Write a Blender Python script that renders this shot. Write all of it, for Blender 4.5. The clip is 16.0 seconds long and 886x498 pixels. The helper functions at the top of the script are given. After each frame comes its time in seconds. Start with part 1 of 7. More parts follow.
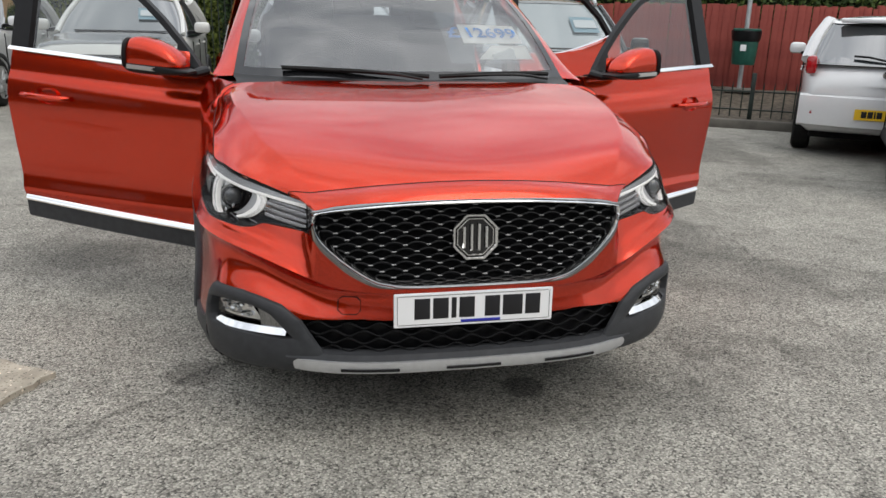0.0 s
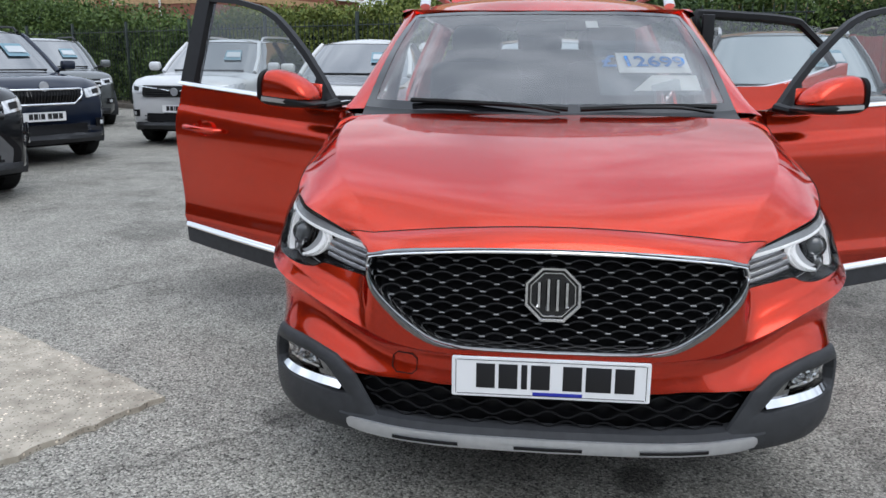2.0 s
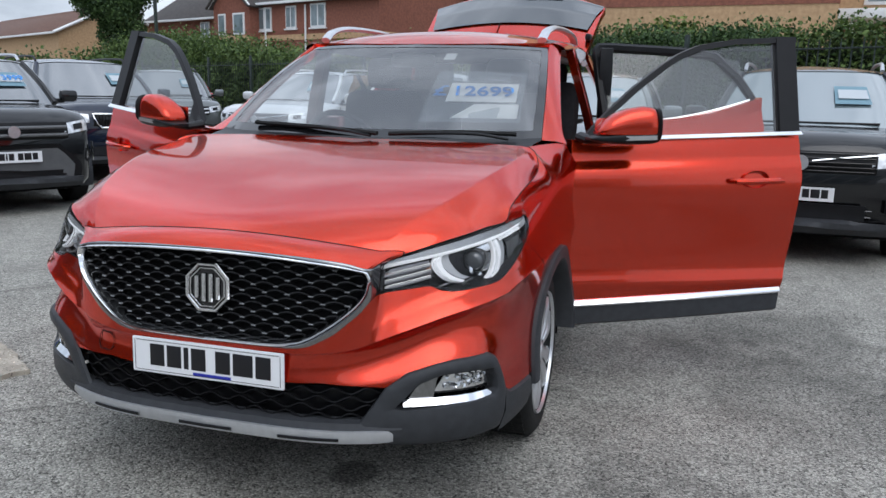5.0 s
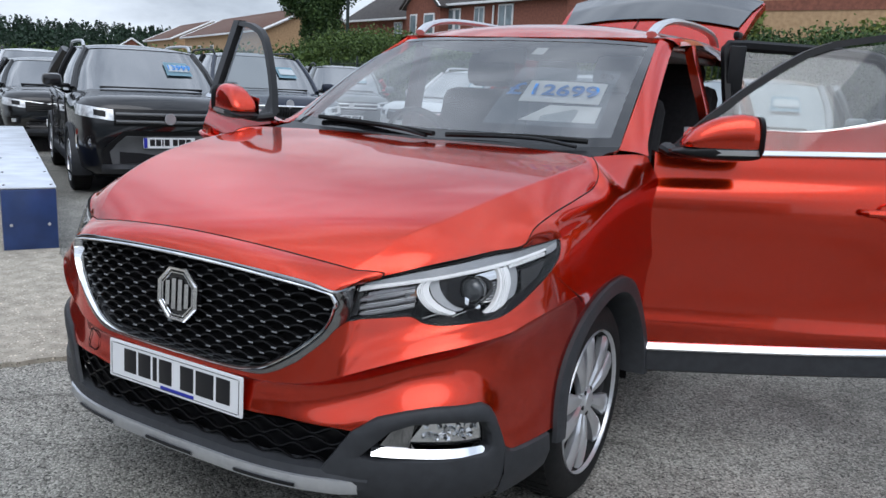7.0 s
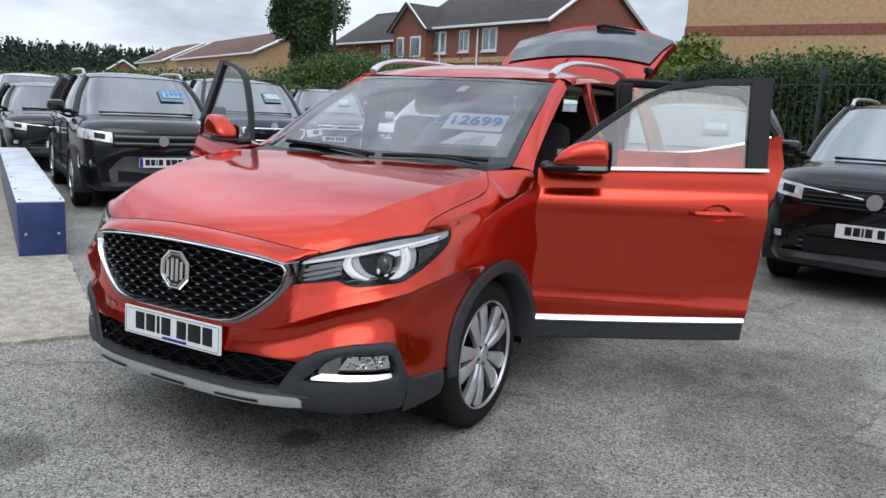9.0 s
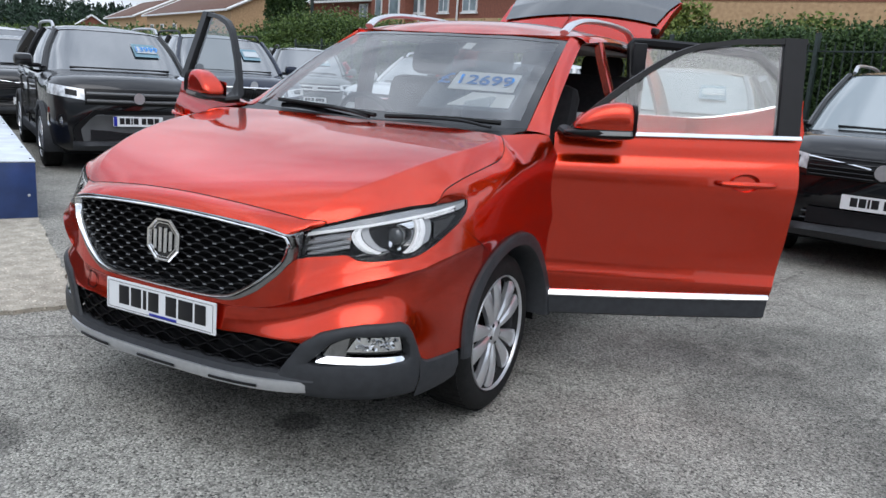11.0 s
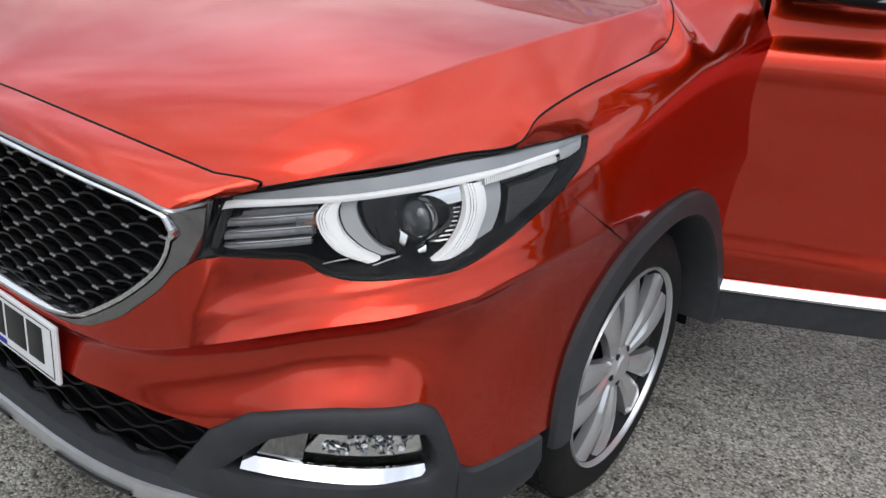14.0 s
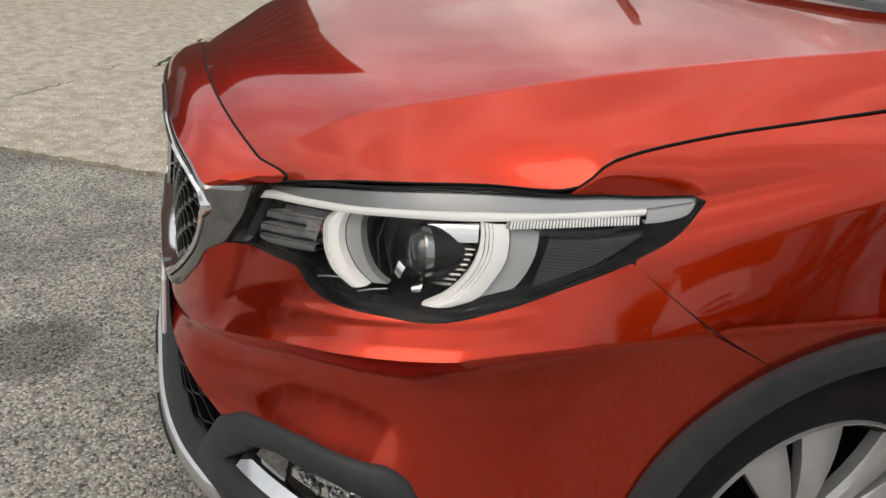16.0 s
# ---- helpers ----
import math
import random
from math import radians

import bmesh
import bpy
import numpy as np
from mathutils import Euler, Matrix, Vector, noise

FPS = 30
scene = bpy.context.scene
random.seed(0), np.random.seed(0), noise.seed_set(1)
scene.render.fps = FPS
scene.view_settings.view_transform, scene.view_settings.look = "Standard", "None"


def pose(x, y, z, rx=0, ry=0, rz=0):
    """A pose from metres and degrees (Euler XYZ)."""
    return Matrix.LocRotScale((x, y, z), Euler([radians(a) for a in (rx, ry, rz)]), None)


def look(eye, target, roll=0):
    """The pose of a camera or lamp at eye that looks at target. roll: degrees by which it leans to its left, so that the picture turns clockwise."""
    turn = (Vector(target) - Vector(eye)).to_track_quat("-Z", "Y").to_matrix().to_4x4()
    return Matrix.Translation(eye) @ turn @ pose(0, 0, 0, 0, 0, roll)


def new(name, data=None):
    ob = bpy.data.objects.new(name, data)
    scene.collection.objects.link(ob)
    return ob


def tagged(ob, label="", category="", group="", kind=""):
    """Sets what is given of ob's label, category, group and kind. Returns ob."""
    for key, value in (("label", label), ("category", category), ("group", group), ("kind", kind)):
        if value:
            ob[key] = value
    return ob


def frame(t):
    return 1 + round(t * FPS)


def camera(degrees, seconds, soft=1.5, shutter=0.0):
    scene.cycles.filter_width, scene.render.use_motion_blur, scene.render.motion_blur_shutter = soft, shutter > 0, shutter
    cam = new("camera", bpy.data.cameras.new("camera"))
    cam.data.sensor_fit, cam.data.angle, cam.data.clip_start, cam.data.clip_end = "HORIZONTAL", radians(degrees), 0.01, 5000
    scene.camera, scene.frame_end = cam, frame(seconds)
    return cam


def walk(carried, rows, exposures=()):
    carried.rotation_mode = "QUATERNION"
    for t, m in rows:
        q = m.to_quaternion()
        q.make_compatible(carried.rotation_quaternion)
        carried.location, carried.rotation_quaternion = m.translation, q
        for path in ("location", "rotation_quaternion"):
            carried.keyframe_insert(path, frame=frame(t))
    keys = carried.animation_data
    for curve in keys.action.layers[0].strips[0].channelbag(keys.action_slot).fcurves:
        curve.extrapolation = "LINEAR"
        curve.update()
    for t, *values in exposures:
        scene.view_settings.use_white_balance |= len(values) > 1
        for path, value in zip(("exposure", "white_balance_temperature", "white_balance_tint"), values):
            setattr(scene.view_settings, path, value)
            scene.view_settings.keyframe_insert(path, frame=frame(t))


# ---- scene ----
from mathutils import bvhtree

cam = camera(59.4, 16.0)
PATH = [
    (0, (-0.574, -2.249, 1.375), (-0.184, -0.373, 0.802), 1.5),
    (0.5, (-0.482, -2.096, 1.361), (-0.121, -0.212, 0.795), 2.5),
    (1, (-0.34, -1.867, 1.34), (-0.193, 0.056, 0.808), 2.2),
    (1.5, (-0.246, -1.798, 1.295), (-0.304, 0.135, 0.787), 1.3),
    (2, (-0.047, -1.932, 1.315), (-0.286, -0.005, 0.837), 0.3),
    (2.5, (0.243, -1.962, 1.319), (-0.177, -0.055, 0.887), -0.6),
    (3, (0.511, -2.009, 1.33), (-0.037, -0.127, 0.936), -0.7),
    (3.5, (0.771, -2.164, 1.337), (0.166, -0.297, 0.953), -0.2),
    (4, (0.994, -2.189, 1.361), (0.387, -0.323, 0.975), 0.5),
    (4.2, (1.098, -2.155, 1.347), (0.505, -0.285, 0.956), 0.9),
    (6.3, (1.485, -1.317, 1.287), (0.719, 0.475, 0.838), 3.7),
    (6.5, (1.516, -1.251, 1.285), (0.654, 0.498, 0.843), 3.4),
    (7, (1.647, -1.334, 1.298), (0.631, 0.339, 0.889), 2.8),
    (7.5, (1.881, -1.568, 1.321), (0.839, 0.095, 0.936), 3.2),
    (8, (2.068, -1.687, 1.352), (1.038, -0.012, 0.985), 3.3),
    (8.5, (2.253, -1.831, 1.35), (1.236, -0.147, 0.989), 3.0),
    (9, (2.312, -1.92, 1.364), (1.309, -0.228, 1.005), 2.7),
    (9.2, (2.314, -1.966, 1.374), (1.315, -0.272, 1.013), 2.5),
    (11.3, (1.962, -1.71, 1.319), (1.038, 0.004, 0.861), 3.8),
    (11.5, (1.888, -1.663, 1.311), (0.973, 0.055, 0.847), 3.7),
    (12, (1.744, -1.541, 1.317), (0.844, 0.175, 0.821), 3.6),
    (12.5, (1.701, -1.279, 1.284), (0.796, 0.42, 0.741), 3.7),
    (13, (1.64, -1.021, 1.274), (0.695, 0.632, 0.663), 3.9),
    (13.5, (1.533, -0.769, 1.233), (0.519, 0.81, 0.541), 4.2),
    (14, (1.403, -0.496, 1.213), (0.3, 0.973, 0.423), 5.0),
    (14.5, (1.287, -0.217, 1.142), (-0.041, 1.016, 0.295), 4.8),
    (15, (1.244, -0.072, 1.11), (-0.273, 0.897, 0.24), 5.4),
    (15.5, (1.389, -0.023, 1.152), (-0.264, 0.742, 0.326), 6.2),
    (16, (1.566, 0.071, 1.179), (-0.176, 0.661, 0.394), 5.8),
]
walk(cam, [(t, look(eye, target, roll)) for t, eye, target, roll in PATH], [(0.0, 0.3, 7100, 10), (2.0, 0.3, 6300, 10), (4.0, 0.22, 6200, 10), (7.5, 0.1, 6150, 10), (9.0, 0.2, 6300, 10), (11.5, 0.25, 6250, 10), (12.5, 0.22, 6250, 10), (14.0, 0.22, 6600, 10), (16.0, 0.03, 7600, 10)])

# ---- world and light ----
world = bpy.data.worlds.new("overcast_sky")
scene.world = world
world.use_nodes = True
wn, wl = world.node_tree.nodes, world.node_tree.links
SUN_EL, SUN_AZ = 52.0, 150.0


def wnode(kind, **kw):
    n = wn.new(kind)
    for k, v in kw.items():
        n.inputs[k].default_value = v
    return n


sky = wn.new("ShaderNodeTexSky")
sky.sky_type, sky.sun_disc = "NISHITA", False
sky.sun_elevation, sky.sun_rotation = radians(SUN_EL), radians(SUN_AZ)
sky.dust_density = 3.0
wtc = wn.new("ShaderNodeTexCoord")
wmap = wnode("ShaderNodeMapping", Scale=(1.0, 1.0, 2.6))
wl.new(wtc.outputs["Generated"], wmap.inputs["Vector"])
cloud = wnode("ShaderNodeTexNoise", Scale=3.2, Detail=9.0, Roughness=0.58, Distortion=0.35)
wl.new(wmap.outputs[0], cloud.inputs["Vector"])
cramp = wn.new("ShaderNodeValToRGB")
cramp.color_ramp.elements[0].position, cramp.color_ramp.elements[0].color = 0.40, (3.5, 3.85, 4.4, 1)
cramp.color_ramp.elements[1].position, cramp.color_ramp.elements[1].color = 0.72, (7.6, 8.1, 8.8, 1)
wl.new(cloud.outputs["Fac"], cramp.inputs[0])
cover = wn.new("ShaderNodeMix")
cover.data_type = "RGBA"
cover.inputs["Factor"].default_value = 0.88
wl.new(sky.outputs[0], cover.inputs["A"])
wl.new(cramp.outputs[0], cover.inputs["B"])
dome_xyz = wn.new("ShaderNodeSeparateXYZ")
wl.new(wtc.outputs["Generated"], dome_xyz.inputs[0])
dome = wnode("ShaderNodeMapRange")
for k, v in (("From Min", 0.0), ("From Max", 1.0), ("To Min", 0.62), ("To Max", 1.22)):
    dome.inputs[k].default_value = v
wl.new(dome_xyz.outputs["Z"], dome.inputs["Value"])
shade = wn.new("ShaderNodeVectorMath")
shade.operation = "SCALE"
wl.new(cover.outputs["Result"], shade.inputs[0])
wl.new(dome.outputs["Result"], shade.inputs["Scale"])
wl.new(shade.outputs[0], wn["Background"].inputs["Color"])
wn["Background"].inputs["Strength"].default_value = 0.2
sun = new("sun", bpy.data.lights.new("sun", "SUN"))
sun.data.energy, sun.data.angle, sun.data.color = 0.6, radians(45), (1.0, 0.98, 0.95)
sun.matrix_world = look((0, 0, 30), (0 - math.sin(radians(SUN_AZ)), 0 - math.cos(radians(SUN_AZ)), 30 - math.tan(radians(SUN_EL))))


# ---- materials ----
def material(name, color=(0.5, 0.5, 0.5), rough=0.5, metal=0.0, coat=0.0, var=0.0, scale=8.0, bump=0.0, bump_scale=60.0, spec=0.5,
             color2=None, transmission=0.0, ior=1.45, emit=0.0, alpha=1.0, detail=6.0):
    m = bpy.data.materials.new(name)
    m.use_nodes = True
    n, l = m.node_tree.nodes, m.node_tree.links
    b = n["Principled BSDF"]
    b.inputs["Base Color"].default_value = (*color, 1)
    b.inputs["Roughness"].default_value = rough
    b.inputs["Metallic"].default_value = metal
    b.inputs["Coat Weight"].default_value = coat
    b.inputs["Coat Roughness"].default_value = 0.03
    b.inputs["Specular IOR Level"].default_value = spec
    b.inputs["Transmission Weight"].default_value = transmission
    b.inputs["IOR"].default_value = ior
    b.inputs["Alpha"].default_value = alpha
    if emit:
        b.inputs["Emission Color"].default_value = (*color, 1)
        b.inputs["Emission Strength"].default_value = emit
    if var or color2:
        tc = n.new("ShaderNodeTexCoord")
        t = n.new("ShaderNodeTexNoise")
        t.inputs["Scale"].default_value, t.inputs["Detail"].default_value = scale, detail
        l.new(tc.outputs["Object"], t.inputs["Vector"])
        r = n.new("ShaderNodeValToRGB")
        c2 = color2 or tuple(c * (1 + var) for c in color)
        c1 = color if color2 else tuple(c * (1 - var) for c in color)
        r.color_ramp.elements[0].position, r.color_ramp.elements[0].color = 0.35, (*c1, 1)
        r.color_ramp.elements[1].position, r.color_ramp.elements[1].color = 0.65, (*c2, 1)
        l.new(t.outputs["Fac"], r.inputs[0])
        l.new(r.outputs[0], b.inputs["Base Color"])
    if bump:
        tc = n.new("ShaderNodeTexCoord")
        t = n.new("ShaderNodeTexNoise")
        t.inputs["Scale"].default_value, t.inputs["Detail"].default_value = bump_scale, 4.0
        l.new(tc.outputs["Object"], t.inputs["Vector"])
        bp = n.new("ShaderNodeBump")
        bp.inputs["Strength"].default_value, bp.inputs["Distance"].default_value = bump, 0.01
        l.new(t.outputs["Fac"], bp.inputs["Height"])
        l.new(bp.outputs[0], b.inputs["Normal"])
    return m


def paint(name, color, flake=0.5, rough=0.35):
    """Car paint: a metallic base with a clear coat and fine flakes."""
    m = material(name, color, rough=rough, metal=flake, coat=1.0)
    n, l = m.node_tree.nodes, m.node_tree.links
    tc, v = n.new("ShaderNodeTexCoord"), n.new("ShaderNodeTexNoise")
    v.inputs["Scale"].default_value, v.inputs["Detail"].default_value = 900.0, 2.0
    l.new(tc.outputs["Object"], v.inputs["Vector"])
    r = n.new("ShaderNodeValToRGB")
    r.color_ramp.elements[0].position, r.color_ramp.elements[0].color = 0.3, (*[c * 0.8 for c in color], 1)
    r.color_ramp.elements[1].position, r.color_ramp.elements[1].color = 0.7, (*[min(1, c * 1.15) for c in color], 1)
    l.new(v.outputs["Fac"], r.inputs[0])
    l.new(r.outputs[0], n["Principled BSDF"].inputs["Base Color"])
    return m


ORANGE = paint("orange_metallic_paint", (0.58, 0.031, 0.005), flake=0.93, rough=0.23)
ORANGE.node_tree.nodes["Principled BSDF"].inputs["Specular Tint"].default_value = (1.0, 0.35, 0.2, 1)
ORANGE.node_tree.nodes["Principled BSDF"].inputs["Coat Weight"].default_value = 1.0
ORANGE.node_tree.nodes["Principled BSDF"].inputs["Coat IOR"].default_value = 1.5
CLADDING = material("grained_black_plastic", (0.036, 0.038, 0.042), rough=0.5, spec=0.35, bump=0.12, bump_scale=700, var=0.12, scale=30)
SATIN = material("satin_black_plastic", (0.006, 0.006, 0.007), rough=0.4, spec=0.28, var=0.15, scale=20)
GLOSS = material("gloss_black", (0.008, 0.008, 0.009), rough=0.08, coat=0.5)
CHROME = material("chrome", (0.85, 0.86, 0.88), rough=0.06, metal=1.0)
SILVER = material("satin_silver", (0.62, 0.63, 0.65), rough=0.3, metal=0.75, var=0.05, scale=40)
ALLOY = material("alloy_wheel_silver", (0.66, 0.67, 0.69), rough=0.28, metal=0.7, coat=0.4, var=0.04, scale=25)
# inner rim coloured near black for the shade behind the spokes
BARREL = material("shade_dark_rim", (0.05, 0.05, 0.052), rough=0.5, metal=0.5, var=0.3, scale=20)
RUBBER = material("tyre_rubber", (0.011, 0.011, 0.011), rough=0.75, spec=0.3, var=0.25, scale=30, bump=0.1, bump_scale=200)
GAP = material("dark_panel_gap", (0.004, 0.003, 0.003), rough=0.9)
DARK = material("dark_lining", (0.006, 0.006, 0.0065), rough=0.9, spec=0.2, var=0.2, scale=10)


def glass_material(name, tint=(0.9, 0.95, 0.94), see=0.75, rough=0.0, ior=1.62):
    """Thin glass: a clear sheet with a mirror-like skin."""
    m = bpy.data.materials.new(name)
    m.use_nodes = True
    n, l = m.node_tree.nodes, m.node_tree.links
    n.remove(n["Principled BSDF"])
    tr, gl, mix, fr = n.new("ShaderNodeBsdfTransparent"), n.new("ShaderNodeBsdfGlossy"), n.new("ShaderNodeMixShader"), n.new("ShaderNodeFresnel")
    tr.inputs["Color"].default_value = (*[c * see for c in tint], 1)
    gl.inputs["Roughness"].default_value = rough
    fr.inputs["IOR"].default_value = ior
    l.new(fr.outputs[0], mix.inputs[0])
    l.new(tr.outputs[0], mix.inputs[1])
    l.new(gl.outputs[0], mix.inputs[2])
    l.new(mix.outputs[0], n["Material Output"].inputs["Surface"])
    return m


GLASS = glass_material("windscreen_glass", see=0.82, ior=2.8)
SIDE_GLASS = glass_material("side_window_glass", (0.92, 0.96, 0.95), see=0.78, ior=1.9)
LENS = glass_material("lamp_lens", (1, 1, 1), see=0.98, ior=1.32)


# ---- mesh helpers ----
def smooth_mesh(me, angle=35):
    me.polygons.foreach_set("use_smooth", [True] * len(me.polygons))
    me.set_sharp_from_angle(angle=radians(angle))


def part(name, bm, mat, parent=None, label="", angle=35, m=None):
    """Links a bmesh as one mesh object under a thing or a part."""
    me = bpy.data.meshes.new(name)
    bmesh.ops.recalc_face_normals(bm, faces=bm.faces) if not bm.faces.layers.int.get("keep") else None
    bm.to_mesh(me)
    bm.free()
    smooth_mesh(me, angle)
    for one in (mat if isinstance(mat, (list, tuple)) else (mat,)):
        me.materials.append(one)
    ob = new(name, me)
    if parent:
        ob.parent = parent
    if m is not None:
        ob.matrix_local = m
    if label:
        tagged(ob, label)
    return ob


def thing(name, m, label, category, group="", kind=""):
    ob = new(name)
    ob.empty_display_size = 0.2
    ob.matrix_world = m
    return tagged(ob, label, category, group, kind)


def add_box(bm, c, size, bevel=0.0, m=None, segs=2):
    r = bmesh.ops.create_cube(bm, size=1.0, matrix=Matrix.LocRotScale(c, None, size))
    vs = r["verts"]
    if bevel:
        es = list({e for v in vs for e in v.link_edges})
        g = bmesh.ops.bevel(bm, geom=es, offset=bevel, segments=segs, affect="EDGES", profile=0.5)
        vs = list({v for f in g["faces"] for v in f.verts} | {v for v in vs if v.is_valid})
    if m is not None:
        bmesh.ops.transform(bm, matrix=m, verts=[v for v in vs if v.is_valid])
    return vs


def box(c, size, bevel=0.0, m=None):
    bm = bmesh.new()
    add_box(bm, c, size, bevel, m)
    return bm


def add_grid(bm, rows, close=False):
    """A sheet of quads through rows of points, all of one length."""
    vs = [[bm.verts.new(p) for p in row] for row in rows]
    for a, b in zip(vs, vs[1:]):
        n = len(a)
        for i in range(n if close else n - 1):
            q = [a[i], a[(i + 1) % n], b[(i + 1) % n], b[i]]
            if len({tuple(round(c, 6) for c in v.co) for v in q}) >= 3:
                bm.faces.new(q)
    return vs


def grid(rows, close=False, thick=0.0, mirror=False):
    bm = bmesh.new()
    add_grid(bm, rows, close)
    if mirror:
        add_grid(bm, [[(-p[0], p[1], p[2]) for p in row] for row in rows], close)
    bmesh.ops.remove_doubles(bm, verts=bm.verts, dist=0.0004)
    if thick:
        bmesh.ops.recalc_face_normals(bm, faces=bm.faces)
        bmesh.ops.solidify(bm, geom=bm.faces[:], thickness=thick)
    return bm


def spline(pts, n):
    """n + 1 points on a smooth curve through pts, evenly spaced."""
    P = np.array(pts, float)
    if len(P) == 2:
        return P[0] + (P[1] - P[0]) * np.linspace(0, 1, n + 1)[:, None]
    d = np.concatenate([[0], np.cumsum(np.sqrt(np.linalg.norm(np.diff(P, axis=0), axis=1)))])
    Q = np.vstack([2 * P[0] - P[1], P, 2 * P[-1] - P[-2]])
    out = []
    for i in range(len(P) - 1):
        p0, p1, p2, p3 = Q[i:i + 4]
        for t in np.linspace(0, 1, 24, endpoint=False):
            out.append(0.5 * (2 * p1 + (p2 - p0) * t + (2 * p0 - 5 * p1 + 4 * p2 - p3) * t * t + (3 * p1 - p0 - 3 * p2 + p3) * t ** 3))
    out.append(P[-1])
    return even(out, n)


def even(pts, n):
    P = np.array(pts, float)
    d = np.concatenate([[0], np.cumsum(np.linalg.norm(np.diff(P, axis=0), axis=1))])
    return np.stack([np.interp(np.linspace(0, d[-1], n + 1), d, P[:, k]) for k in range(P.shape[1])], 1)


def poly(pts, n):
    """n + 1 points along straight legs, with the corners kept."""
    P = np.array(pts, float)
    d = np.concatenate([[0], np.cumsum(np.linalg.norm(np.diff(P, axis=0), axis=1))])
    s = np.linspace(0, d[-1], n + 1)
    for k in d[1:-1]:
        s[np.argmin(abs(s - k))] = k
    return np.stack([np.interp(s, d, P[:, k]) for k in range(P.shape[1])], 1)


def add_tube(bm, pts, r, sides=8, closed=False, flat=1.0, up=(0, 0, 1)):
    """A round bar along points; flat squeezes it along up."""
    P = [Vector(p) for p in pts]
    rings = []
    for i, p in enumerate(P):
        a, b = (P[i - 1], P[(i + 1) % len(P)]) if closed else (P[max(i - 1, 0)], P[min(i + 1, len(P) - 1)])
        t = (b - a).normalized()
        u = Vector(up)
        u = (u - t * u.dot(t))
        u = u.normalized() if u.length > 1e-4 else t.orthogonal().normalized()
        w = t.cross(u)
        rr = r[i] if isinstance(r, (list, tuple, np.ndarray)) else r
        rings.append([p + (w * math.cos(k * 2 * math.pi / sides) + u * math.sin(k * 2 * math.pi / sides) * flat) * rr for k in range(sides)])
    vs = [[bm.verts.new(p) for p in ring] for ring in rings]
    n = len(vs)
    for i in range(n if closed else n - 1):
        a, b = vs[i], vs[(i + 1) % n]
        for k in range(sides):
            bm.faces.new((a[k], a[(k + 1) % sides], b[(k + 1) % sides], b[k]))
    if not closed:
        bm.faces.new(vs[0][::-1])
        bm.faces.new(vs[-1])


def tube(pts, r, **kw):
    bm = bmesh.new()
    add_tube(bm, pts, r, **kw)
    return bm


def add_lathe(bm, profile, m, sides=40):
    """Turns (radius, height) points about the local z of m."""
    rows = []
    for r, h in profile:
        rows.append([m @ Vector((r * math.cos(a), r * math.sin(a), h)) for a in np.linspace(0, 2 * math.pi, sides, endpoint=False)])
    vs = [[bm.verts.new(p) for p in row] for row in rows]
    for a, b in zip(vs, vs[1:]):
        for i in range(sides):
            bm.faces.new((a[i], a[(i + 1) % sides], b[(i + 1) % sides], b[i]))
    return vs


def prism(outline, y0, y1, m=None, bevel=0.0):
    """A flat outline of (x, z) points drawn out from y0 to y1."""
    bm = bmesh.new()
    f = bm.faces.new([bm.verts.new((x, y0, z)) for x, z in outline])
    r = bmesh.ops.extrude_face_region(bm, geom=[f])
    bmesh.ops.translate(bm, verts=[v for v in r["geom"] if isinstance(v, bmesh.types.BMVert)], vec=(0, y1 - y0, 0))
    if bevel:
        bmesh.ops.bevel(bm, geom=bm.edges[:], offset=bevel, segments=2, affect="EDGES")
    if m is not None:
        bmesh.ops.transform(bm, matrix=m, verts=bm.verts)
    return bm


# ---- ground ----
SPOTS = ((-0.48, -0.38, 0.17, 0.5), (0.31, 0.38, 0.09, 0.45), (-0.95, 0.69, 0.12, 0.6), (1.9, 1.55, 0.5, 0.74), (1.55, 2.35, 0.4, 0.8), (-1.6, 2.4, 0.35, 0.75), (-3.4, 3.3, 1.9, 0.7))


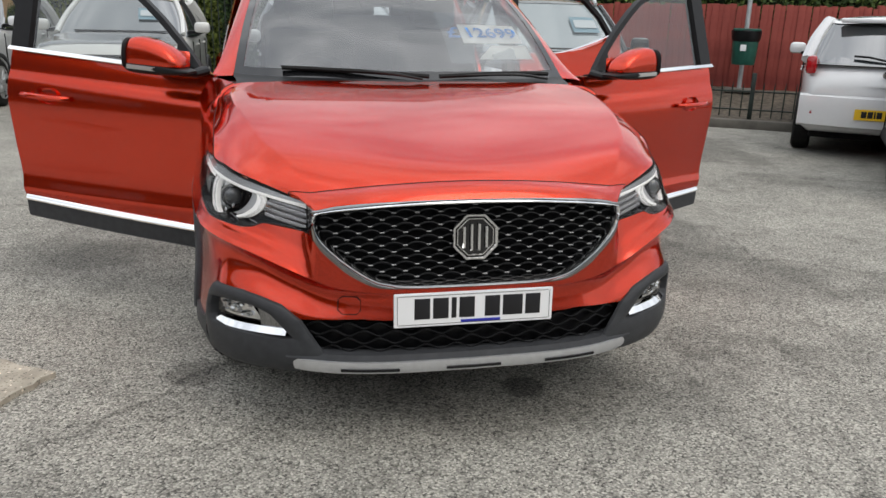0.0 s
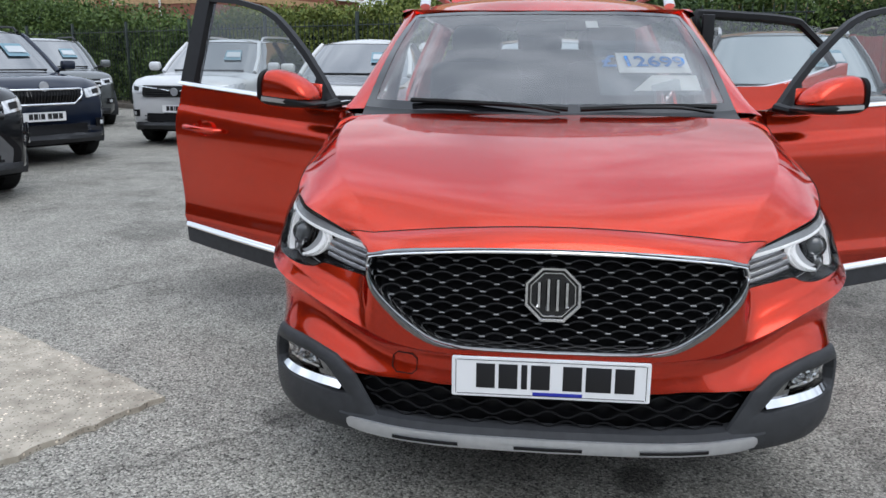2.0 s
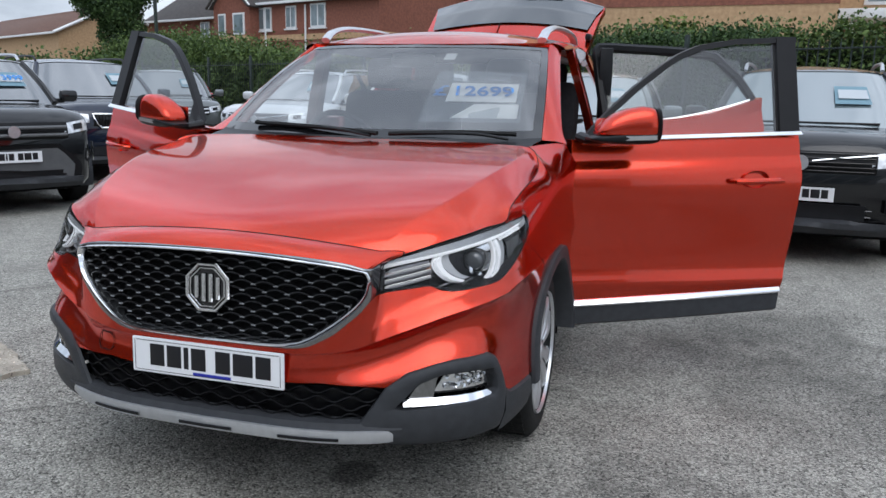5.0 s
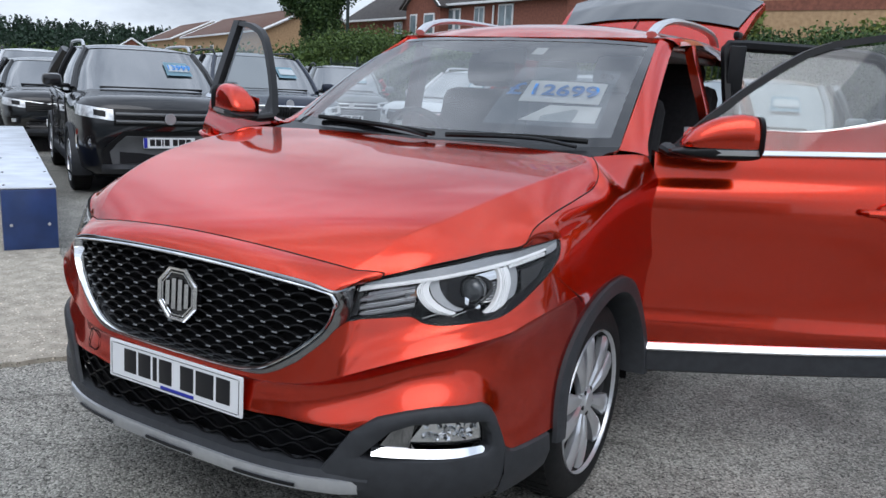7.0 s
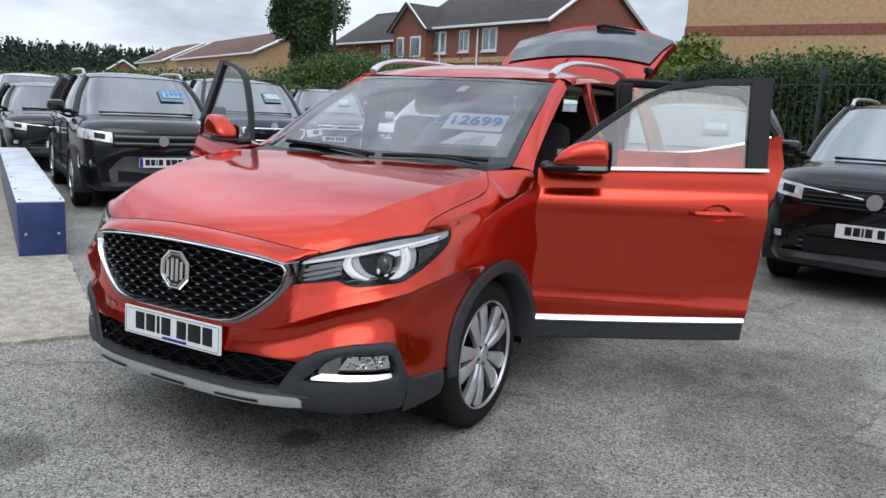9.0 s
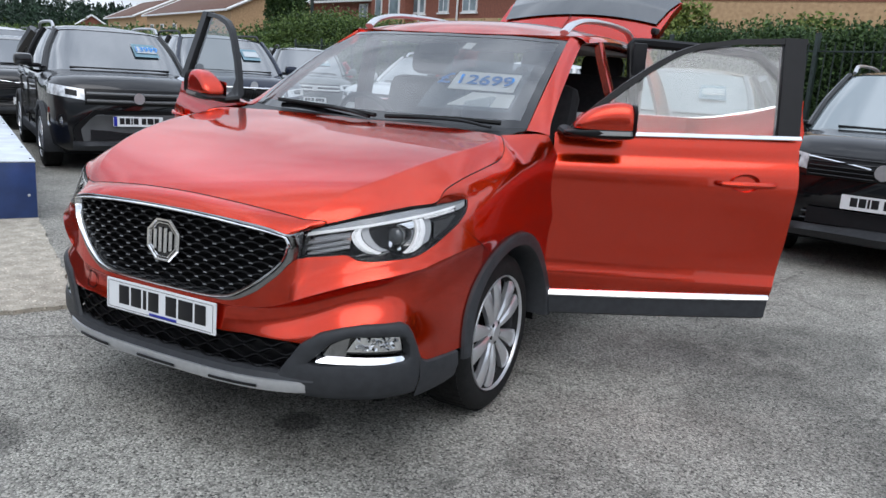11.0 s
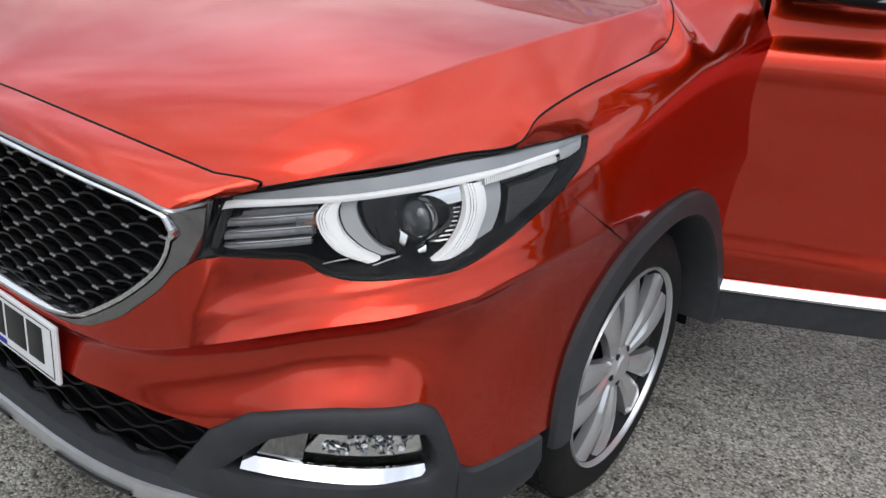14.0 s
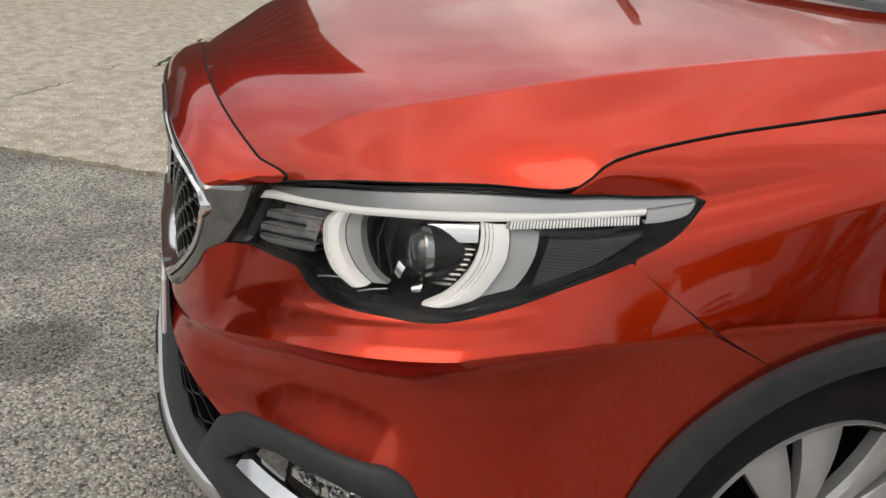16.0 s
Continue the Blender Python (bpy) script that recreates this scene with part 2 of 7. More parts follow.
def ground_material():
    m = material("worn_asphalt", (0.1, 0.1, 0.1), rough=0.88)
    n, l = m.node_tree.nodes, m.node_tree.links
    b = n["Principled BSDF"]
    tc = n.new("ShaderNodeTexCoord")

    def tex(scale, detail=4.0, rough=0.6):
        t = n.new("ShaderNodeTexNoise")
        t.inputs["Scale"].default_value, t.inputs["Detail"].default_value, t.inputs["Roughness"].default_value = scale, detail, rough
        l.new(tc.outputs["Object"], t.inputs["Vector"])
        return t

    def ramp(src, stops):
        r = n.new("ShaderNodeValToRGB")
        e = r.color_ramp.elements
        while len(e) < len(stops):
            e.new(0.5)
        for el, (p, c) in zip(e, stops):
            el.position, el.color = p, (c, c, c, 1) if isinstance(c, float) else (*c, 1)
        l.new(src, r.inputs[0])
        return r

    def mix(kind, fac, a, c):
        x = n.new("ShaderNodeMix")
        x.data_type, x.blend_type = "RGBA", kind
        x.inputs["Factor"].default_value = fac
        l.new(a, x.inputs["A"])
        l.new(c, x.inputs["B"])
        return x.outputs["Result"]

    vor = n.new("ShaderNodeTexVoronoi")
    vor.inputs["Scale"].default_value, vor.inputs["Randomness"].default_value = 135.0, 1.0
    l.new(tc.outputs["Object"], vor.inputs["Vector"])
    sep = n.new("ShaderNodeSeparateColor")
    l.new(vor.outputs["Color"], sep.inputs[0])
    chip = ramp(sep.outputs[0], [(0.0, (0.09, 0.086, 0.076)), (0.17, (0.33, 0.319, 0.281)), (0.6, (0.50, 0.482, 0.425)), (1.0, (0.80, 0.768, 0.68))])
    edge = ramp(vor.outputs["Distance"], [(0.0, 1.05), (0.55, 0.92), (0.9, 0.42)])
    col = mix("MULTIPLY", 0.9, chip.outputs[0], edge.outputs[0])
    big = ramp(tex(0.6, 8.0, 0.62).outputs["Fac"], [(0.40, 0.66), (0.47, 0.98), (0.7, 1.16)])
    col = mix("MULTIPLY", 1.0, col, big.outputs[0])
    mid = ramp(tex(4.0, 6.0, 0.7).outputs["Fac"], [(0.32, 0.78), (0.55, 1.05), (0.75, 1.18)])
    col = mix("MULTIPLY", 0.9, col, mid.outputs[0])
    pit = n.new("ShaderNodeTexVoronoi")
    pit.inputs["Scale"].default_value = 62.0
    l.new(tc.outputs["Object"], pit.inputs["Vector"])
    pits = ramp(pit.outputs["Distance"], [(0.10, 0.10), (0.22, 1.0)])
    col = mix("MULTIPLY", 0.85, col, pits.outputs[0])
    crack = n.new("ShaderNodeTexVoronoi")
    crack.feature = "DISTANCE_TO_EDGE"
    crack.inputs["Scale"].default_value = 0.42
    warp = n.new("ShaderNodeVectorMath")
    warp.operation = "ADD"
    wob = n.new("ShaderNodeVectorMath")
    wob.operation = "SCALE"
    wob.inputs["Scale"].default_value = 0.35
    l.new(tex(2.2, 5.0).outputs["Color"], wob.inputs[0])
    l.new(tc.outputs["Object"], warp.inputs[0])
    l.new(wob.outputs[0], warp.inputs[1])
    l.new(warp.outputs[0], crack.inputs["Vector"])
    cr = ramp(crack.outputs["Distance"], [(0.0, 0.45), (0.0035, 0.75), (0.007, 1.0)])
    patchy = ramp(tex(0.8, 2.0).outputs["Fac"], [(0.45, 0.0), (0.56, 0.8)])
    x = n.new("ShaderNodeMix")
    x.data_type, x.blend_type = "RGBA", "MULTIPLY"
    l.new(patchy.outputs[0], x.inputs["Factor"])
    l.new(col, x.inputs["A"])
    l.new(cr.outputs[0], x.inputs["B"])
    col = x.outputs["Result"]
    # old oil marks and wider darker patches, each at its place
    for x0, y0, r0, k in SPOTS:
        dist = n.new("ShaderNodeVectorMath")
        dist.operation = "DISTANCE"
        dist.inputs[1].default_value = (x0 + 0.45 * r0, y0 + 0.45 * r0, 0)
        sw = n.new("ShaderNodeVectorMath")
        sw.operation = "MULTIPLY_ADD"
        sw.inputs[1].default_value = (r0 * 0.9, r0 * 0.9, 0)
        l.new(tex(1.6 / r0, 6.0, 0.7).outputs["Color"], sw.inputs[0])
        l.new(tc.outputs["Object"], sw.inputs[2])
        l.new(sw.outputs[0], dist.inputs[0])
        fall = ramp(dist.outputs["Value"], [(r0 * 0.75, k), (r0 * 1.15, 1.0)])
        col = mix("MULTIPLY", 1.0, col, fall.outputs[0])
    oil = ramp(tex(1.5, 3.0).outputs["Fac"], [(0.27, 0.45), (0.33, 1.0), (1.0, 1.0)])
    col = mix("MULTIPLY", 0.8, col, oil.outputs[0])
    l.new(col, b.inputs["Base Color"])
    bp = n.new("ShaderNodeBump")
    bp.inputs["Strength"].default_value, bp.inputs["Distance"].default_value = 0.75, 0.006
    bp.invert = True
    l.new(vor.outputs["Distance"], bp.inputs["Height"])
    l.new(bp.outputs[0], b.inputs["Normal"])
    return m


def sheet(name, outline, z, mat, label, category, thick=0.0):
    bm = bmesh.new()
    f = bm.faces.new([bm.verts.new((x, y, z)) for x, y in outline])
    if thick:
        bmesh.ops.recalc_face_normals(bm, faces=bm.faces)
        r = bmesh.ops.extrude_face_region(bm, geom=[f])
        bmesh.ops.translate(bm, verts=[v for v in r["geom"] if isinstance(v, bmesh.types.BMVert)], vec=(0, 0, -thick))
    ob = part(name, bm, mat)
    return tagged(ob, label, category, kind="structure")


ASPHALT = ground_material()
def concrete_material():
    m = material("weathered_concrete", (0.33, 0.298, 0.242), rough=0.9, color2=(0.49, 0.445, 0.368), scale=12.0, bump=0.35, bump_scale=160, detail=10.0)
    n, l = m.node_tree.nodes, m.node_tree.links
    b = n["Principled BSDF"]
    src = b.inputs["Base Color"].links[0].from_socket
    tc = n.new("ShaderNodeTexCoord")
    for scale, lo, hi, dark in ((60.0, 0.0, 0.30, 0.35), (34.0, 0.0, 0.22, 2.2)):
        v = n.new("ShaderNodeTexVoronoi")
        v.inputs["Scale"].default_value = scale
        l.new(tc.outputs["Object"], v.inputs["Vector"])
        r = n.new("ShaderNodeValToRGB")
        r.color_ramp.elements[0].position, r.color_ramp.elements[0].color = hi * 0.6, (dark, dark, dark, 1)
        r.color_ramp.elements[1].position, r.color_ramp.elements[1].color = hi, (1, 1, 1, 1)
        l.new(v.outputs["Distance"], r.inputs[0])
        x = n.new("ShaderNodeMix")
        x.data_type, x.blend_type = "RGBA", "MULTIPLY"
        x.inputs["Factor"].default_value = 0.8
        l.new(src, x.inputs["A"])
        l.new(r.outputs[0], x.inputs["B"])
        src = x.outputs["Result"]
    l.new(src, b.inputs["Base Color"])
    return m


CONCRETE = concrete_material()
g = bmesh.new()
bmesh.ops.create_grid(g, x_segments=40, y_segments=40, size=600)
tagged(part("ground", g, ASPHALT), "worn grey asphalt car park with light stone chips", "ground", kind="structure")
# ---- the orange car: plan and profile of its body ----
CAR = thing("parked_car", pose(0, 0, 0, 0, 0, 1.2), "metallic orange small SUV with its doors and tailgate open", "car")
PLAN = spline([(0, 0.0), (0.26, 0.008), (0.42, 0.034), (0.55, 0.085), (0.668, 0.145), (0.766, 0.22), (0.831, 0.32), (0.87, 0.445), (0.892, 0.6),
               (0.906, 0.80), (0.911, 1.0), (0.914, 1.2), (0.915, 1.45)], 400)
ARC = np.concatenate([[0], np.cumsum(np.linalg.norm(np.diff(PLAN, axis=0), axis=1))])


def plan(s):
    """The place and outward normal of the bumper line at the way s from the middle."""
    a = np.interp(s, ARC, PLAN[:, 0]), np.interp(s, ARC, PLAN[:, 1])
    b = np.interp(s + 0.01, ARC, PLAN[:, 0]), np.interp(s + 0.01, ARC, PLAN[:, 1])
    c = np.interp(s - 0.01, ARC, PLAN[:, 0]), np.interp(s - 0.01, ARC, PLAN[:, 1])
    t = Vector((b[0] - c[0], b[1] - c[1])).normalized()
    n = Vector((t.y, -t.x))
    return a, n if s > 0.012 else Vector((0, -1))


def s_y(y):
    return float(np.interp(y, PLAN[:, 1], ARC))


CREASE = spline([(0, 0.545), (0.25, 0.548), (0.45, 0.568), (0.6, 0.622), (0.72, 0.662), (0.83, 0.687), (0.96, 0.708), (1.06, 0.726), (1.3, 0.745), (1.5, 0.75)], 200)


def crease(s):
    return float(np.interp(s, CREASE[:, 0], CREASE[:, 1]))


def black_top(s):
    """Where the orange skin meets the black lower bumper."""
    return float(np.interp(s, [0, 0.3, 0.36, 0.479, 0.553, 0.578, 0.615, 0.69, 0.757, 0.88, 0.91, 0.925, 0.94, 0.96, 0.987, 1.124, 1.3],
                           [0.455, 0.459, 0.464, 0.457, 0.452, 0.468, 0.493, 0.515, 0.527, 0.531, 0.515, 0.49, 0.45, 0.395, 0.382, 0.379, 0.38]))


SMOOTH_TOP = spline([(0, 0.455), (0.36, 0.462), (0.5, 0.46), (0.6, 0.482), (0.70, 0.515), (0.80, 0.528), (0.88, 0.52), (0.96, 0.44), (1.05, 0.39), (1.3, 0.38)], 200)


LEAN_MID, PROUD = 0.055, 0.011


def swell(s, z):
    """How far the skin stands out from the bumper line."""
    zc, zb = crease(s), float(np.interp(s, SMOOTH_TOP[:, 0], SMOOTH_TOP[:, 1]))
    y = plan(s)[0][1]
    if z >= zc:
        h = z - zc
        k = np.interp(y, [0, 0.1, 0.5, 0.75, 1.0, 1.4], [0.3, 0.34, 0.31, 0.28, 0.22, 0.10])
        # the grille stands steeper than the lamps, and the wing beside it falls back
        k = k + (np.interp(s, [0, 0.3, 0.44, 0.49], [LEAN_MID, LEAN_MID, 0.05, 0.03]) - k) * float(np.interp(s, [0.510, 0.550], [1, 0]))
        # a ledge over the crease, below the lamp
        w = float(np.interp(s, [0.50, 0.58, 0.95, 1.12], [0, 1, 1, 0]))
        d = -k * h * (1 - w) + w * (float(np.interp(h, [0, 0.012, 0.032, 0.05, 0.07], [PROUD, PROUD - 0.009, -0.009, -0.016, -0.019])) - k * max(0.0, h - 0.04))
        zs = np.interp(y, [0.3, 0.5, 1.0, 1.4], [0.82, 0.82, 0.93, 1.0])
        w = np.interp(y, [0.15, 0.5], [0, 1])
        if z > zs:
            d -= 5.0 * w * (z - zs) ** 2
        return float(d)
    a = np.interp(s, [0, 0.4, 0.56, 0.7, 0.8, 0.93, 1.05, 1.3], [0.004, 0.014, 0.036, 0.042, 0.040, 0.026, 0.026, 0.016])
    if z > zb:
        u = min(1, (zc - z) / (zc - zb))
        w = float(np.interp(s, [0.50, 0.58, 0.95, 1.12], [0, 1, 1, 0]))
        return float(-a * math.sin(math.pi * u ** 0.72) ** 1.1 + PROUD * w * (1 - u) ** 3)
    return float(0.004 * min(1, (zb - z) / 0.02) - 0.9 * max(0, 0.33 - z) ** 1.5 - 0.05 * max(0, 0.3 - z))


def skin(s, z, out=0.0):
    (x, y), n = plan(s)
    d = swell(s, z) + out
    return (x + n.x * d, y + n.y * d, z)


def strip(low, high, n=60, m=14, out=0.0, power=1.0, fn=skin):
    """A patch of the skin between two lines of (s, z) points."""
    a, b = np.array(low), np.array(high)
    a = a if len(a) == n + 1 else poly(a, n)
    b = b if len(b) == n + 1 else poly(b, n)
    rows = []
    for v in np.linspace(0, 1, m + 1) ** power:
        rows.append([fn(*(p + (q - p) * v), out) for p, q in zip(a, b)])
    return rows


def part_lr(name, bm, mat, parent, label="", angle=35, parents=None):
    """A part of the left side and its mirror image, each a mesh of its own."""
    other = bm.copy()
    bmesh.ops.scale(other, vec=(-1, 1, 1), verts=other.verts)
    bmesh.ops.reverse_faces(other, faces=other.faces)
    p, q = parents or (parent, parent)
    return part(name, bm, mat, p, label, angle), part(name, other, mat, q, label, angle)


# lines of the front as (way from the middle, height)
CHROME_LOW = [(0.0, 0.561), (0.2, 0.561), (0.307, 0.566), (0.39, 0.603), (0.435, 0.637), (0.48, 0.676), (0.505, 0.706), (0.527, 0.722)]
OPEN_LOW = [(0.0, 0.579), (0.2, 0.580), (0.27, 0.587), (0.322, 0.602), (0.392, 0.645), (0.44, 0.682), (0.477, 0.718), (0.494, 0.748), (0.498, 0.772)]
OPEN_TOP = [(0.0, 0.824), (0.2, 0.821), (0.334, 0.813), (0.44, 0.802), (0.485, 0.793), (0.498, 0.772)]
CHROME_TOP = [(0.0, 0.842), (0.2, 0.839), (0.35, 0.831), (0.44, 0.82), (0.50, 0.806), (0.542, 0.808)]
LAMP_LOW = [(0.527, 0.722), (0.63, 0.737), (0.69, 0.744), (0.722, 0.732), (0.77, 0.728), (0.85, 0.735), (0.93, 0.743), (1.005, 0.767), (1.08, 0.798), (1.155, 0.829), (1.21, 0.856), (1.256, 0.897)]
LAMP_TOP = [(0.542, 0.808), (0.605, 0.826), (0.73, 0.859), (0.925, 0.888), (1.075, 0.892), (1.185, 0.897), (1.25, 0.902)]


HOOD_SIDE = spline([(0.561, 0.165, 0.832), skin(0.735, 0.865, -0.004), skin(0.85, 0.884, -0.004), skin(0.96, 0.894, -0.004), (0.80, 0.468, 0.901), (0.803, 0.52, 0.938), (0.808, 0.64, 0.968), (0.813, 0.80, 0.993), (0.812, 0.935, 1.014), (0.805, 0.99, 1.042), (0.787, 1.02, 1.08), (0.745, 1.08, 1.099)], 60)
ARCH_C, ARCH_R = (0.955, 0.335), 0.40
lamp_low, lamp_top = spline(LAMP_LOW, 60), spline(LAMP_TOP, 60)

# orange bumper skin, up to the seam with the fender
arch_pts = [(s_y(ARCH_C[0] + ARCH_R * math.cos(radians(a))), ARCH_C[1] + ARCH_R * math.sin(radians(a))) for a in np.linspace(176, 120, 24)]
low = [(s, black_top(s)) for s in np.linspace(0.0, arch_pts[0][0], 110)]
up = [tuple(p) for p in spline(CHROME_LOW, 40)] + [tuple(p) for p in spline(LAMP_LOW[:10], 60)]
gap_line = [(1.155, 0.828), (1.25, 0.76), arch_pts[-1]]
low_all = even(low + arch_pts, 110)
up_all = even(up + [(1.156, 0.828)], 110)
fold = [((a[0] + b[0]) / 2, crease((a[0] + b[0]) / 2)) for a, b in zip(low_all, up_all)]
lower_rows = strip(low_all, fold, 110, 22, power=1.0)
upper_rows = strip(fold, up_all, 110, 16)
part("front_bumper", grid(lower_rows + upper_rows[1:], mirror=True), ORANGE, CAR, angle=70)

# hood
HOOD_MID = spline([(0.086, 0.884), (0.13, 0.906), (0.22, 0.934), (0.4, 0.977), (0.6, 1.017), (0.8, 1.05), (1.0, 1.078), (1.18, 1.098)], 60)
FOLD = spline([(0.497, 0.141, 0.8445), (0.53, 0.185, 0.881), (0.575, 0.26, 0.928), (0.635, 0.37, 0.966), (0.69, 0.54, 1.011), (0.73, 0.72, 1.044), (0.752, 0.9, 1.068), (0.745, 1.02, 1.083), (0.70, 1.105, 1.097)], 60)
rows = []
for i in range(61):
    v = i / 60
    S = np.mean([np.array(HOOD_SIDE[min(60, max(0, i + k))]) for k in range(-6, 7)], axis=0)
    E, C, y0 = np.array(HOOD_SIDE[i]), np.array(FOLD[i]), 0.086 + 1.094 * v ** 1.1
    M = np.array([0, y0, float(np.interp(y0, HOOD_MID[:, 0], HOOD_MID[:, 1]))])
    row = []
    for t in list(np.linspace(0, 0.96, 25)) + [0.985, 1.0]:
        p = M + (C - M) * t
        row.append((p[0], M[1] + (C[1] - M[1]) * t ** 2.4, M[2] + (C[2] - M[2]) * t ** 2.0 + 0.004 * math.sin(math.pi * t) * v))
    up_n = np.array([0.42, -0.1, 0.9])
    width = float(np.linalg.norm(E - C))
    for u in [0.025] + list(np.linspace(0.08, 1, 14)):
        row.append(tuple(C + (S - C) * u + (E - S) * u ** 9 + up_n * 0.035 * width * math.sin(math.pi * u ** 1.2)))
    rows.append(row)
hood = part("hood", grid(rows, mirror=True), ORANGE, CAR, angle=75)
part("panel_gap", grid([[tuple(np.array(p) + np.array(o)) for p in rows[0]] for o in ((0, -0.002, -0.0005), (0, 0.0005, 0.001))], mirror=True), GAP, hood)

# nose panel between the chrome and the hood
top = even(spline(CHROME_TOP, 40), 40)
nose = [[np.array(skin(*p, 0.002)) * (1 - v) + (np.array(q) - np.array((0, 0.0026, 0.0012))) * v + np.array([0, -0.008, 0.006]) * math.sin(math.pi * v) * min(1.0, (1 - i / 40) * 2.5) for i, (p, q) in enumerate(zip(top, even(rows[0], 40)))] for v in np.linspace(0, 1, 7)]
part("nose_panel", grid(nose, mirror=True), ORANGE, CAR)

# ---- grille ----
open_low, open_top = spline(OPEN_LOW, 50), spline(OPEN_TOP, 50)
grille = part("grille", grid(strip(open_low, open_top, 50, 8, -0.045), mirror=True), DARK, CAR, "black honeycomb grille in a chrome frame")
end_o = [tuple(p) for p in even([CHROME_LOW[-1], (0.5385, 0.76), CHROME_TOP[-1]], 12)][1:-1]
ring_o = [tuple(p) for p in spline(CHROME_LOW, 50)] + end_o + [tuple(p) for p in spline(CHROME_TOP, 50)[::-1]]
ring_i = [tuple(p) for p in spline(OPEN_LOW, 50)] + [OPEN_LOW[-1]] * len(end_o) + [tuple(p) for p in spline(OPEN_TOP, 50)[::-1]]


def lip(o, i, outs):
    """A raised frame between an outer and an inner outline on the skin."""
    res = []
    for w, d in outs:
        res.append([skin(max(0.0, a[0] + (b[0] - a[0]) * w), a[1] + (b[1] - a[1]) * w, d) for a, b in zip(o, i)])
    return res


def rim_share(a, b):
    """How far from the outer outline the bright rim begins."""
    d = math.hypot(a[0] - b[0], a[1] - b[1])
    return max(0.0, 1 - 0.0155 / max(d, 1e-6))


rim_o = [(a[0] + (b[0] - a[0]) * rim_share(a, b), a[1] + (b[1] - a[1]) * rim_share(a, b)) for a, b in zip(ring_o, ring_i)]
part("chrome_frame", grid(lip(rim_o, ring_i, [(0, -0.002), (0.12, 0.008), (0.35, 0.011), (0.6, 0.010), (0.9, 0.0), (1.0, -0.012), (1.02, -0.046)]), mirror=True), CHROME, grille, "polished chrome rim", angle=25)
DCHROME = material("dark_chrome", (0.30, 0.30, 0.305), rough=0.07, metal=1.0)
BAR = material("dull_black_bar", (0.014, 0.014, 0.015), rough=0.38, spec=0.4)
BARS, PITCH, CELL = 12, 0.0204, 0.0735


def in_grille(a, z, m):
    zlo, zhi = np.interp(a, open_low[:, 0], open_low[:, 1]), np.interp(a, open_top[:, 0], open_top[:, 1])
    return a < 0.494 and zlo + m < z < zhi - m


nodes = bmesh.new()
for k in range(BARS + 1):
    z0, ph = 0.575 + k * PITCH, 0.5 if k % 2 else 0.0
    pts = []
    for s in np.linspace(-0.49, 0.49, 217):
        a = abs(s)
        z = z0 + 0.0125 * abs(math.sin(math.pi * (s / CELL + ph))) ** 0.8 - 0.008 * (a / 0.48) ** 2
        if in_grille(a, z, 0.001):
            q = skin(a, z, -0.020)
            pts.append((math.copysign(q[0], s), q[1], q[2]))
    if len(pts) > 8:
        P0 = np.array(pts)
        part("grille_bar", grid([P0 + np.array(o) for o in ((0, -0.004, 0.0005), (0, 0.002, -0.001), (0, 0.010, -0.0045), (0, 0.018, -0.0095))], thick=0.0032), BAR, grille)
    for j in range(-7, 8):
        s = (j - ph) * CELL
        a, z = abs(s), z0 - 0.008 * (abs(s) / 0.48) ** 2 + 0.001
        if in_grille(a, z, 0.003):
            q = skin(a, z, -0.016)
            add_box(nodes, (math.copysign(q[0], s), q[1], q[2]), (0.017, 0.006, 0.005), 0.0018, segs=1)
tagged(part("grille_studs", nodes, material("dull_silver", (0.22, 0.225, 0.23), rough=0.4, metal=0.7), grille), "small silver studs on the grille bars", kind="stuff")

# emblem: an eight-sided plate with plain raised bars
emb = part("emblem", prism([(0.078 * math.cos(radians(22.5 + 45 * i)), 0.078 * math.sin(radians(22.5 + 45 * i))) for i in range(8)], 0, 0.02, bevel=0.003), GLOSS, CAR, "chrome octagonal badge", m=pose(0, 0.020, 0.719, -4))
bm = bmesh.new()
for r, w in ((0.074, 0.006), (0.062, 0.0025)):
    add_tube(bm, [(r * math.cos(radians(22.5 + 45 * i)), -0.003, r * math.sin(radians(22.5 + 45 * i))) for i in range(8)], w, sides=6, closed=True, up=(0, 1, 0))
for x in (-0.036, -0.012, 0.012, 0.036):
    h = 0.046 - abs(x) * 0.35
    add_tube(bm, [(x, -0.004, -h), (x, -0.004, h)], 0.0062, sides=6, up=(0, 1, 0))
part("badge_rim", bm, material("badge_chrome", (0.8, 0.8, 0.81), rough=0.1, metal=1.0), emb, "chrome rim and bars")

# ---- headlights ----
# weak glow added to lift the white of the guides
WHITE_DRL = material("frosted_light_guide", (0.86, 0.87, 0.88), rough=0.25, emit=0.2, bump=0.25, bump_scale=420)
REFLECT = material("lamp_reflector", (0.78, 0.79, 0.8), rough=0.14, metal=1.0)
AMBER = material("amber_bulb", (0.42, 0.15, 0.05), rough=0.3)
CLEAR_SLAB = material("clear_lamp_slab", (0.30, 0.30, 0.31), rough=0.18, metal=0.35, var=0.15, scale=60)
SLAT = material("lamp_slat", (0.5, 0.5, 0.5), rough=0.2, metal=0.8)
LAMP_BLACK = material("lamp_bezel", (0.005, 0.005, 0.006), rough=0.12, coat=0.1, spec=0.3)
LAMP_GREY = material("lamp_satin_grey", (0.44, 0.45, 0.46), rough=0.38, metal=0.25)
BAND_GREY = material("lamp_top_band", (0.36, 0.37, 0.38), rough=0.2, metal=0.4)
MESH_DARK = material("lamp_mesh_ground", (0.02, 0.02, 0.021), rough=0.5)
deep = []
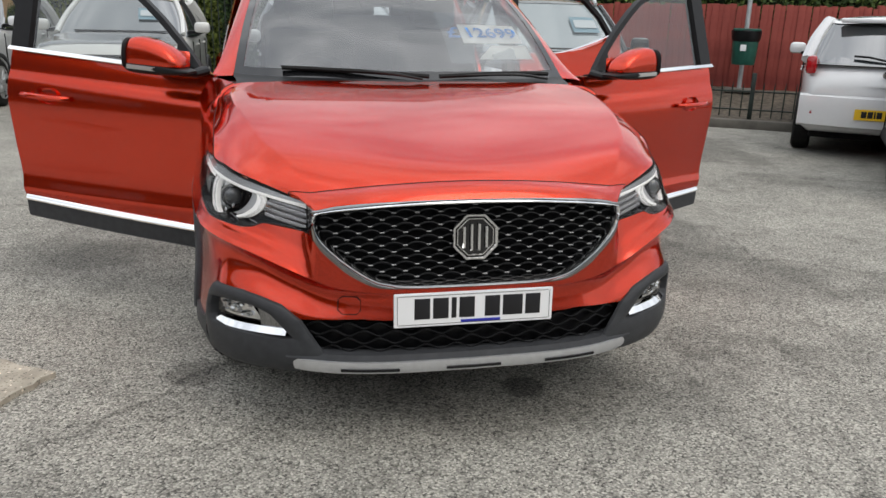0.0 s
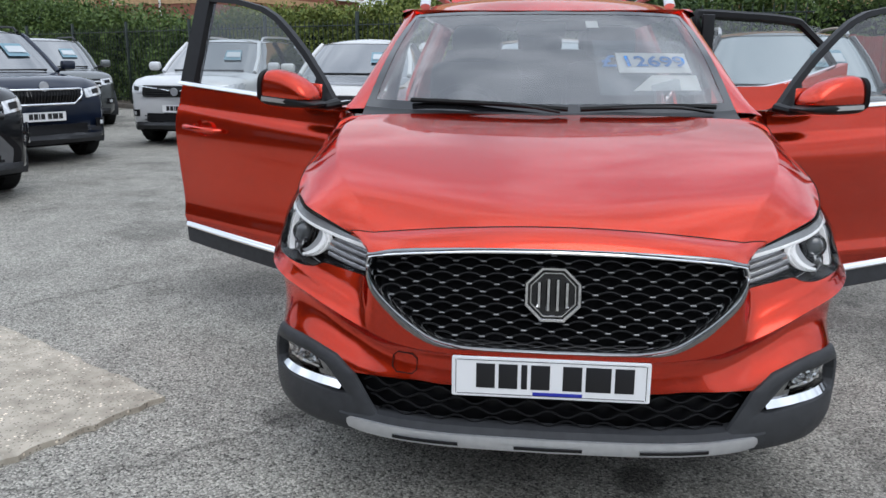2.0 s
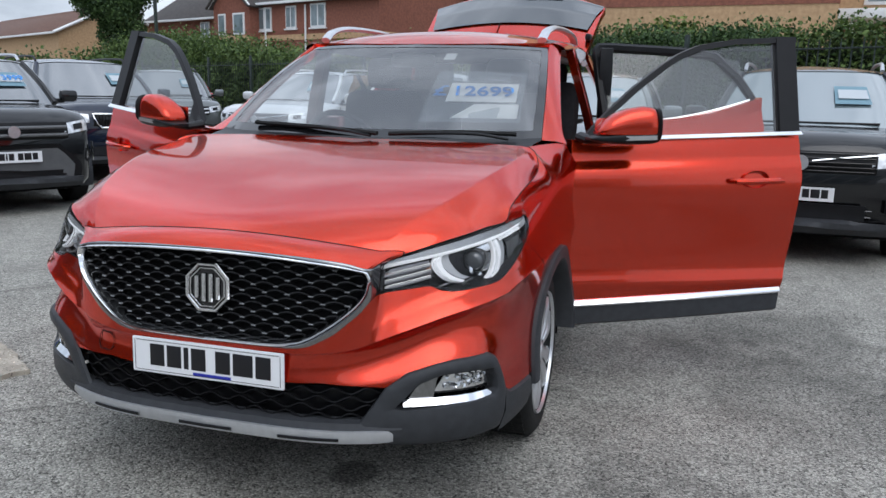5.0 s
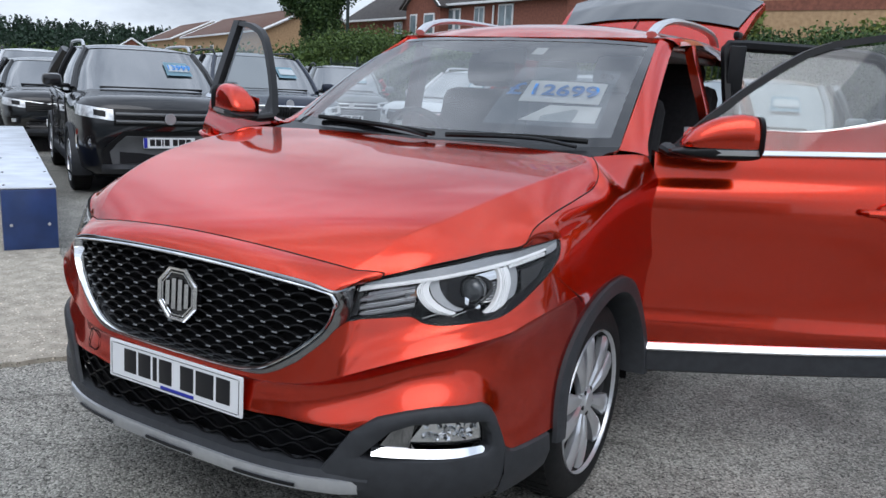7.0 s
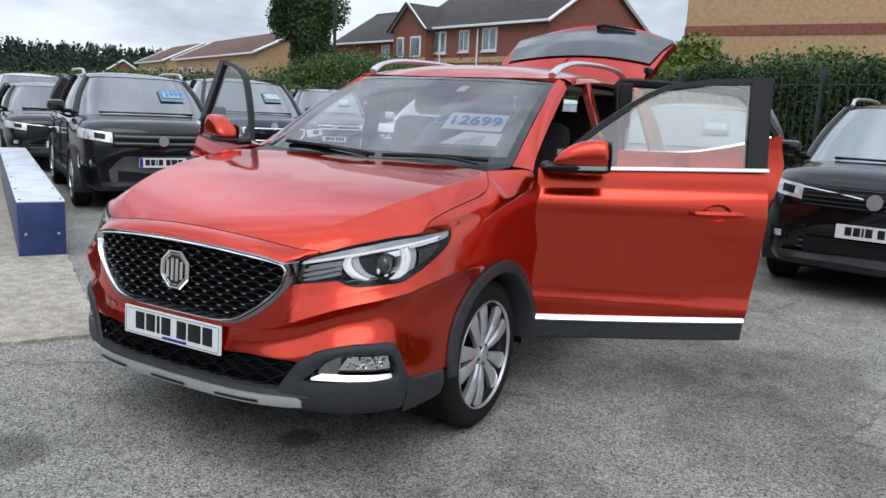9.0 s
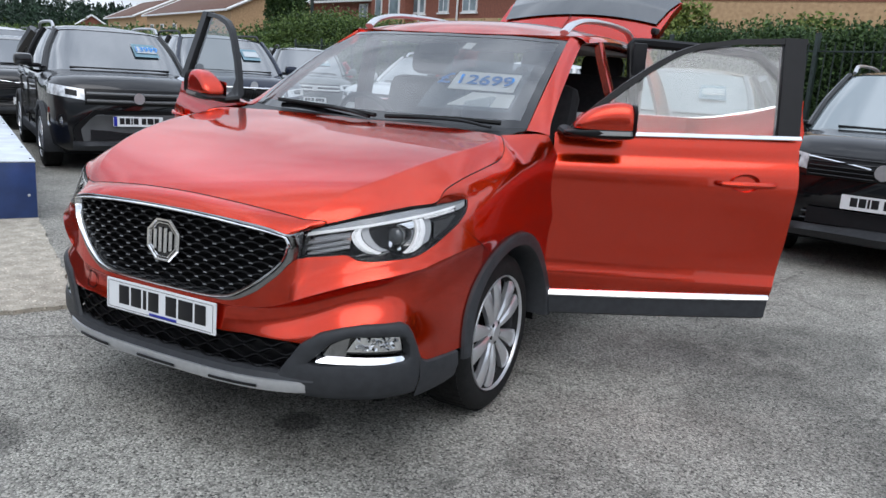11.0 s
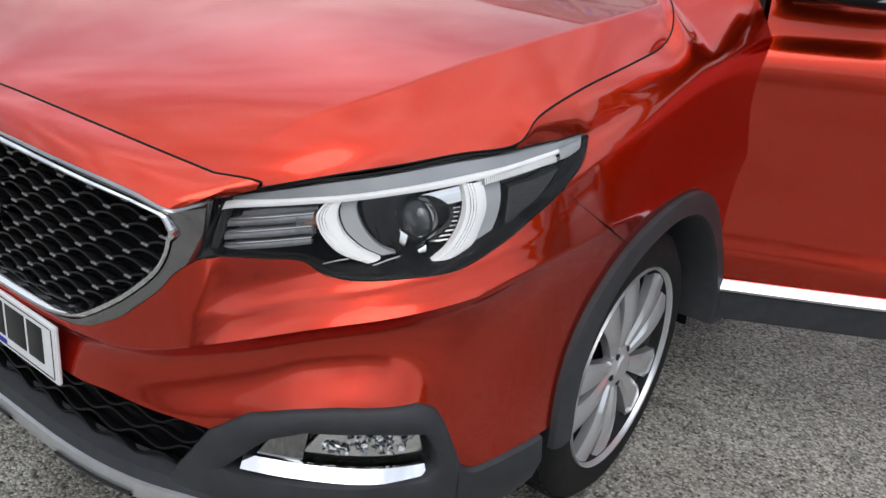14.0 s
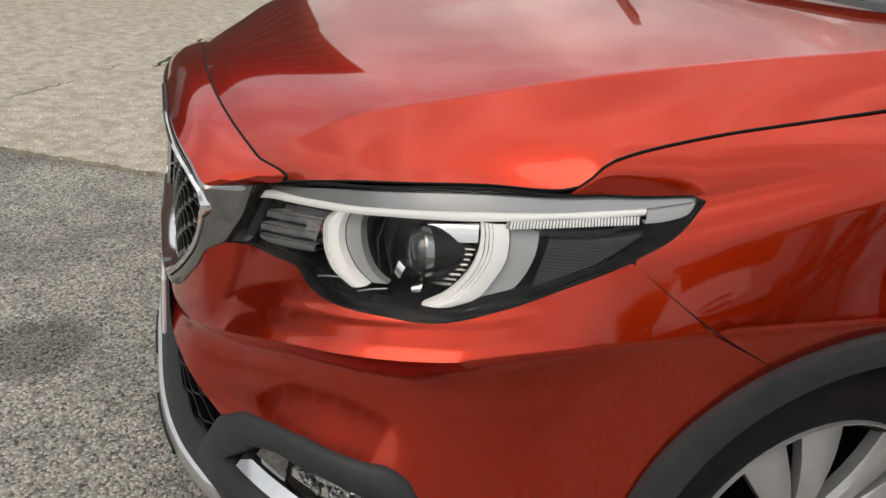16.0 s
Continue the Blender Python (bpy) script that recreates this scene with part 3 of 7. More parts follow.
for j in range(13):
    deep.append([])
    for i in range(61):
        a = lamp_low[i] + (lamp_top[i] - lamp_low[i]) * j / 12
        k = min(1.0, min(i, 60 - i) / 5) * min(1.0, min(j, 12 - j) / 2)
        deep[-1].append(skin(*a, -0.004 - 0.055 * k))
lampL, lampR = part_lr("headlight", grid(deep), LAMP_BLACK, CAR, "clear headlight with white light guides and a projector")
lamps = (lampL, lampR)


def ribbon(name, a, b, out, mat, label="", n=28, bulge=0.004, side=0.012, m=6):
    """A rounded band between two lines on the lamp, with edges that turn inwards."""
    A, B = spline(a, n), spline(b, n)
    rows = [[skin(*p, out - side) for p in A]]
    rows += [[skin(*(p + (q - p) * v), out + bulge * math.sin(math.pi * v)) for p, q in zip(A, B)] for v in np.linspace(0, 1, m + 1)]
    rows.append([skin(*q, out - side) for q in B])
    bm = grid(rows)
    return part_lr(name, bm, mat, None, label, 50, parents=lamps)


GL_O = [(0.722, 0.826), (0.705, 0.809), (0.703, 0.794), (0.717, 0.773), (0.745, 0.755), (0.788, 0.746)]
GL_I = [(0.745, 0.830), (0.736, 0.817), (0.736, 0.801), (0.749, 0.781), (0.779, 0.763), (0.812, 0.753)]
CL_I = [(0.768, 0.832), (0.765, 0.819), (0.770, 0.803), (0.787, 0.782), (0.812, 0.766), (0.840, 0.758)]
GR_I = [(0.963, 0.853), (0.966, 0.837), (0.964, 0.815), (0.952, 0.791), (0.928, 0.767), (0.898, 0.750)]
GR_O = [(1.001, 0.854), (1.004, 0.838), (1.002, 0.815), (0.989, 0.791), (0.970, 0.768), (0.938, 0.754)]
CR_O = [(1.044, 0.846), (1.042, 0.827), (1.036, 0.809), (1.024, 0.789), (1.001, 0.767), (0.966, 0.753)]
ribbon("light_guide", GL_O, GL_I, -0.016, WHITE_DRL, "frosted white light guide")
ribbon("guide_trim", [(s + 0.003, z + 0.001) for s, z in GL_I], CL_I, -0.027, LAMP_GREY, "satin grey crescent", bulge=0.0)
ribbon("light_guide", GR_I, GR_O, -0.016, WHITE_DRL, "frosted white light guide")
ribbon("guide_trim", [(s + 0.003, z) for s, z in GR_O], CR_O, -0.027, LAMP_GREY, "satin grey crescent", bulge=0.0)
# fine lines that run along each guide
for a, b in ((GL_O, GL_I), (GR_I, GR_O)):
    A, B = spline(a, 24), spline(b, 24)
    bm = bmesh.new()
    for w in (0.16, 0.30, 0.44):
        add_tube(bm, [skin(*(p + (q - p) * w), -0.0125) for p, q in zip(A, B)], 0.0006, sides=4)
    part_lr("guide_line", bm, SLAT, None, parents=lamps)
# the band over the lamp, its grey raised for the sky's reflection,
# and the white line that ends in the tip
ribbon("top_band", [(0.560, 0.805), (0.624, 0.816), (0.721, 0.834), (0.832, 0.852), (0.963, 0.866), (1.076, 0.874), (1.168, 0.882), (1.235, 0.893)],
       [(0.565, 0.812), (0.640, 0.831), (0.765, 0.860), (0.918, 0.880), (1.077, 0.887), (1.174, 0.892), (1.245, 0.899)], -0.006, BAND_GREY, "band lightened for the sky reflected in the lens", bulge=0.0, side=0.006)
ribbon("top_strip", [(0.545, 0.789), (0.628, 0.806), (0.723, 0.824), (0.834, 0.842), (0.963, 0.855), (1.0, 0.859), (1.066, 0.866), (1.121, 0.870), (1.175, 0.876)],
       [(0.545, 0.799), (0.624, 0.817), (0.721, 0.835), (0.832, 0.853), (0.963, 0.867), (1.0, 0.869), (1.076, 0.875), (1.130, 0.880), (1.178, 0.885)], -0.009, WHITE_DRL, "white light line", n=44, bulge=0.003)
ribbon("lamp_tip", [(1.175, 0.867), (1.198, 0.870), (1.228, 0.878), (1.240, 0.889)], [(1.180, 0.885), (1.205, 0.888), (1.230, 0.893), (1.241, 0.896)], -0.010, LAMP_GREY, "satin silver lamp tip", n=14, bulge=0.001)
ribbon("light_bar", [(0.998, 0.850), (1.065, 0.857), (1.118, 0.861), (1.165, 0.865)], [(0.998, 0.859), (1.066, 0.865), (1.121, 0.869), (1.172, 0.874)], -0.013, CLEAR_SLAB, n=24, bulge=0.001)
bm = bmesh.new()
for j in range(40):
    t = j / 39
    s0 = 1.004 + 0.162 * t
    z0, z1 = 0.8505 + 0.0145 * t ** 0.9, 0.8595 + 0.0140 * t
    add_tube(bm, [skin(s0, z0, -0.0105), skin(s0 + 0.0015, z1, -0.0105)], 0.0011, sides=4)
part_lr("light_bar_ribs", bm, WHITE_DRL, None, "fine white ribs", parents=lamps)
# dark mesh corner
MESH_LO = [(1.038, 0.787), (1.074, 0.796), (1.125, 0.822), (1.172, 0.850)]
MESH_HI = [(1.056, 0.840), (1.090, 0.8425), (1.130, 0.846), (1.176, 0.853)]
ribbon("mesh_panel", MESH_LO, MESH_HI, -0.021, MESH_DARK, "dark dotted mesh panel", n=20, bulge=0.0)
bm = bmesh.new()
for i in range(40):
    for j in range(17):
        s0, z0 = 1.040 + i * 0.0035 + (j % 2) * 0.00175, 0.789 + j * 0.0037
        if np.interp(s0, [p[0] for p in MESH_LO], [p[1] for p in MESH_LO]) + 0.002 < z0 < np.interp(s0, [p[0] for p in MESH_HI], [p[1] for p in MESH_HI]) - 0.002 and s0 - 1.038 > (z0 - 0.787) * 0.34:
            q = skin(s0, z0, -0.0202)
            add_box(bm, q, (0.0016, 0.0016, 0.0016))
tagged(part_lr("mesh_dots", bm, SLAT, None, parents=lamps)[0], "grey dots of the mesh", kind="stuff")
# indicator: three clear slabs before a grey reflector
ribbon("indicator_reflector", [(0.556, 0.738), (0.62, 0.752), (0.700, 0.770)], [(0.556, 0.778), (0.62, 0.794), (0.700, 0.808)], -0.034, CLEAR_SLAB, n=14, bulge=0.0)
for z0, z1, o in ((0.7745, 0.806, -0.018), (0.757, 0.790, -0.014), (0.740, 0.773, -0.018)):
    ribbon("indicator_slab", [(0.553, z0 - 0.0125), (0.63, (z0 + z1) / 2 - 0.0112), (0.698, z1 - 0.0115)], [(0.553, z0 - 0.002), (0.63, (z0 + z1) / 2 - 0.0005), (0.698, z1 - 0.0015)], o, CLEAR_SLAB, n=14, bulge=0.002, side=0.02)
    line = [skin(s0, zz, o + 0.003) for s0, zz in ((0.553, z0 - 0.002), (0.63, (z0 + z1) / 2 - 0.0005), (0.698, z1 - 0.0015))]
    part_lr("slab_edge", tube(line, 0.0013, sides=5), SLAT, None, parents=lamps)
bm = bmesh.new()
for j in range(9):
    s0 = 0.672 + j * 0.0035
    add_tube(bm, [skin(s0, 0.777, -0.0115), skin(s0, 0.797, -0.0115)], 0.0008, sides=4)
part_lr("indicator_ribs", bm, SLAT, None, parents=lamps)
ribbon("indicator_bulb", [(0.684, 0.781), (0.702, 0.784)], [(0.684, 0.795), (0.702, 0.798)], -0.024, AMBER, "amber bulb", n=6)
ribbon("lamp_inner_wall", [(0.533, 0.730), (0.538, 0.76), (0.547, 0.800)], [(0.547, 0.733), (0.553, 0.765), (0.560, 0.804)], -0.012, MESH_DARK, n=8, bulge=0.0)
# projector, its shroud, the bright patch and the dark ribs beside it
pq = skin(0.880, 0.801, -0.036)
PM = Matrix.Translation(pq) @ Matrix.Rotation(radians(2), 4, "Z") @ Matrix.Rotation(radians(88), 4, "X")
bm = bmesh.new()
add_lathe(bm, [(0.0385, -0.05), (0.0385, -0.012), (0.037, -0.005), (0.0355, -0.02)], PM, 40)
part_lr("projector_shroud", bm, LAMP_BLACK, None, "gloss black shroud", parents=lamps)
bm = bmesh.new()
add_lathe(bm, [(0.0365, -0.02), (0.0365, 0.002), (0.0345, 0.005), (0.0315, 0.002), (0.031, -0.01)], PM, 40)
part_lr("projector_ring", bm, DCHROME, None, "dark chrome projector ring", parents=lamps)
bm = bmesh.new()
add_lathe(bm, [(0.0312, -0.004), (0.029, 0.006), (0.023, 0.013), (0.012, 0.017), (0.0005, 0.018)], PM, 36)
part_lr("projector_lens", bm, material("projector_glass", (0.05, 0.055, 0.06), rough=0.05, spec=0.9, coat=1.0), None, "dark projector lens", parents=lamps)
ribbon("bright_patch", [(0.902, 0.821), (0.935, 0.8235), (0.963, 0.827)], [(0.888, 0.838), (0.93, 0.844), (0.962, 0.848)], -0.024, REFLECT, "bright reflector patch", n=10, bulge=0.001)
for j in range(8):
    z0 = 0.8145 - j * 0.0062
    w0, w1 = 0.903, float(np.interp(z0, [0.765, 0.79, 0.82], [0.928, 0.950, 0.962]))
    part_lr("reflector_rib", tube([skin(w0, z0 - 0.002, -0.036), skin((w0 + w1) / 2, z0, -0.030), skin(w1, z0 + 0.003, -0.026)], [0.0016, 0.0022, 0.0014], sides=5), SLAT if j % 2 else DCHROME, None, parents=lamps)
ribbon("shroud_clip", [(0.846, 0.772), (0.856, 0.766)], [(0.850, 0.787), (0.862, 0.781)], -0.030, REFLECT, "bright clip", n=4, bulge=0.001)
ribbon("shroud_clip", [(0.880, 0.757), (0.892, 0.759)], [(0.878, 0.763), (0.893, 0.768)], -0.026, REFLECT, "bright clip", n=4, bulge=0.001)
for c, w in (((0.80, 0.80), 0.034), ((0.825, 0.795), 0.030)):
    part_lr("shroud_edge", tube([skin(c[0] + 0.006, c[1] + w, -0.040), skin(c[0], c[1], -0.036), skin(c[0] + 0.014, c[1] - w, -0.040)], [0.002, 0.003, 0.002], sides=6), LAMP_BLACK, None, parents=lamps)
# faint joints in the gloss black floor of the lamp
for a, b in (((0.80, 0.744), (0.845, 0.757)), ((0.945, 0.748), (0.985, 0.761)), ((0.72, 0.738), (0.76, 0.749))):
    part_lr("bezel_edge", tube([skin(*a, -0.016), skin((a[0] + b[0]) / 2, (a[1] + b[1]) / 2 + 0.002, -0.014), skin(*b, -0.018)], 0.0012, sides=5), BAND_GREY, None, parents=lamps)
lens_l, lens_r = part_lr("lens", grid(strip(lamp_low, lamp_top, 60, 12, 0.001)), LENS, None, "clear plastic lens", parents=lamps)
for o in (lens_l, lens_r):
    o.visible_shadow = False
edge = [tuple(p) for p in lamp_low] + [tuple(p) for p in lamp_top[::-1]]
bm = bmesh.new()
add_tube(bm, [skin(*p, -0.002) for p in edge[:-1]], 0.0024, sides=6, closed=True)
part_lr("lamp_seal", bm, GAP, None, parents=lamps)

# dark chrome wing between grille and headlight, and the shut lines
wing_o = [a for a, b in zip(ring_o, ring_i) if rim_share(a, b) > 0.12]
wing_i = [r for r, a, b in zip(rim_o, ring_o, ring_i) if rim_share(a, b) > 0.12]
bm = bmesh.new()
add_grid(bm, lip(wing_o, wing_i, [(0, -0.003), (0.04, 0.002), (0.2, 0.004), (0.4, 0.005), (0.6, 0.006), (0.8, 0.006), (0.95, 0.005), (1.0, 0.0)]))
part_lr("chrome_wing", bm, DCHROME, CAR, "dark chrome wing beside the grille")


def seam(pts, name="panel_gap", r=0.0028):
    bm = bmesh.new()
    add_tube(bm, pts, r, sides=6)
    return part_lr(name, bm, GAP, CAR)


seam([skin(*p, -0.0005) for p in spline(gap_line, 20)], r=0.001)
seam(HOOD_SIDE[22:], r=0.0016)
seam([p for p in HOOD_SIDE[:23]], r=0.0015)

line = spline(gap_line, 20)
part_lr("seam_flange", grid([[skin(s0 + d, z0 + 0.4 * d, -0.0035) for s0, z0 in line] for d in (-0.035, -0.012, 0.012, 0.035)]), ORANGE, CAR)

# ---- lower bumper, fog lamps, skid plate ----
def black_low(s):
    return float(np.interp(s, [0, 0.5, 0.7, 0.95, 1.1, 1.2], [0.27, 0.262, 0.25, 0.24, 0.262, 0.29]))
FOG = [(0.58, 0.388), (0.655, 0.460), (0.713, 0.482), (0.80, 0.486), (0.888, 0.480), (0.908, 0.445), (0.912, 0.408), (0.893, 0.394), (0.76, 0.390), (0.62, 0.382)]
out_line = [(0.52, 0.405), (0.553, 0.452), (0.578, 0.468), (0.615, 0.493), (0.69, 0.515), (0.757, 0.527), (0.88, 0.531), (0.91, 0.515), (0.925, 0.49), (0.94, 0.45), (0.96, 0.395), (0.96, 0.33), (0.95, 0.266), (0.75, 0.258), (0.58, 0.262), (0.48, 0.29), (0.47, 0.335)]
mid_f = np.array((0.755, 0.425))


def by_angle(line):
    """The outline at even turns round the lamp's middle."""
    d = even(list(line) + [line[0]], 900) - mid_f
    d[:, 1] *= 2.2
    ang = np.unwrap(np.arctan2(d[:, 1], d[:, 0]))
    if ang[-1] < ang[0]:
        ang, d = ang[::-1], d[::-1]
    base = np.arange(-math.pi, math.pi, 2 * math.pi / 120)
    res = []
    for a in base:
        b = ang[0] + (a - ang[0]) % (2 * math.pi)
        res.append((np.interp(b, ang, d[:, 0]), np.interp(b, ang, d[:, 1]) / 2.2))
    return np.array(res) + mid_f


oc, ic = by_angle(out_line), by_angle(FOG)
rows = []
for w, d in ((0, -0.004), (0.03, 0.006), (0.15, 0.010), (0.45, 0.013), (0.8, 0.012), (0.95, 0.008), (1.0, -0.004), (1.02, -0.05)):
    ring = [skin(*(a + (b - a) * w), d) for a, b in zip(oc, ic)]
    rows.append(ring + [ring[0]])
part_lr("lower_bumper", grid(rows), CLADDING, CAR, "grained black plastic lower bumper", angle=40)
rows = []
for w, d in ((0, -0.004), (0.05, 0.007), (0.5, 0.010), (0.95, 0.006), (1, -0.01)):
    rows.append([skin(s, black_top(s) * (1 - w) + black_low(s) * w, d) for s in np.linspace(0.955, 1.15, 16)])
part_lr("bumper_corner", grid(rows), CLADDING, CAR)
fogL, fogR = part_lr("fog_lamp", grid([[skin(*(np.mean(ic, axis=0) + (p - np.mean(ic, axis=0)) * w), -0.035) for p in list(ic) + [ic[0]]] for w in (1.0, 0.7, 0.4, 0.02)]), GLOSS, CAR, "fog lamp in a chrome-trimmed recess")
fogs = (fogL, fogR)
part_lr("chrome_blade", grid([[skin(s, z + 0.03 * (0.7 - s) * 0.2, o) for s in np.linspace(0.605, 0.900, 24)] for z, o in ((0.387, -0.03), (0.387, 0.0), (0.391, 0.003), (0.409, -0.012), (0.413, -0.032))]), CHROME, None, "chrome blade", parents=fogs)
part_lr("fog_reflector", grid(strip([(0.70, 0.424), (0.90, 0.424)], [(0.735, 0.474), (0.888, 0.472)], 16, 5, -0.024)), REFLECT, None, parents=fogs)
fl = part_lr("fog_lens", grid(strip([(0.69, 0.422), (0.905, 0.42)], [(0.73, 0.478), (0.89, 0.474)], 16, 5, -0.010)), LENS, None, parents=fogs)
part_lr("fog_fin", grid(strip([(0.612, 0.394), (0.70, 0.412)], [(0.650, 0.448), (0.712, 0.478)], 10, 5, -0.018)), DCHROME, None, "dark chrome fin", parents=fogs)
bm = bmesh.new()
fr = random.Random(11)
for j in range(46):
    s, z = 0.735 + 0.145 * fr.random(), 0.432 + 0.036 * fr.random()
    add_box(bm, (0, 0, 0), (0.010, 0.004, 0.009), m=Matrix.Translation(skin(s, z, -0.020)) @ Euler((fr.uniform(-0.6, 0.6), fr.uniform(-0.5, 0.5), fr.uniform(0, 1.2))).to_matrix().to_4x4())
part_lr("fog_facets", bm, REFLECT, None, "faceted bright reflector", parents=fogs)
# lower intake with its own wavy bars
lower_in = part("lower_intake", grid([[skin(s, z, o) for s in np.linspace(0, 0.56, 41)] for z, o in ((0.455, -0.004), (0.452, -0.03), (0.33, -0.045), (0.30, -0.05))], mirror=True), SATIN, CAR, "black lower air intake")
for k in range(5):
    pts = []
    for s in np.linspace(-0.56, 0.56, 161):
        a = abs(s)
        z = 0.335 + k * 0.026 + 0.0085 * math.cos(2 * math.pi * s / 0.1 + (math.pi if k % 2 else 0))
        if z > 0.325 and a < 0.47 + 0.075 * (z - 0.33) / 0.11:
            q = skin(a, z, -0.018)
            pts.append((math.copysign(q[0], s), q[1], q[2]))
    P0 = np.array(pts)
    part("grille_bar", grid([P0 + np.array(o) for o in ((0, -0.003, 0.0), (0, 0.004, -0.002), (0, 0.014, -0.008))], thick=0.0035), SATIN, lower_in)
part("lower_lip", grid([[skin(s, z, o) for s in np.linspace(0, 0.60, 41)] for z, o in ((0.352, -0.03), (0.345, 0.006), (0.325, 0.016), (0.30, 0.016))], mirror=True), CLADDING, CAR)
SK = [[(s, z, o) for s in np.linspace(0, 0.575, 41)] for z, o in ((0.327, 0.012), (0.325, 0.022), (0.303, 0.028), (0.285, 0.024), (0.275, 0.0), (0.27, -0.06))]
skid = part("skid_plate", grid([[skin(s, z + 0.0 if s < 0.5 else z - 0.5 * (s - 0.5) * (z - 0.27), o + (0 if s < 0.53 else -(s - 0.53) * 0.2)) for s, z, o in row] for row in SK], mirror=True), SILVER, CAR, "satin silver skid plate")
for x in (-0.33, 0.0, 0.33):
    rows = []
    for z, o in ((0.294, 0.0250), (0.2955, 0.0315), (0.3035, 0.0320), (0.305, 0.0262)):
        rows.append([])
        for sx in np.linspace(x - 0.09, x + 0.09, 9):
            q = skin(abs(sx), z, o)
            rows[-1].append((math.copysign(q[0], sx), q[1], q[2]))
    part("skid_slot", grid(rows), SATIN, skid)
part("underside", box((0, 2.2, 0.26), (1.5, 3.9, 0.06), 0.02), DARK, CAR)
part("engine_bay", box((0, 0.65, 0.56), (1.0, 0.75, 0.5), 0.05), DARK, CAR)
# tow cover and number plate
tow = [skin(*p, 0.0012) for p in ((0.375, 0.478), (0.42, 0.478), (0.435, 0.49), (0.435, 0.52), (0.42, 0.533), (0.375, 0.533), (0.362, 0.52), (0.362, 0.49))]
part("tow_cover", tube([(-p[0], p[1] - 0.001, p[2]) for p in tow], 0.0014, sides=5, closed=True), GAP, CAR)
PLATE_W = material("plate_white", (0.82, 0.83, 0.84), rough=0.25, coat=0.3)
INK = material("plate_ink", (0.012, 0.012, 0.014), rough=0.35)
BLUE_INK = material("blue_ink", (0.02, 0.03, 0.35), rough=0.4)


def number_plate(parent, m, face=PLATE_W, eu=False):
    """A plate whose writing is kept as plain bars."""
    p = part("number_plate", prism([(-0.26, -0.0555), (0.26, -0.0555), (0.26, 0.0555), (-0.26, 0.0555)], -0.004, 0.004, bevel=0.0025), face, parent, "number plate with dark bars", m=m)
    x = -0.195
    for w in (0.05, 0.05, 0.016, 0.05, None, 0.05, 0.066, 0.05):
        if w is None:
            x += 0.024
            continue
        part("plate_bar", box((x + w / 2, -0.0045, 0.004), (w, 0.002, 0.068), 0.0008), INK, p)
        x += w + 0.0095
    if eu:
        part("plate_band", box((-0.238, -0.0045, 0), (0.036, 0.0018, 0.104), 0.0005), BLUE_INK, p)
    return p


plate = number_plate(CAR, pose(0.0, -0.004, 0.493, -2))
bm = bmesh.new()
for z in (-0.047, 0.047):
    add_box(bm, (0, -0.0046, z), (0.49, 0.001, 0.0014))
for x in (-0.249, 0.249):
    add_box(bm, (x, -0.0046, 0), (0.0014, 0.001, 0.094))
part("plate_border", bm, INK, plate)
part("dealer_bar", box((0.02, -0.0048, -0.0415), (0.13, 0.0015, 0.009), 0.0005), BLUE_INK, plate)
# ---- fenders, wheels ----
def side_x(y, z):
    return skin(s_y(min(y, 1.449)), z)[0]


Y_DOOR = 1.335


def fender_x(y, z):
    """The side skin, with a shoulder line that grows out of it towards the door."""
    top = float(np.interp(y, [0.63, 0.80, 1.05, Y_DOOR], [0.900, 0.934, 0.980, 1.016]))
    grow = float(np.interp(y, [0.70, 1.0, Y_DOOR], [0.0, 0.012, 0.026]))
    return side_x(y, z) + grow * max(0.0, 1 - abs(top - z) / 0.16) ** 1.4


fl = [(ARCH_C[0] + ARCH_R * math.cos(radians(a)), ARCH_C[1] + ARCH_R * math.sin(radians(a))) for a in np.linspace(120, 4, 61)]
fl = fl + [(Y_DOOR, 0.36)]
fl = even(fl, 70)
gl = spline(gap_line, 16)


def y_of(s):
    return plan(s)[0][1]


left_edge = [(y_of(s), z) for s, z in gl[::-1]]
lamp_edge = [(y_of(s), z) for s, z in even(spline(LAMP_LOW[9:], 12), 8)]
tip = [(y_of(1.254), 0.900)]
back_lamp = [(y_of(s), z) for s, z in spline(LAMP_TOP[4:], 12)[::-1]]
# lower part behind the seam, up to a line from the lamp's tip to the door
upper = [left_edge[-1]] + lamp_edge[1:] + tip
mid_line = even(spline([(y_of(1.254), 0.900), (0.80, 0.934), (1.05, 0.980), (Y_DOOR, 1.016)], 40), 60)
lowpath = even(list(map(tuple, fl)), 60)
seam_pts = even(left_edge + lamp_edge[1:], 24)
rows = []
for j in range(25):
    v = j / 24
    row = []
    for i in range(61):
        u = i / 60
        a, b = lowpath[i], mid_line[i]
        L0, R0 = np.array(lowpath[0]), np.array(mid_line[0])
        p = np.array(a) * (1 - v) + np.array(b) * v
        edge = np.array(seam_pts[j]) - (L0 * (1 - v) + R0 * v)
        p = p + edge * max(0.0, 1 - u * 2.2)
        row.append((fender_x(p[0], p[1]), p[0], p[1]))
    rows.append(row)
shoulder = rows[-1]
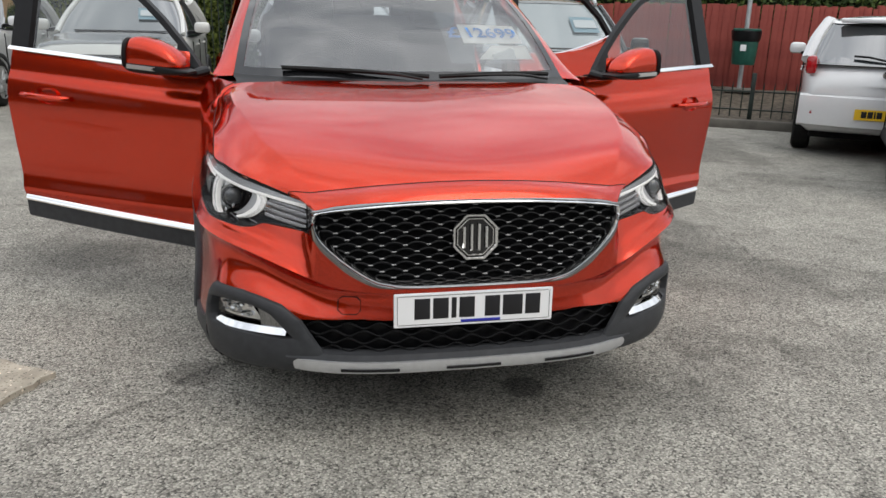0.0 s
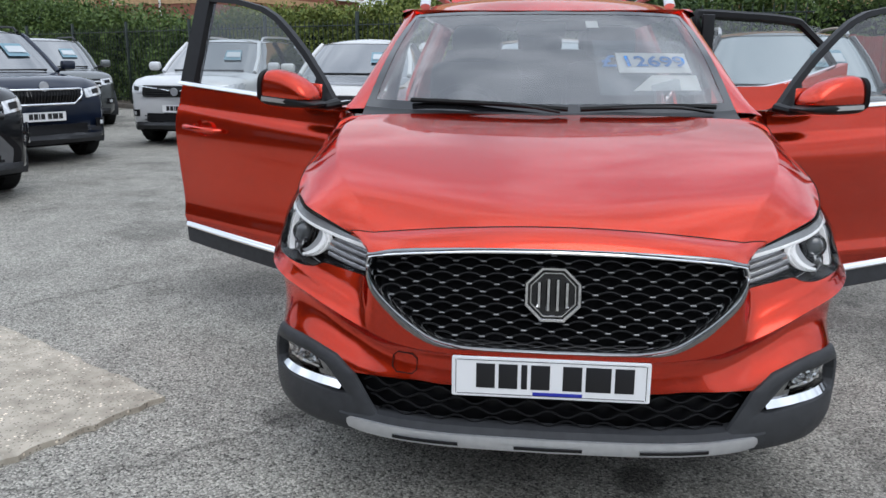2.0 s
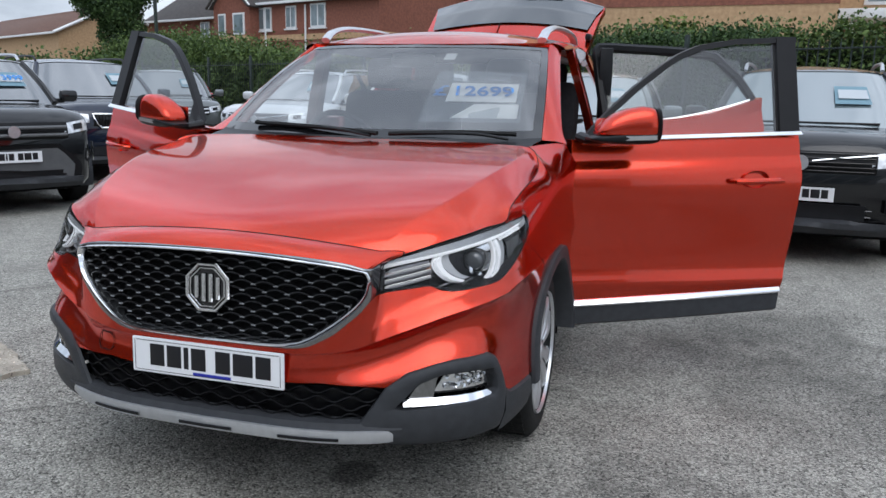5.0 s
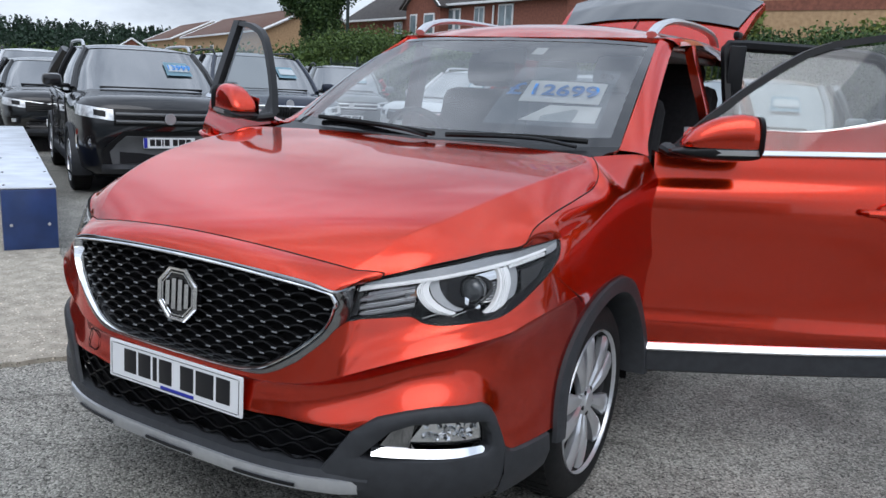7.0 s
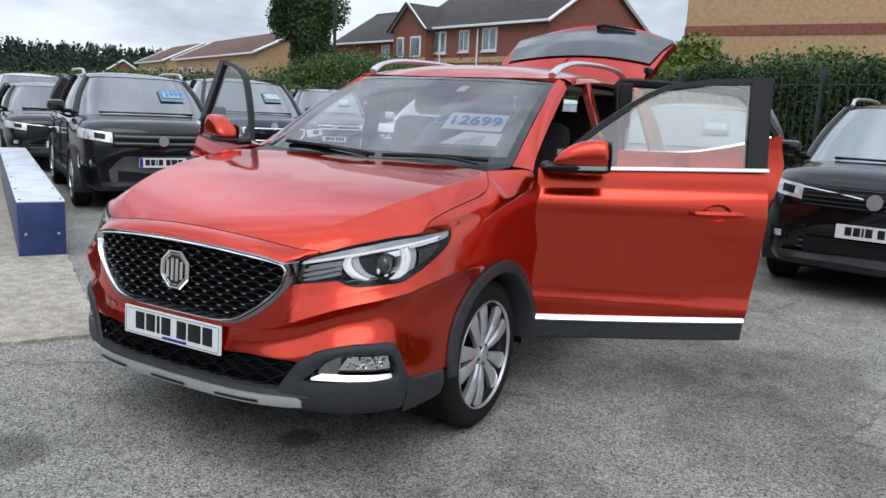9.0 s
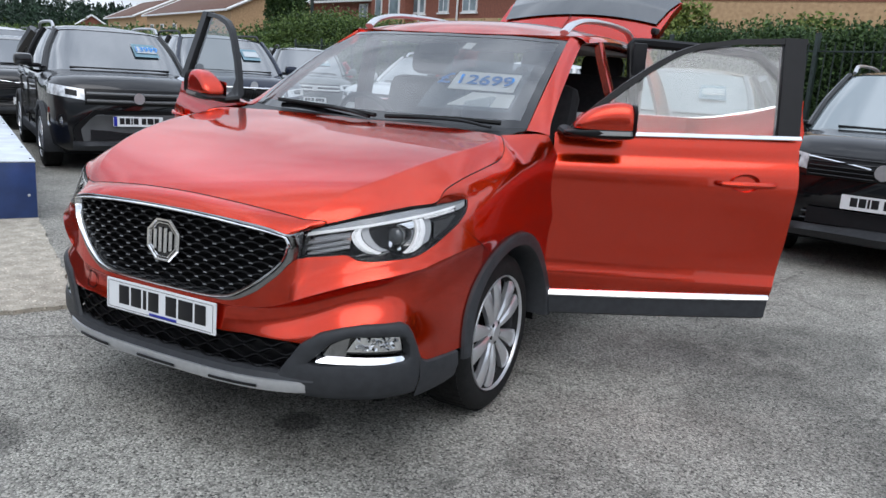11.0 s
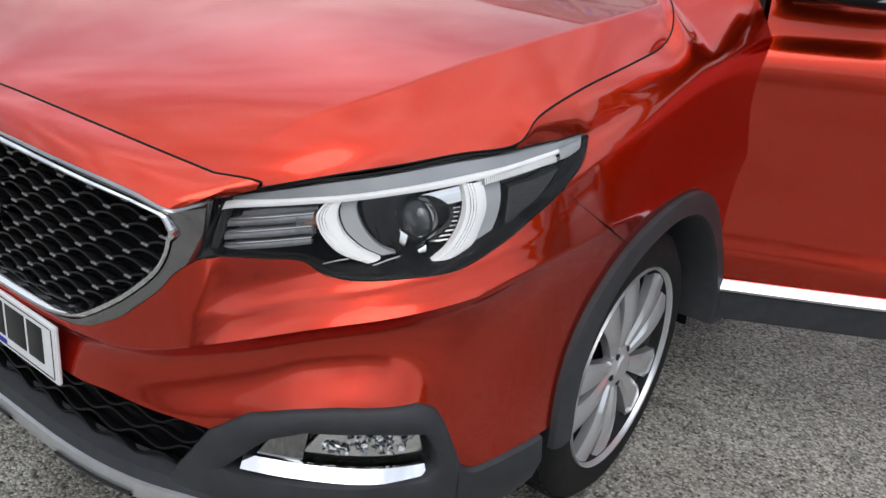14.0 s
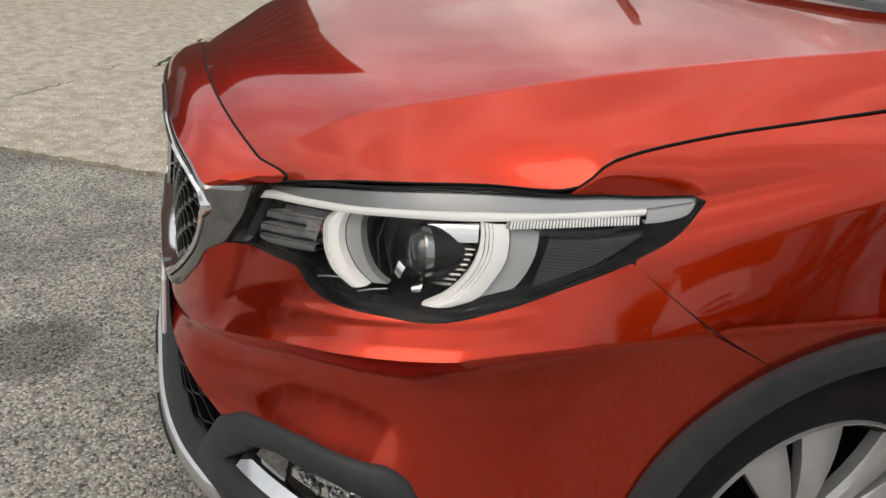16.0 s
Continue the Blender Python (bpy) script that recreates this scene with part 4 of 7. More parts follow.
# upper part, from that line to the hood gap, and the turned-in rear edge
hg = [tuple(p) for p in HOOD_SIDE[24:]]
lower = [np.array(skin(*p)) for p in spline(LAMP_TOP[4:], 12)][:-1] + [np.array(q) for q in shoulder]
hg = even([tuple(np.array(skin(1.075, 0.894)))] + hg + [(0.792, 1.2, 1.103), (0.825, 1.28, 1.104), (0.856, Y_DOOR, 1.098)], len(lower) - 1)
top_rows = []
for v in np.linspace(0, 1, 12):
    top_rows.append([tuple(a + (np.array(b) - np.array((0, 0, 0.003)) - a) * v + np.array([0.003, -0.001, 0.003]) * math.sin(math.pi * v) * min(1, i / 4) * float(np.interp(i, [40, len(lower) - 1], [1, 0.25]))) for i, (a, b) in enumerate(zip(lower, hg))])
bm = bmesh.new()
add_grid(bm, rows)
add_grid(bm, top_rows)
back = [r[-1] for r in rows] + [r[-1] for r in top_rows[1:]]
add_grid(bm, [back, [(p[0] - 0.05, p[1] + 0.012, p[2]) for p in back]])
bmesh.ops.remove_doubles(bm, verts=bm.verts, dist=0.0008)
part_lr("front_fender", bm, ORANGE, CAR, angle=62)
# arch cladding
bm = bmesh.new()
rows = []
for r, o in ((0.402, 0.0), (0.400, 0.012), (0.385, 0.018), (0.352, 0.016), (0.345, 0.004), (0.345, -0.12)):
    rows.append([])
    for a in np.linspace(180, -3, 60):
        y, z = ARCH_C[0] + r * math.cos(radians(a)), ARCH_C[1] + r * math.sin(radians(a))
        x = skin(s_y(max(0.5, min(y, 1.449))), max(0.37, min(z, 0.75)))[0]
        if a > 170:
            x -= 0.0
        rows[-1].append((x + o, y, z))
add_grid(bm, rows)
part_lr("wheel_arch_trim", bm, CLADDING, CAR, "black plastic wheel arch trim")
bm = bmesh.new()
add_lathe(bm, [(0.38, 0.0), (0.38, 0.28), (0.02, 0.28)], Matrix.Translation((0.86, ARCH_C[0], ARCH_C[1])) @ Matrix.Rotation(radians(-90), 4, "Y"), 40)
bmesh.ops.delete(bm, geom=[v for v in bm.verts if v.co.z < 0.22], context="VERTS")
part_lr("wheel_well", bm, DARK, CAR)


def wheel(parent, m, R=0.33, rim=0.242, width=0.21, spokes=10, alloy=ALLOY, label="silver multi-spoke alloy wheel", name="wheel"):
    """A wheel whose outer face looks along the local +z of m."""
    h = width / 2
    bm = bmesh.new()
    prof = [(rim - 0.005, -h + 0.01), (rim + 0.02, -h), (R - 0.03, -h + 0.002), (R - 0.008, -h + 0.02), (R, -h + 0.04), (R, h - 0.04), (R - 0.008, h - 0.018), (R - 0.03, h - 0.002), (R - 0.055, h + 0.003), (rim + 0.012, h), (rim - 0.004, h - 0.008), (rim - 0.02, h - 0.03)]
    add_lathe(bm, prof, Matrix(), 56)
    w = part(name, bm, RUBBER, parent, label, m=m)
    bm = bmesh.new()
    for k in range(56):
        a = 2 * math.pi * k / 56
        mm = Matrix.Rotation(a, 4, "Z")
        for z in (-0.062, -0.022, 0.022, 0.062):
            add_box(bm, (R - 0.0005, 0.002, z), (0.004, 0.025, 0.034), m=mm)
    part("tread", bm, RUBBER, w)
    bm = bmesh.new()
    add_lathe(bm, [(rim + 0.003, h - 0.004), (rim + 0.001, h + 0.002), (rim - 0.003, h), (rim - 0.006, h - 0.012)], Matrix(), 56)
    rimo = part("rim", bm, alloy, w)
    bm = bmesh.new()
    add_lathe(bm, [(rim - 0.02, -h + 0.06), (0.06, -h + 0.06), (0.055, h - 0.05)], Matrix(), 32)
    part("brake_disc", bm, DARK, w)
    bm = bmesh.new()
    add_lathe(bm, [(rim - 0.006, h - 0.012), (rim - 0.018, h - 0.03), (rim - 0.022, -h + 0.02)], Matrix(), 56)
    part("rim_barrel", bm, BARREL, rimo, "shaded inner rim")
    for k in range(spokes):
        a = 2 * math.pi * (k + (0.09 if k % 2 else -0.09)) / spokes
        bm = bmesh.new()
        rows = []
        for t in np.linspace(0, 1, 7):
            r = 0.045 + (rim - 0.049) * t
            wd = 0.013 + 0.027 * t ** 0.9
            zz = h - 0.024 + 0.012 * math.sin(math.pi * t * 0.9)
            tw = 0.10 * (t - 0.5) * (1 if k % 2 else -1)
            c = (r * math.cos(a + tw * 0.4), r * math.sin(a + tw * 0.4))
            nx, ny = -math.sin(a), math.cos(a)
            ring = [(-wd, -0.02), (-wd, 0.0), (-wd * 0.55, 0.008), (wd * 0.55, 0.008), (wd, 0.0), (wd, -0.02)]
            rows.append([(c[0] + nx * q, c[1] + ny * q, zz + dz) for q, dz in ring])
        add_grid(bm, rows, close=True)
        part("spoke", bm, alloy, w)
    bm = bmesh.new()
    add_lathe(bm, [(0.052, h - 0.04), (0.05, h - 0.016), (0.034, h - 0.010), (0.03, h - 0.006), (0.0005, h - 0.004)], Matrix(), 32)
    cap = part("hub_cap", bm, alloy, w)
    for k in range(5):
        b = 2 * math.pi * k / 5
        bm = bmesh.new()
        add_lathe(bm, [(0.008, h - 0.02), (0.008, h - 0.011), (0.0005, h - 0.011)], Matrix.Translation((0.041 * math.cos(b), 0.041 * math.sin(b), 0.0)), 10)
        part("wheel_nut", bm, SATIN, cap)
    return w


FACE_L, FACE_R = Matrix.Rotation(radians(90), 4, "Y"), Matrix.Rotation(radians(-90), 4, "Y")
for y in (0.938, 3.56):
    wheel(CAR, Matrix.Translation((0.762, y, 0.321)) @ FACE_L, R=0.323, rim=0.234)
    wheel(CAR, Matrix.Translation((-0.762, y, 0.321)) @ FACE_R, R=0.323, rim=0.234)

# ---- greenhouse ----
WS_LOW = spline([(0, 1.185, 1.098), (0.35, 1.20, 1.102), (0.62, 1.26, 1.105), (0.755, 1.33, 1.11)], 30)
WS_TOP = spline([(0, 1.94, 1.532), (0.35, 1.955, 1.529), (0.56, 2.0, 1.522), (0.645, 2.06, 1.518)], 30)
def ws(u, v, out=0.0):
    a, b = WS_LOW[0] * 0, 0
    i = u * 30
    p = np.array([np.interp(i, range(31), WS_LOW[:, k]) for k in range(3)])
    q = np.array([np.interp(i, range(31), WS_TOP[:, k]) for k in range(3)])
    n = np.array([0.25 * u, -0.52, 0.83])
    return tuple(p + (q - p) * v + n / np.linalg.norm(n) * (0.028 * math.sin(math.pi * v) + out))


windscreen = part("windscreen", grid([[ws(u, v) for u in np.linspace(0, 1, 31)] for v in np.linspace(0, 1, 13)], mirror=True), GLASS, CAR, "sloping windscreen with a price sheet behind it")
windscreen.visible_shadow = False
bm = bmesh.new()
add_grid(bm, [[ws(1 - w, v, 0.0015) for v in np.linspace(0, 1, 13)] for w in (0.0, 0.055)])
part_lr("windscreen_band", bm, GLOSS, None, parents=(windscreen, windscreen))
part("windscreen_band", grid([[ws(u, v, 0.0015) for u in np.linspace(0, 1, 31)] for v in (0.955, 1.0)], mirror=True), GLOSS, windscreen)
part("windscreen_band", grid([[ws(u, v, 0.0015) for u in np.linspace(0, 1, 31)] for v in (0.0, 0.075)], mirror=True), GLOSS, windscreen)
part("cowl", grid([[(p[0] * k, p[1] + dy, p[2] + dz) for p in WS_LOW] for k, dy, dz in ((1.0, 0.02, 0.012), (1.0, -0.02, -0.004), (0.985, -0.09, -0.01), (0.97, -0.25, -0.04))], mirror=True), SATIN, CAR)
# wipers: arm and blade
for pts, blade in (([(0.05, 1.17, 1.112), (-0.12, 1.19, 1.135), (-0.45, 1.27, 1.148)], [(0.08, 1.175, 1.122), (-0.2, 1.21, 1.138), (-0.55, 1.27, 1.148)]),
                   ([(0.64, 1.21, 1.115), (0.48, 1.2, 1.132), (0.16, 1.19, 1.125)], [(0.66, 1.27, 1.132), (0.45, 1.215, 1.136), (0.13, 1.185, 1.122)])):
    wp = part("wiper", tube(spline(pts, 12), 0.011, sides=8, flat=0.6), SATIN, CAR, "black windscreen wiper")
    part("wiper_blade", tube(spline(blade, 14), 0.013, sides=6, flat=0.8), RUBBER, wp)
# roof, pillars
ROOF_SIDE = spline([(0.665, 2.10, 1.548), (0.675, 2.5, 1.575), (0.67, 3.0, 1.575), (0.645, 3.5, 1.555), (0.62, 3.78, 1.53)], 30)
rows = []
for i in range(31):
    E = ROOF_SIDE[i]
    y0 = 1.94 + (3.80 - 1.94) * i / 30
    z0 = float(np.interp(y0, [1.94, 2.1, 2.3, 2.6, 3.0, 3.4, 3.8], [1.535, 1.588, 1.622, 1.645, 1.648, 1.632, 1.595]))
    rows.append([(E[0] * t, y0 + (E[1] - y0) * t ** 3, z0 + (E[2] - z0) * t ** 2.2) for t in np.linspace(0, 1, 21)])
part("roof", grid(rows, mirror=True, thick=0.02), ORANGE, CAR, angle=50)


def beam(a, b, w0, w1, depth=0.05):
    """A pillar between two rails of points, with thickness to the inside."""
    n = len(a)
    rows = [list(a), [tuple((np.array(p) + np.array(q)) / 2 + np.array((0.008, 0, 0.004))) for p, q in zip(a, b)], list(b), [(p[0] - depth, p[1] + 0.02, p[2] - 0.01) for p in b], [(p[0] - depth * 0.7, p[1] + 0.03, p[2] - 0.03) for p in a]]
    bm = bmesh.new()
    add_grid(bm, rows + [rows[0]])
    return bm


A_IN = [tuple(p) for p in spline([(0.758, 1.325, 1.108), (0.71, 1.68, 1.33), (0.65, 2.06, 1.53), (0.668, 2.14, 1.553)], 20)]
A_OUT = [tuple(p) for p in spline([(0.862, 1.335, 1.095), (0.822, 1.45, 1.15), (0.763, 1.745, 1.315), (0.702, 2.12, 1.512), (0.73, 2.2, 1.545)], 20)]
part_lr("a_pillar", beam(A_IN, A_OUT, 0, 0), ORANGE, CAR)
R_IN = [tuple(p) for p in ROOF_SIDE]
R_OUT = [(p[0] + 0.06 - 0.02 * (i / 30), p[1] + 0.02, p[2] - 0.03) for i, p in enumerate(ROOF_SIDE)]
part_lr("roof_frame", beam(R_IN, R_OUT, 0, 0), ORANGE, CAR)
B_F = [tuple(p) for p in spline([(0.86, 2.40, 0.40), (0.87, 2.38, 1.0), (0.735, 2.30, 1.53)], 16)]
B_R = [tuple(p) for p in spline([(0.86, 2.52, 0.40), (0.87, 2.47, 1.0), (0.735, 2.37, 1.535)], 16)]
part_lr("b_pillar", beam(B_F, B_R, 0, 0), ORANGE, CAR)
# sills and rear quarters
part_lr("sill", box((0.80, 2.34, 0.39), (0.13, 1.72, 0.14), 0.03), ORANGE, CAR)
Q_F = [tuple(p) for p in spline([(0.89, 3.12, 0.40), (0.90, 3.14, 0.75), (0.885, 3.28, 1.05), (0.80, 3.33, 1.30), (0.685, 3.36, 1.55)], 20)]
Q_R = [tuple(p) for p in spline([(0.80, 4.18, 0.40), (0.82, 4.2, 0.75), (0.80, 4.12, 1.05), (0.73, 4.0, 1.30), (0.62, 3.80, 1.54)], 20)]
part_lr("rear_quarter", grid([[tuple(np.array(a) + (np.array(b) - np.array(a)) * v + np.array((0.03, 0, 0)) * math.sin(math.pi * v)) for a, b in zip(Q_F, Q_R)] for v in np.linspace(0, 1, 10)], thick=0.02), ORANGE, CAR, angle=50)
part("rear_panel", box((0, 4.2, 0.55), (1.6, 0.12, 0.5), 0.05), ORANGE, CAR)
part("right_rear_door", grid([[(-x, y, z) for y in np.linspace(2.45, 3.2, 8)] for x, z in ((0.89, 0.36), (0.91, 0.6), (0.912, 0.9), (0.90, 1.05), (0.885, 1.13))], thick=0.03), ORANGE, CAR)
# roof rails
for sgn in (1, -1):
    rp = spline([(sgn * 0.60, 2.12, 1.565), (sgn * 0.605, 2.22, 1.612), (sgn * 0.61, 2.45, 1.648), (sgn * 0.61, 2.9, 1.662), (sgn * 0.595, 3.3, 1.65), (sgn * 0.575, 3.52, 1.60)], 30)
    part("roof_rail", tube(rp, [0.026] * 3 + [0.025] * 25 + [0.026] * 3, sides=8, flat=0.6), SILVER, CAR, "satin silver roof rail")

# ---- doors ----
REPEATER = material("clear_repeater", (0.5, 0.5, 0.5), rough=0.15, metal=0.5, coat=1.0)
DOOR_LINE = poly(spline([(0.28, -0.054), (0.40, -0.0216), (0.46, -0.007), (0.500, 0.003), (0.512, 0.003), (0.535, -0.003), (0.57, -0.009), (0.65, -0.011), (0.75, -0.006), (0.85, 0.001), (0.92, 0.003), (0.98, -0.002), (1.02, -0.012), (1.045, -0.0235)], 120).tolist() + [(1.052, -0.0265), (1.10, -0.035), (1.16, -0.050), (1.2, -0.065)], 200)


def door_x(l, z):
    """Outer skin of a shut front door, inward from its hinge line, by height."""
    return float(np.interp(z, DOOR_LINE[:, 0], DOOR_LINE[:, 1])) + 0.012 * math.sin(math.pi * min(1, max(0, l)))


def frame_top(l):
    return float(np.interp(l, [0.0, 0.02, 0.145, 0.25, 0.39, 0.48, 0.58, 0.75, 1.03], [1.14, 1.15, 1.265, 1.345, 1.435, 1.485, 1.522, 1.55, 1.563]))


def tumble(z):
    return -0.03 - 0.36 * max(0.0, z - 1.15) if z > 1.15 else 0.0


def front_door(m, flip, label):
    """A front door in its own frame: x outwards, y from hinge to latch, hinge at the origin."""
    k = -1 if flip else 1

    def fx(p):
        drop = 0.038 * (1 - min(1.0, max(0.0, p[1]))) * float(np.interp(p[2], [0.9, 1.08, 1.3, 1.5], [0, 1, 1, 0.3]))
        return (k * p[0], p[1], p[2] - drop)

    low = lambda l: 0.405 + 0.045 * l
    rear = lambda z: float(np.interp(z, [0.3, 0.45, 0.7, 0.95, 1.1, 1.2], [0.955, 0.965, 1.0, 1.015, 1.01, 1.0]))
    bm = bmesh.new()
    zs = np.linspace(0, 1, 53)
    rows = [[fx((door_x(l, low(l) + (1.15 - low(l)) * v), l * rear(low(l) + (1.15 - low(l)) * v), low(l) + (1.15 - low(l)) * v)) for l in np.linspace(-0.015, 1, 25)] for v in zs]
    add_grid(bm, rows)
    inner = [[(p[0] - k * 0.07, p[1], p[2]) for p in row] for row in rows]
    add_grid(bm, inner)
    for a, b in ((rows[0], inner[0]), (rows[-1], inner[-1]), ([r[0] for r in rows], [r[0] for r in inner]), ([r[-1] for r in rows], [r[-1] for r in inner])):
        add_grid(bm, [a, b])
    bmesh.ops.remove_doubles(bm, verts=bm.verts, dist=0.0003)
    d = part("front_door", bm, ORANGE, CAR, label, m=m)
    # lower cladding and chrome strip
    rows = [[fx((door_x(l, 0.45) + o, l * rear(z0), z0 + 0.045 * l)) for l in np.linspace(0, 1, 15)] for z0, o in ((0.318, -0.05), (0.318, -0.012), (0.33, 0.008), (0.40, 0.010), (0.408, 0.0))]
    part("door_cladding", grid(rows), CLADDING, d, "black plastic lower strip")
    rows = [[fx((door_x(l, 0.45) + o, l * rear(z0), z0 + 0.045 * l)) for l in np.linspace(0.0, 1, 15)] for z0, o in ((0.404, 0.004), (0.406, 0.016), (0.412, 0.0165), (0.430, 0.006), (0.433, 0.0))]
    part("chrome_strip", grid(rows), CHROME, d, "bright chrome strip")
    # belt strip
    rows = [[fx((-0.026 + o, l * 1.005, z0)) for l in np.linspace(0.03, 1, 15)] for z0, o in ((1.142, 0.0), (1.144, 0.013), (1.147, 0.014), (1.160, 0.0), (1.161, -0.01))]
    part("belt_chrome", grid(rows), CHROME, d, "chrome window strip")
    # window frame, pane
    ls = np.linspace(0.02, 1.03, 30)
    outer = [(l, frame_top(l)) for l in ls]
    bm = bmesh.new()
    rows = []
    for w, o in ((0.0, -0.03), (0.0, 0.0), (0.023, 0.0), (0.023, -0.03), (0.0, -0.03)):
        rows.append([])
        for i, (l, z) in enumerate(outer):
            n = np.array([outer[min(i + 1, 29)][0] - outer[max(i - 1, 0)][0], outer[min(i + 1, 29)][1] - outer[max(i - 1, 0)][1]])
            n = np.array([n[1], -n[0]]) / np.linalg.norm(n)
            q = np.array([l, z]) + n * w
            q[1] = max(q[1], 1.15)
            rows[-1].append(fx((tumble(q[1]) + o, q[0], q[1])))
    add_grid(bm, rows)
    part("window_frame", bm, SATIN, d, "satin black window frame")
    bm = bmesh.new()
    add_grid(bm, [[fx((tumble(z) + o, y, z)) for z, y in ((1.155, l0), (1.35, l0 + 0.012), (1.563, l0 + 0.025))] for l0, o in ((0.905, -0.03), (0.91, 0.003), (1.0, 0.003), (1.005, -0.04), (0.905, -0.04))])
    part("pillar_trim", bm, SATIN, d, "satin black pillar trim")
    rows = [[fx((tumble(1.155 + (frame_top(l) - 0.03 - 1.155) * v) - 0.014, l, 1.155 + max(0.0, frame_top(l) - 0.03 - 1.155) * v)) for l in np.linspace(0.05, 0.93, 24)] for v in np.linspace(0, 1, 8)]
    pane = part("window_pane", grid(rows), SIDE_GLASS, d)
    pane.visible_shadow = False
    # handle and its cup
    hx = door_x(0.8, 0.955) + 0.008
    bm = bmesh.new()
    add_tube(bm, [fx((hx + o, l, 0.955 + 0.01 * (l - 0.8))) for l, o in ((0.675, 0.006), (0.69, 0.03), (0.74, 0.042), (0.85, 0.042), (0.895, 0.03), (0.91, 0.006))], [0.011, 0.013, 0.0135, 0.0135, 0.013, 0.011], sides=10)
    part("door_handle", bm, ORANGE, d, "orange pull handle")
    bm = bmesh.new()
    rows = []
    for w, o in ((1.0, 0.0015), (0.85, -0.012), (0.4, -0.02), (0.02, -0.022)):
        rows.append([fx((hx + o + 0.004, 0.79 + 0.06 * w * math.cos(a), 0.958 + 0.04 * w * math.sin(a))) for a in np.linspace(0, 2 * math.pi, 25)])
    add_grid(bm, rows)
    part("handle_cup", bm, ORANGE, d)
    # inner trim card
    part("door_card", box((k * -0.10, 0.5, 0.77), (0.05, 0.93, 0.70), 0.02), DARK, d, "dark inner door trim")
    # mirror, folded back along the door
    def shell(x0, hx_, z0, hz_, l0, l1, n=16, low=1.0, wedge=True):
        rows = []
        for t in np.linspace(0, 1, n):
            e = float(np.interp(t, [0, 0.05, 0.14, 0.9, 0.97, 1], [0.62, 0.85, 1.0, 1.0, 0.97, 0.90]))
            hz_t = hz_ * (float(np.interp(t, [0, 0.12, 0.3, 0.5, 0.75, 0.92, 1], [0.26, 0.50, 0.76, 0.92, 1.0, 0.97, 0.86])) if wedge else 1.0)
            ring = []
            for a in np.linspace(0, 2 * math.pi, 33):
                ca, sa = math.cos(a), math.sin(a)
                px = abs(ca) ** 0.62 * math.copysign(1, ca) * (1.0 if ca > 0 else 0.7)
                pz = abs(sa) ** 0.62 * math.copysign(1, sa) * (1.0 if sa > 0 else low)
                ring.append(fx((x0 + 0.02 * t + hx_ * e * px, l0 + (l1 - l0) * t, z0 + hz_t * e * pz)))
            rows.append(ring)
        rows = [[tuple(np.mean(rows[0], axis=0))] * 33] + rows + [[tuple(np.mean(rows[-1], axis=0))] * 33]
        bm = bmesh.new()
        add_grid(bm, rows)
        bmesh.ops.remove_doubles(bm, verts=bm.verts, dist=0.0002)
        return bm

    mir = part("mirror", shell(0.075, 0.070, 1.182, 0.105, 0.045, 0.278, low=0.10), ORANGE, d, "orange door mirror with a clear side repeater", angle=50)
    part("mirror_base", shell(0.075, 0.069, 1.164, 0.028, 0.010, 0.280, low=1.0), SATIN, mir, "black lower shell")
    part("mirror_rim", shell(0.092, 0.066, 1.190, 0.088, 0.268, 0.284, n=6, low=0.45, wedge=False), SATIN, mir, "black rim round the mirror glass")
    part("mirror_arm", tube([fx((-0.03, 0.02, 1.165)), fx((0.03, 0.03, 1.155)), fx((0.075, 0.08, 1.155))], [0.030, 0.026, 0.02], sides=10, flat=0.7), SATIN, mir)
    bm = bmesh.new()
    add_grid(bm, [[fx((0.075 + 0.02 * t + 0.0725 * min(1, (1.03 - t) / 0.16) ** 0.5 + o, 0.120 + 0.170 * t, z)) for t in np.linspace(0, 1, 14)] for z, o in ((1.154, -0.006), (1.156, 0.003), (1.173, 0.003), (1.175, -0.006))])
    part("side_repeater", bm, REPEATER, mir, "clear side repeater")
    part("mirror_glass", grid([[fx((0.020 + 0.02 * t, 0.06 + 0.21 * t, 1.15 + 0.09 * v)) for t in (0, 0.5, 1)] for v in (0, 0.5, 1)]), REFLECT, mir)
    part("mirror_patch", grid([[fx((tumble(zz) - 0.006, y, zz)) for zz in np.linspace(1.15, max(1.155, frame_top(y) - 0.006), 5)] for y in np.linspace(0.0, 0.175, 8)]), SATIN, d, "black triangular door corner")
    return d


front_door(Matrix.Translation((0.912, Y_DOOR - 0.02, 0)) @ Matrix.Rotation(radians(-64.5), 4, "Z"), False, "open orange front door with its window shut")
front_door(Matrix.Translation((-0.912, Y_DOOR - 0.02, 0)) @ Matrix.Rotation(radians(63.5), 4, "Z") @ Matrix.Rotation(radians(2.4), 4, "X"), True, "open orange front door with its window shut")


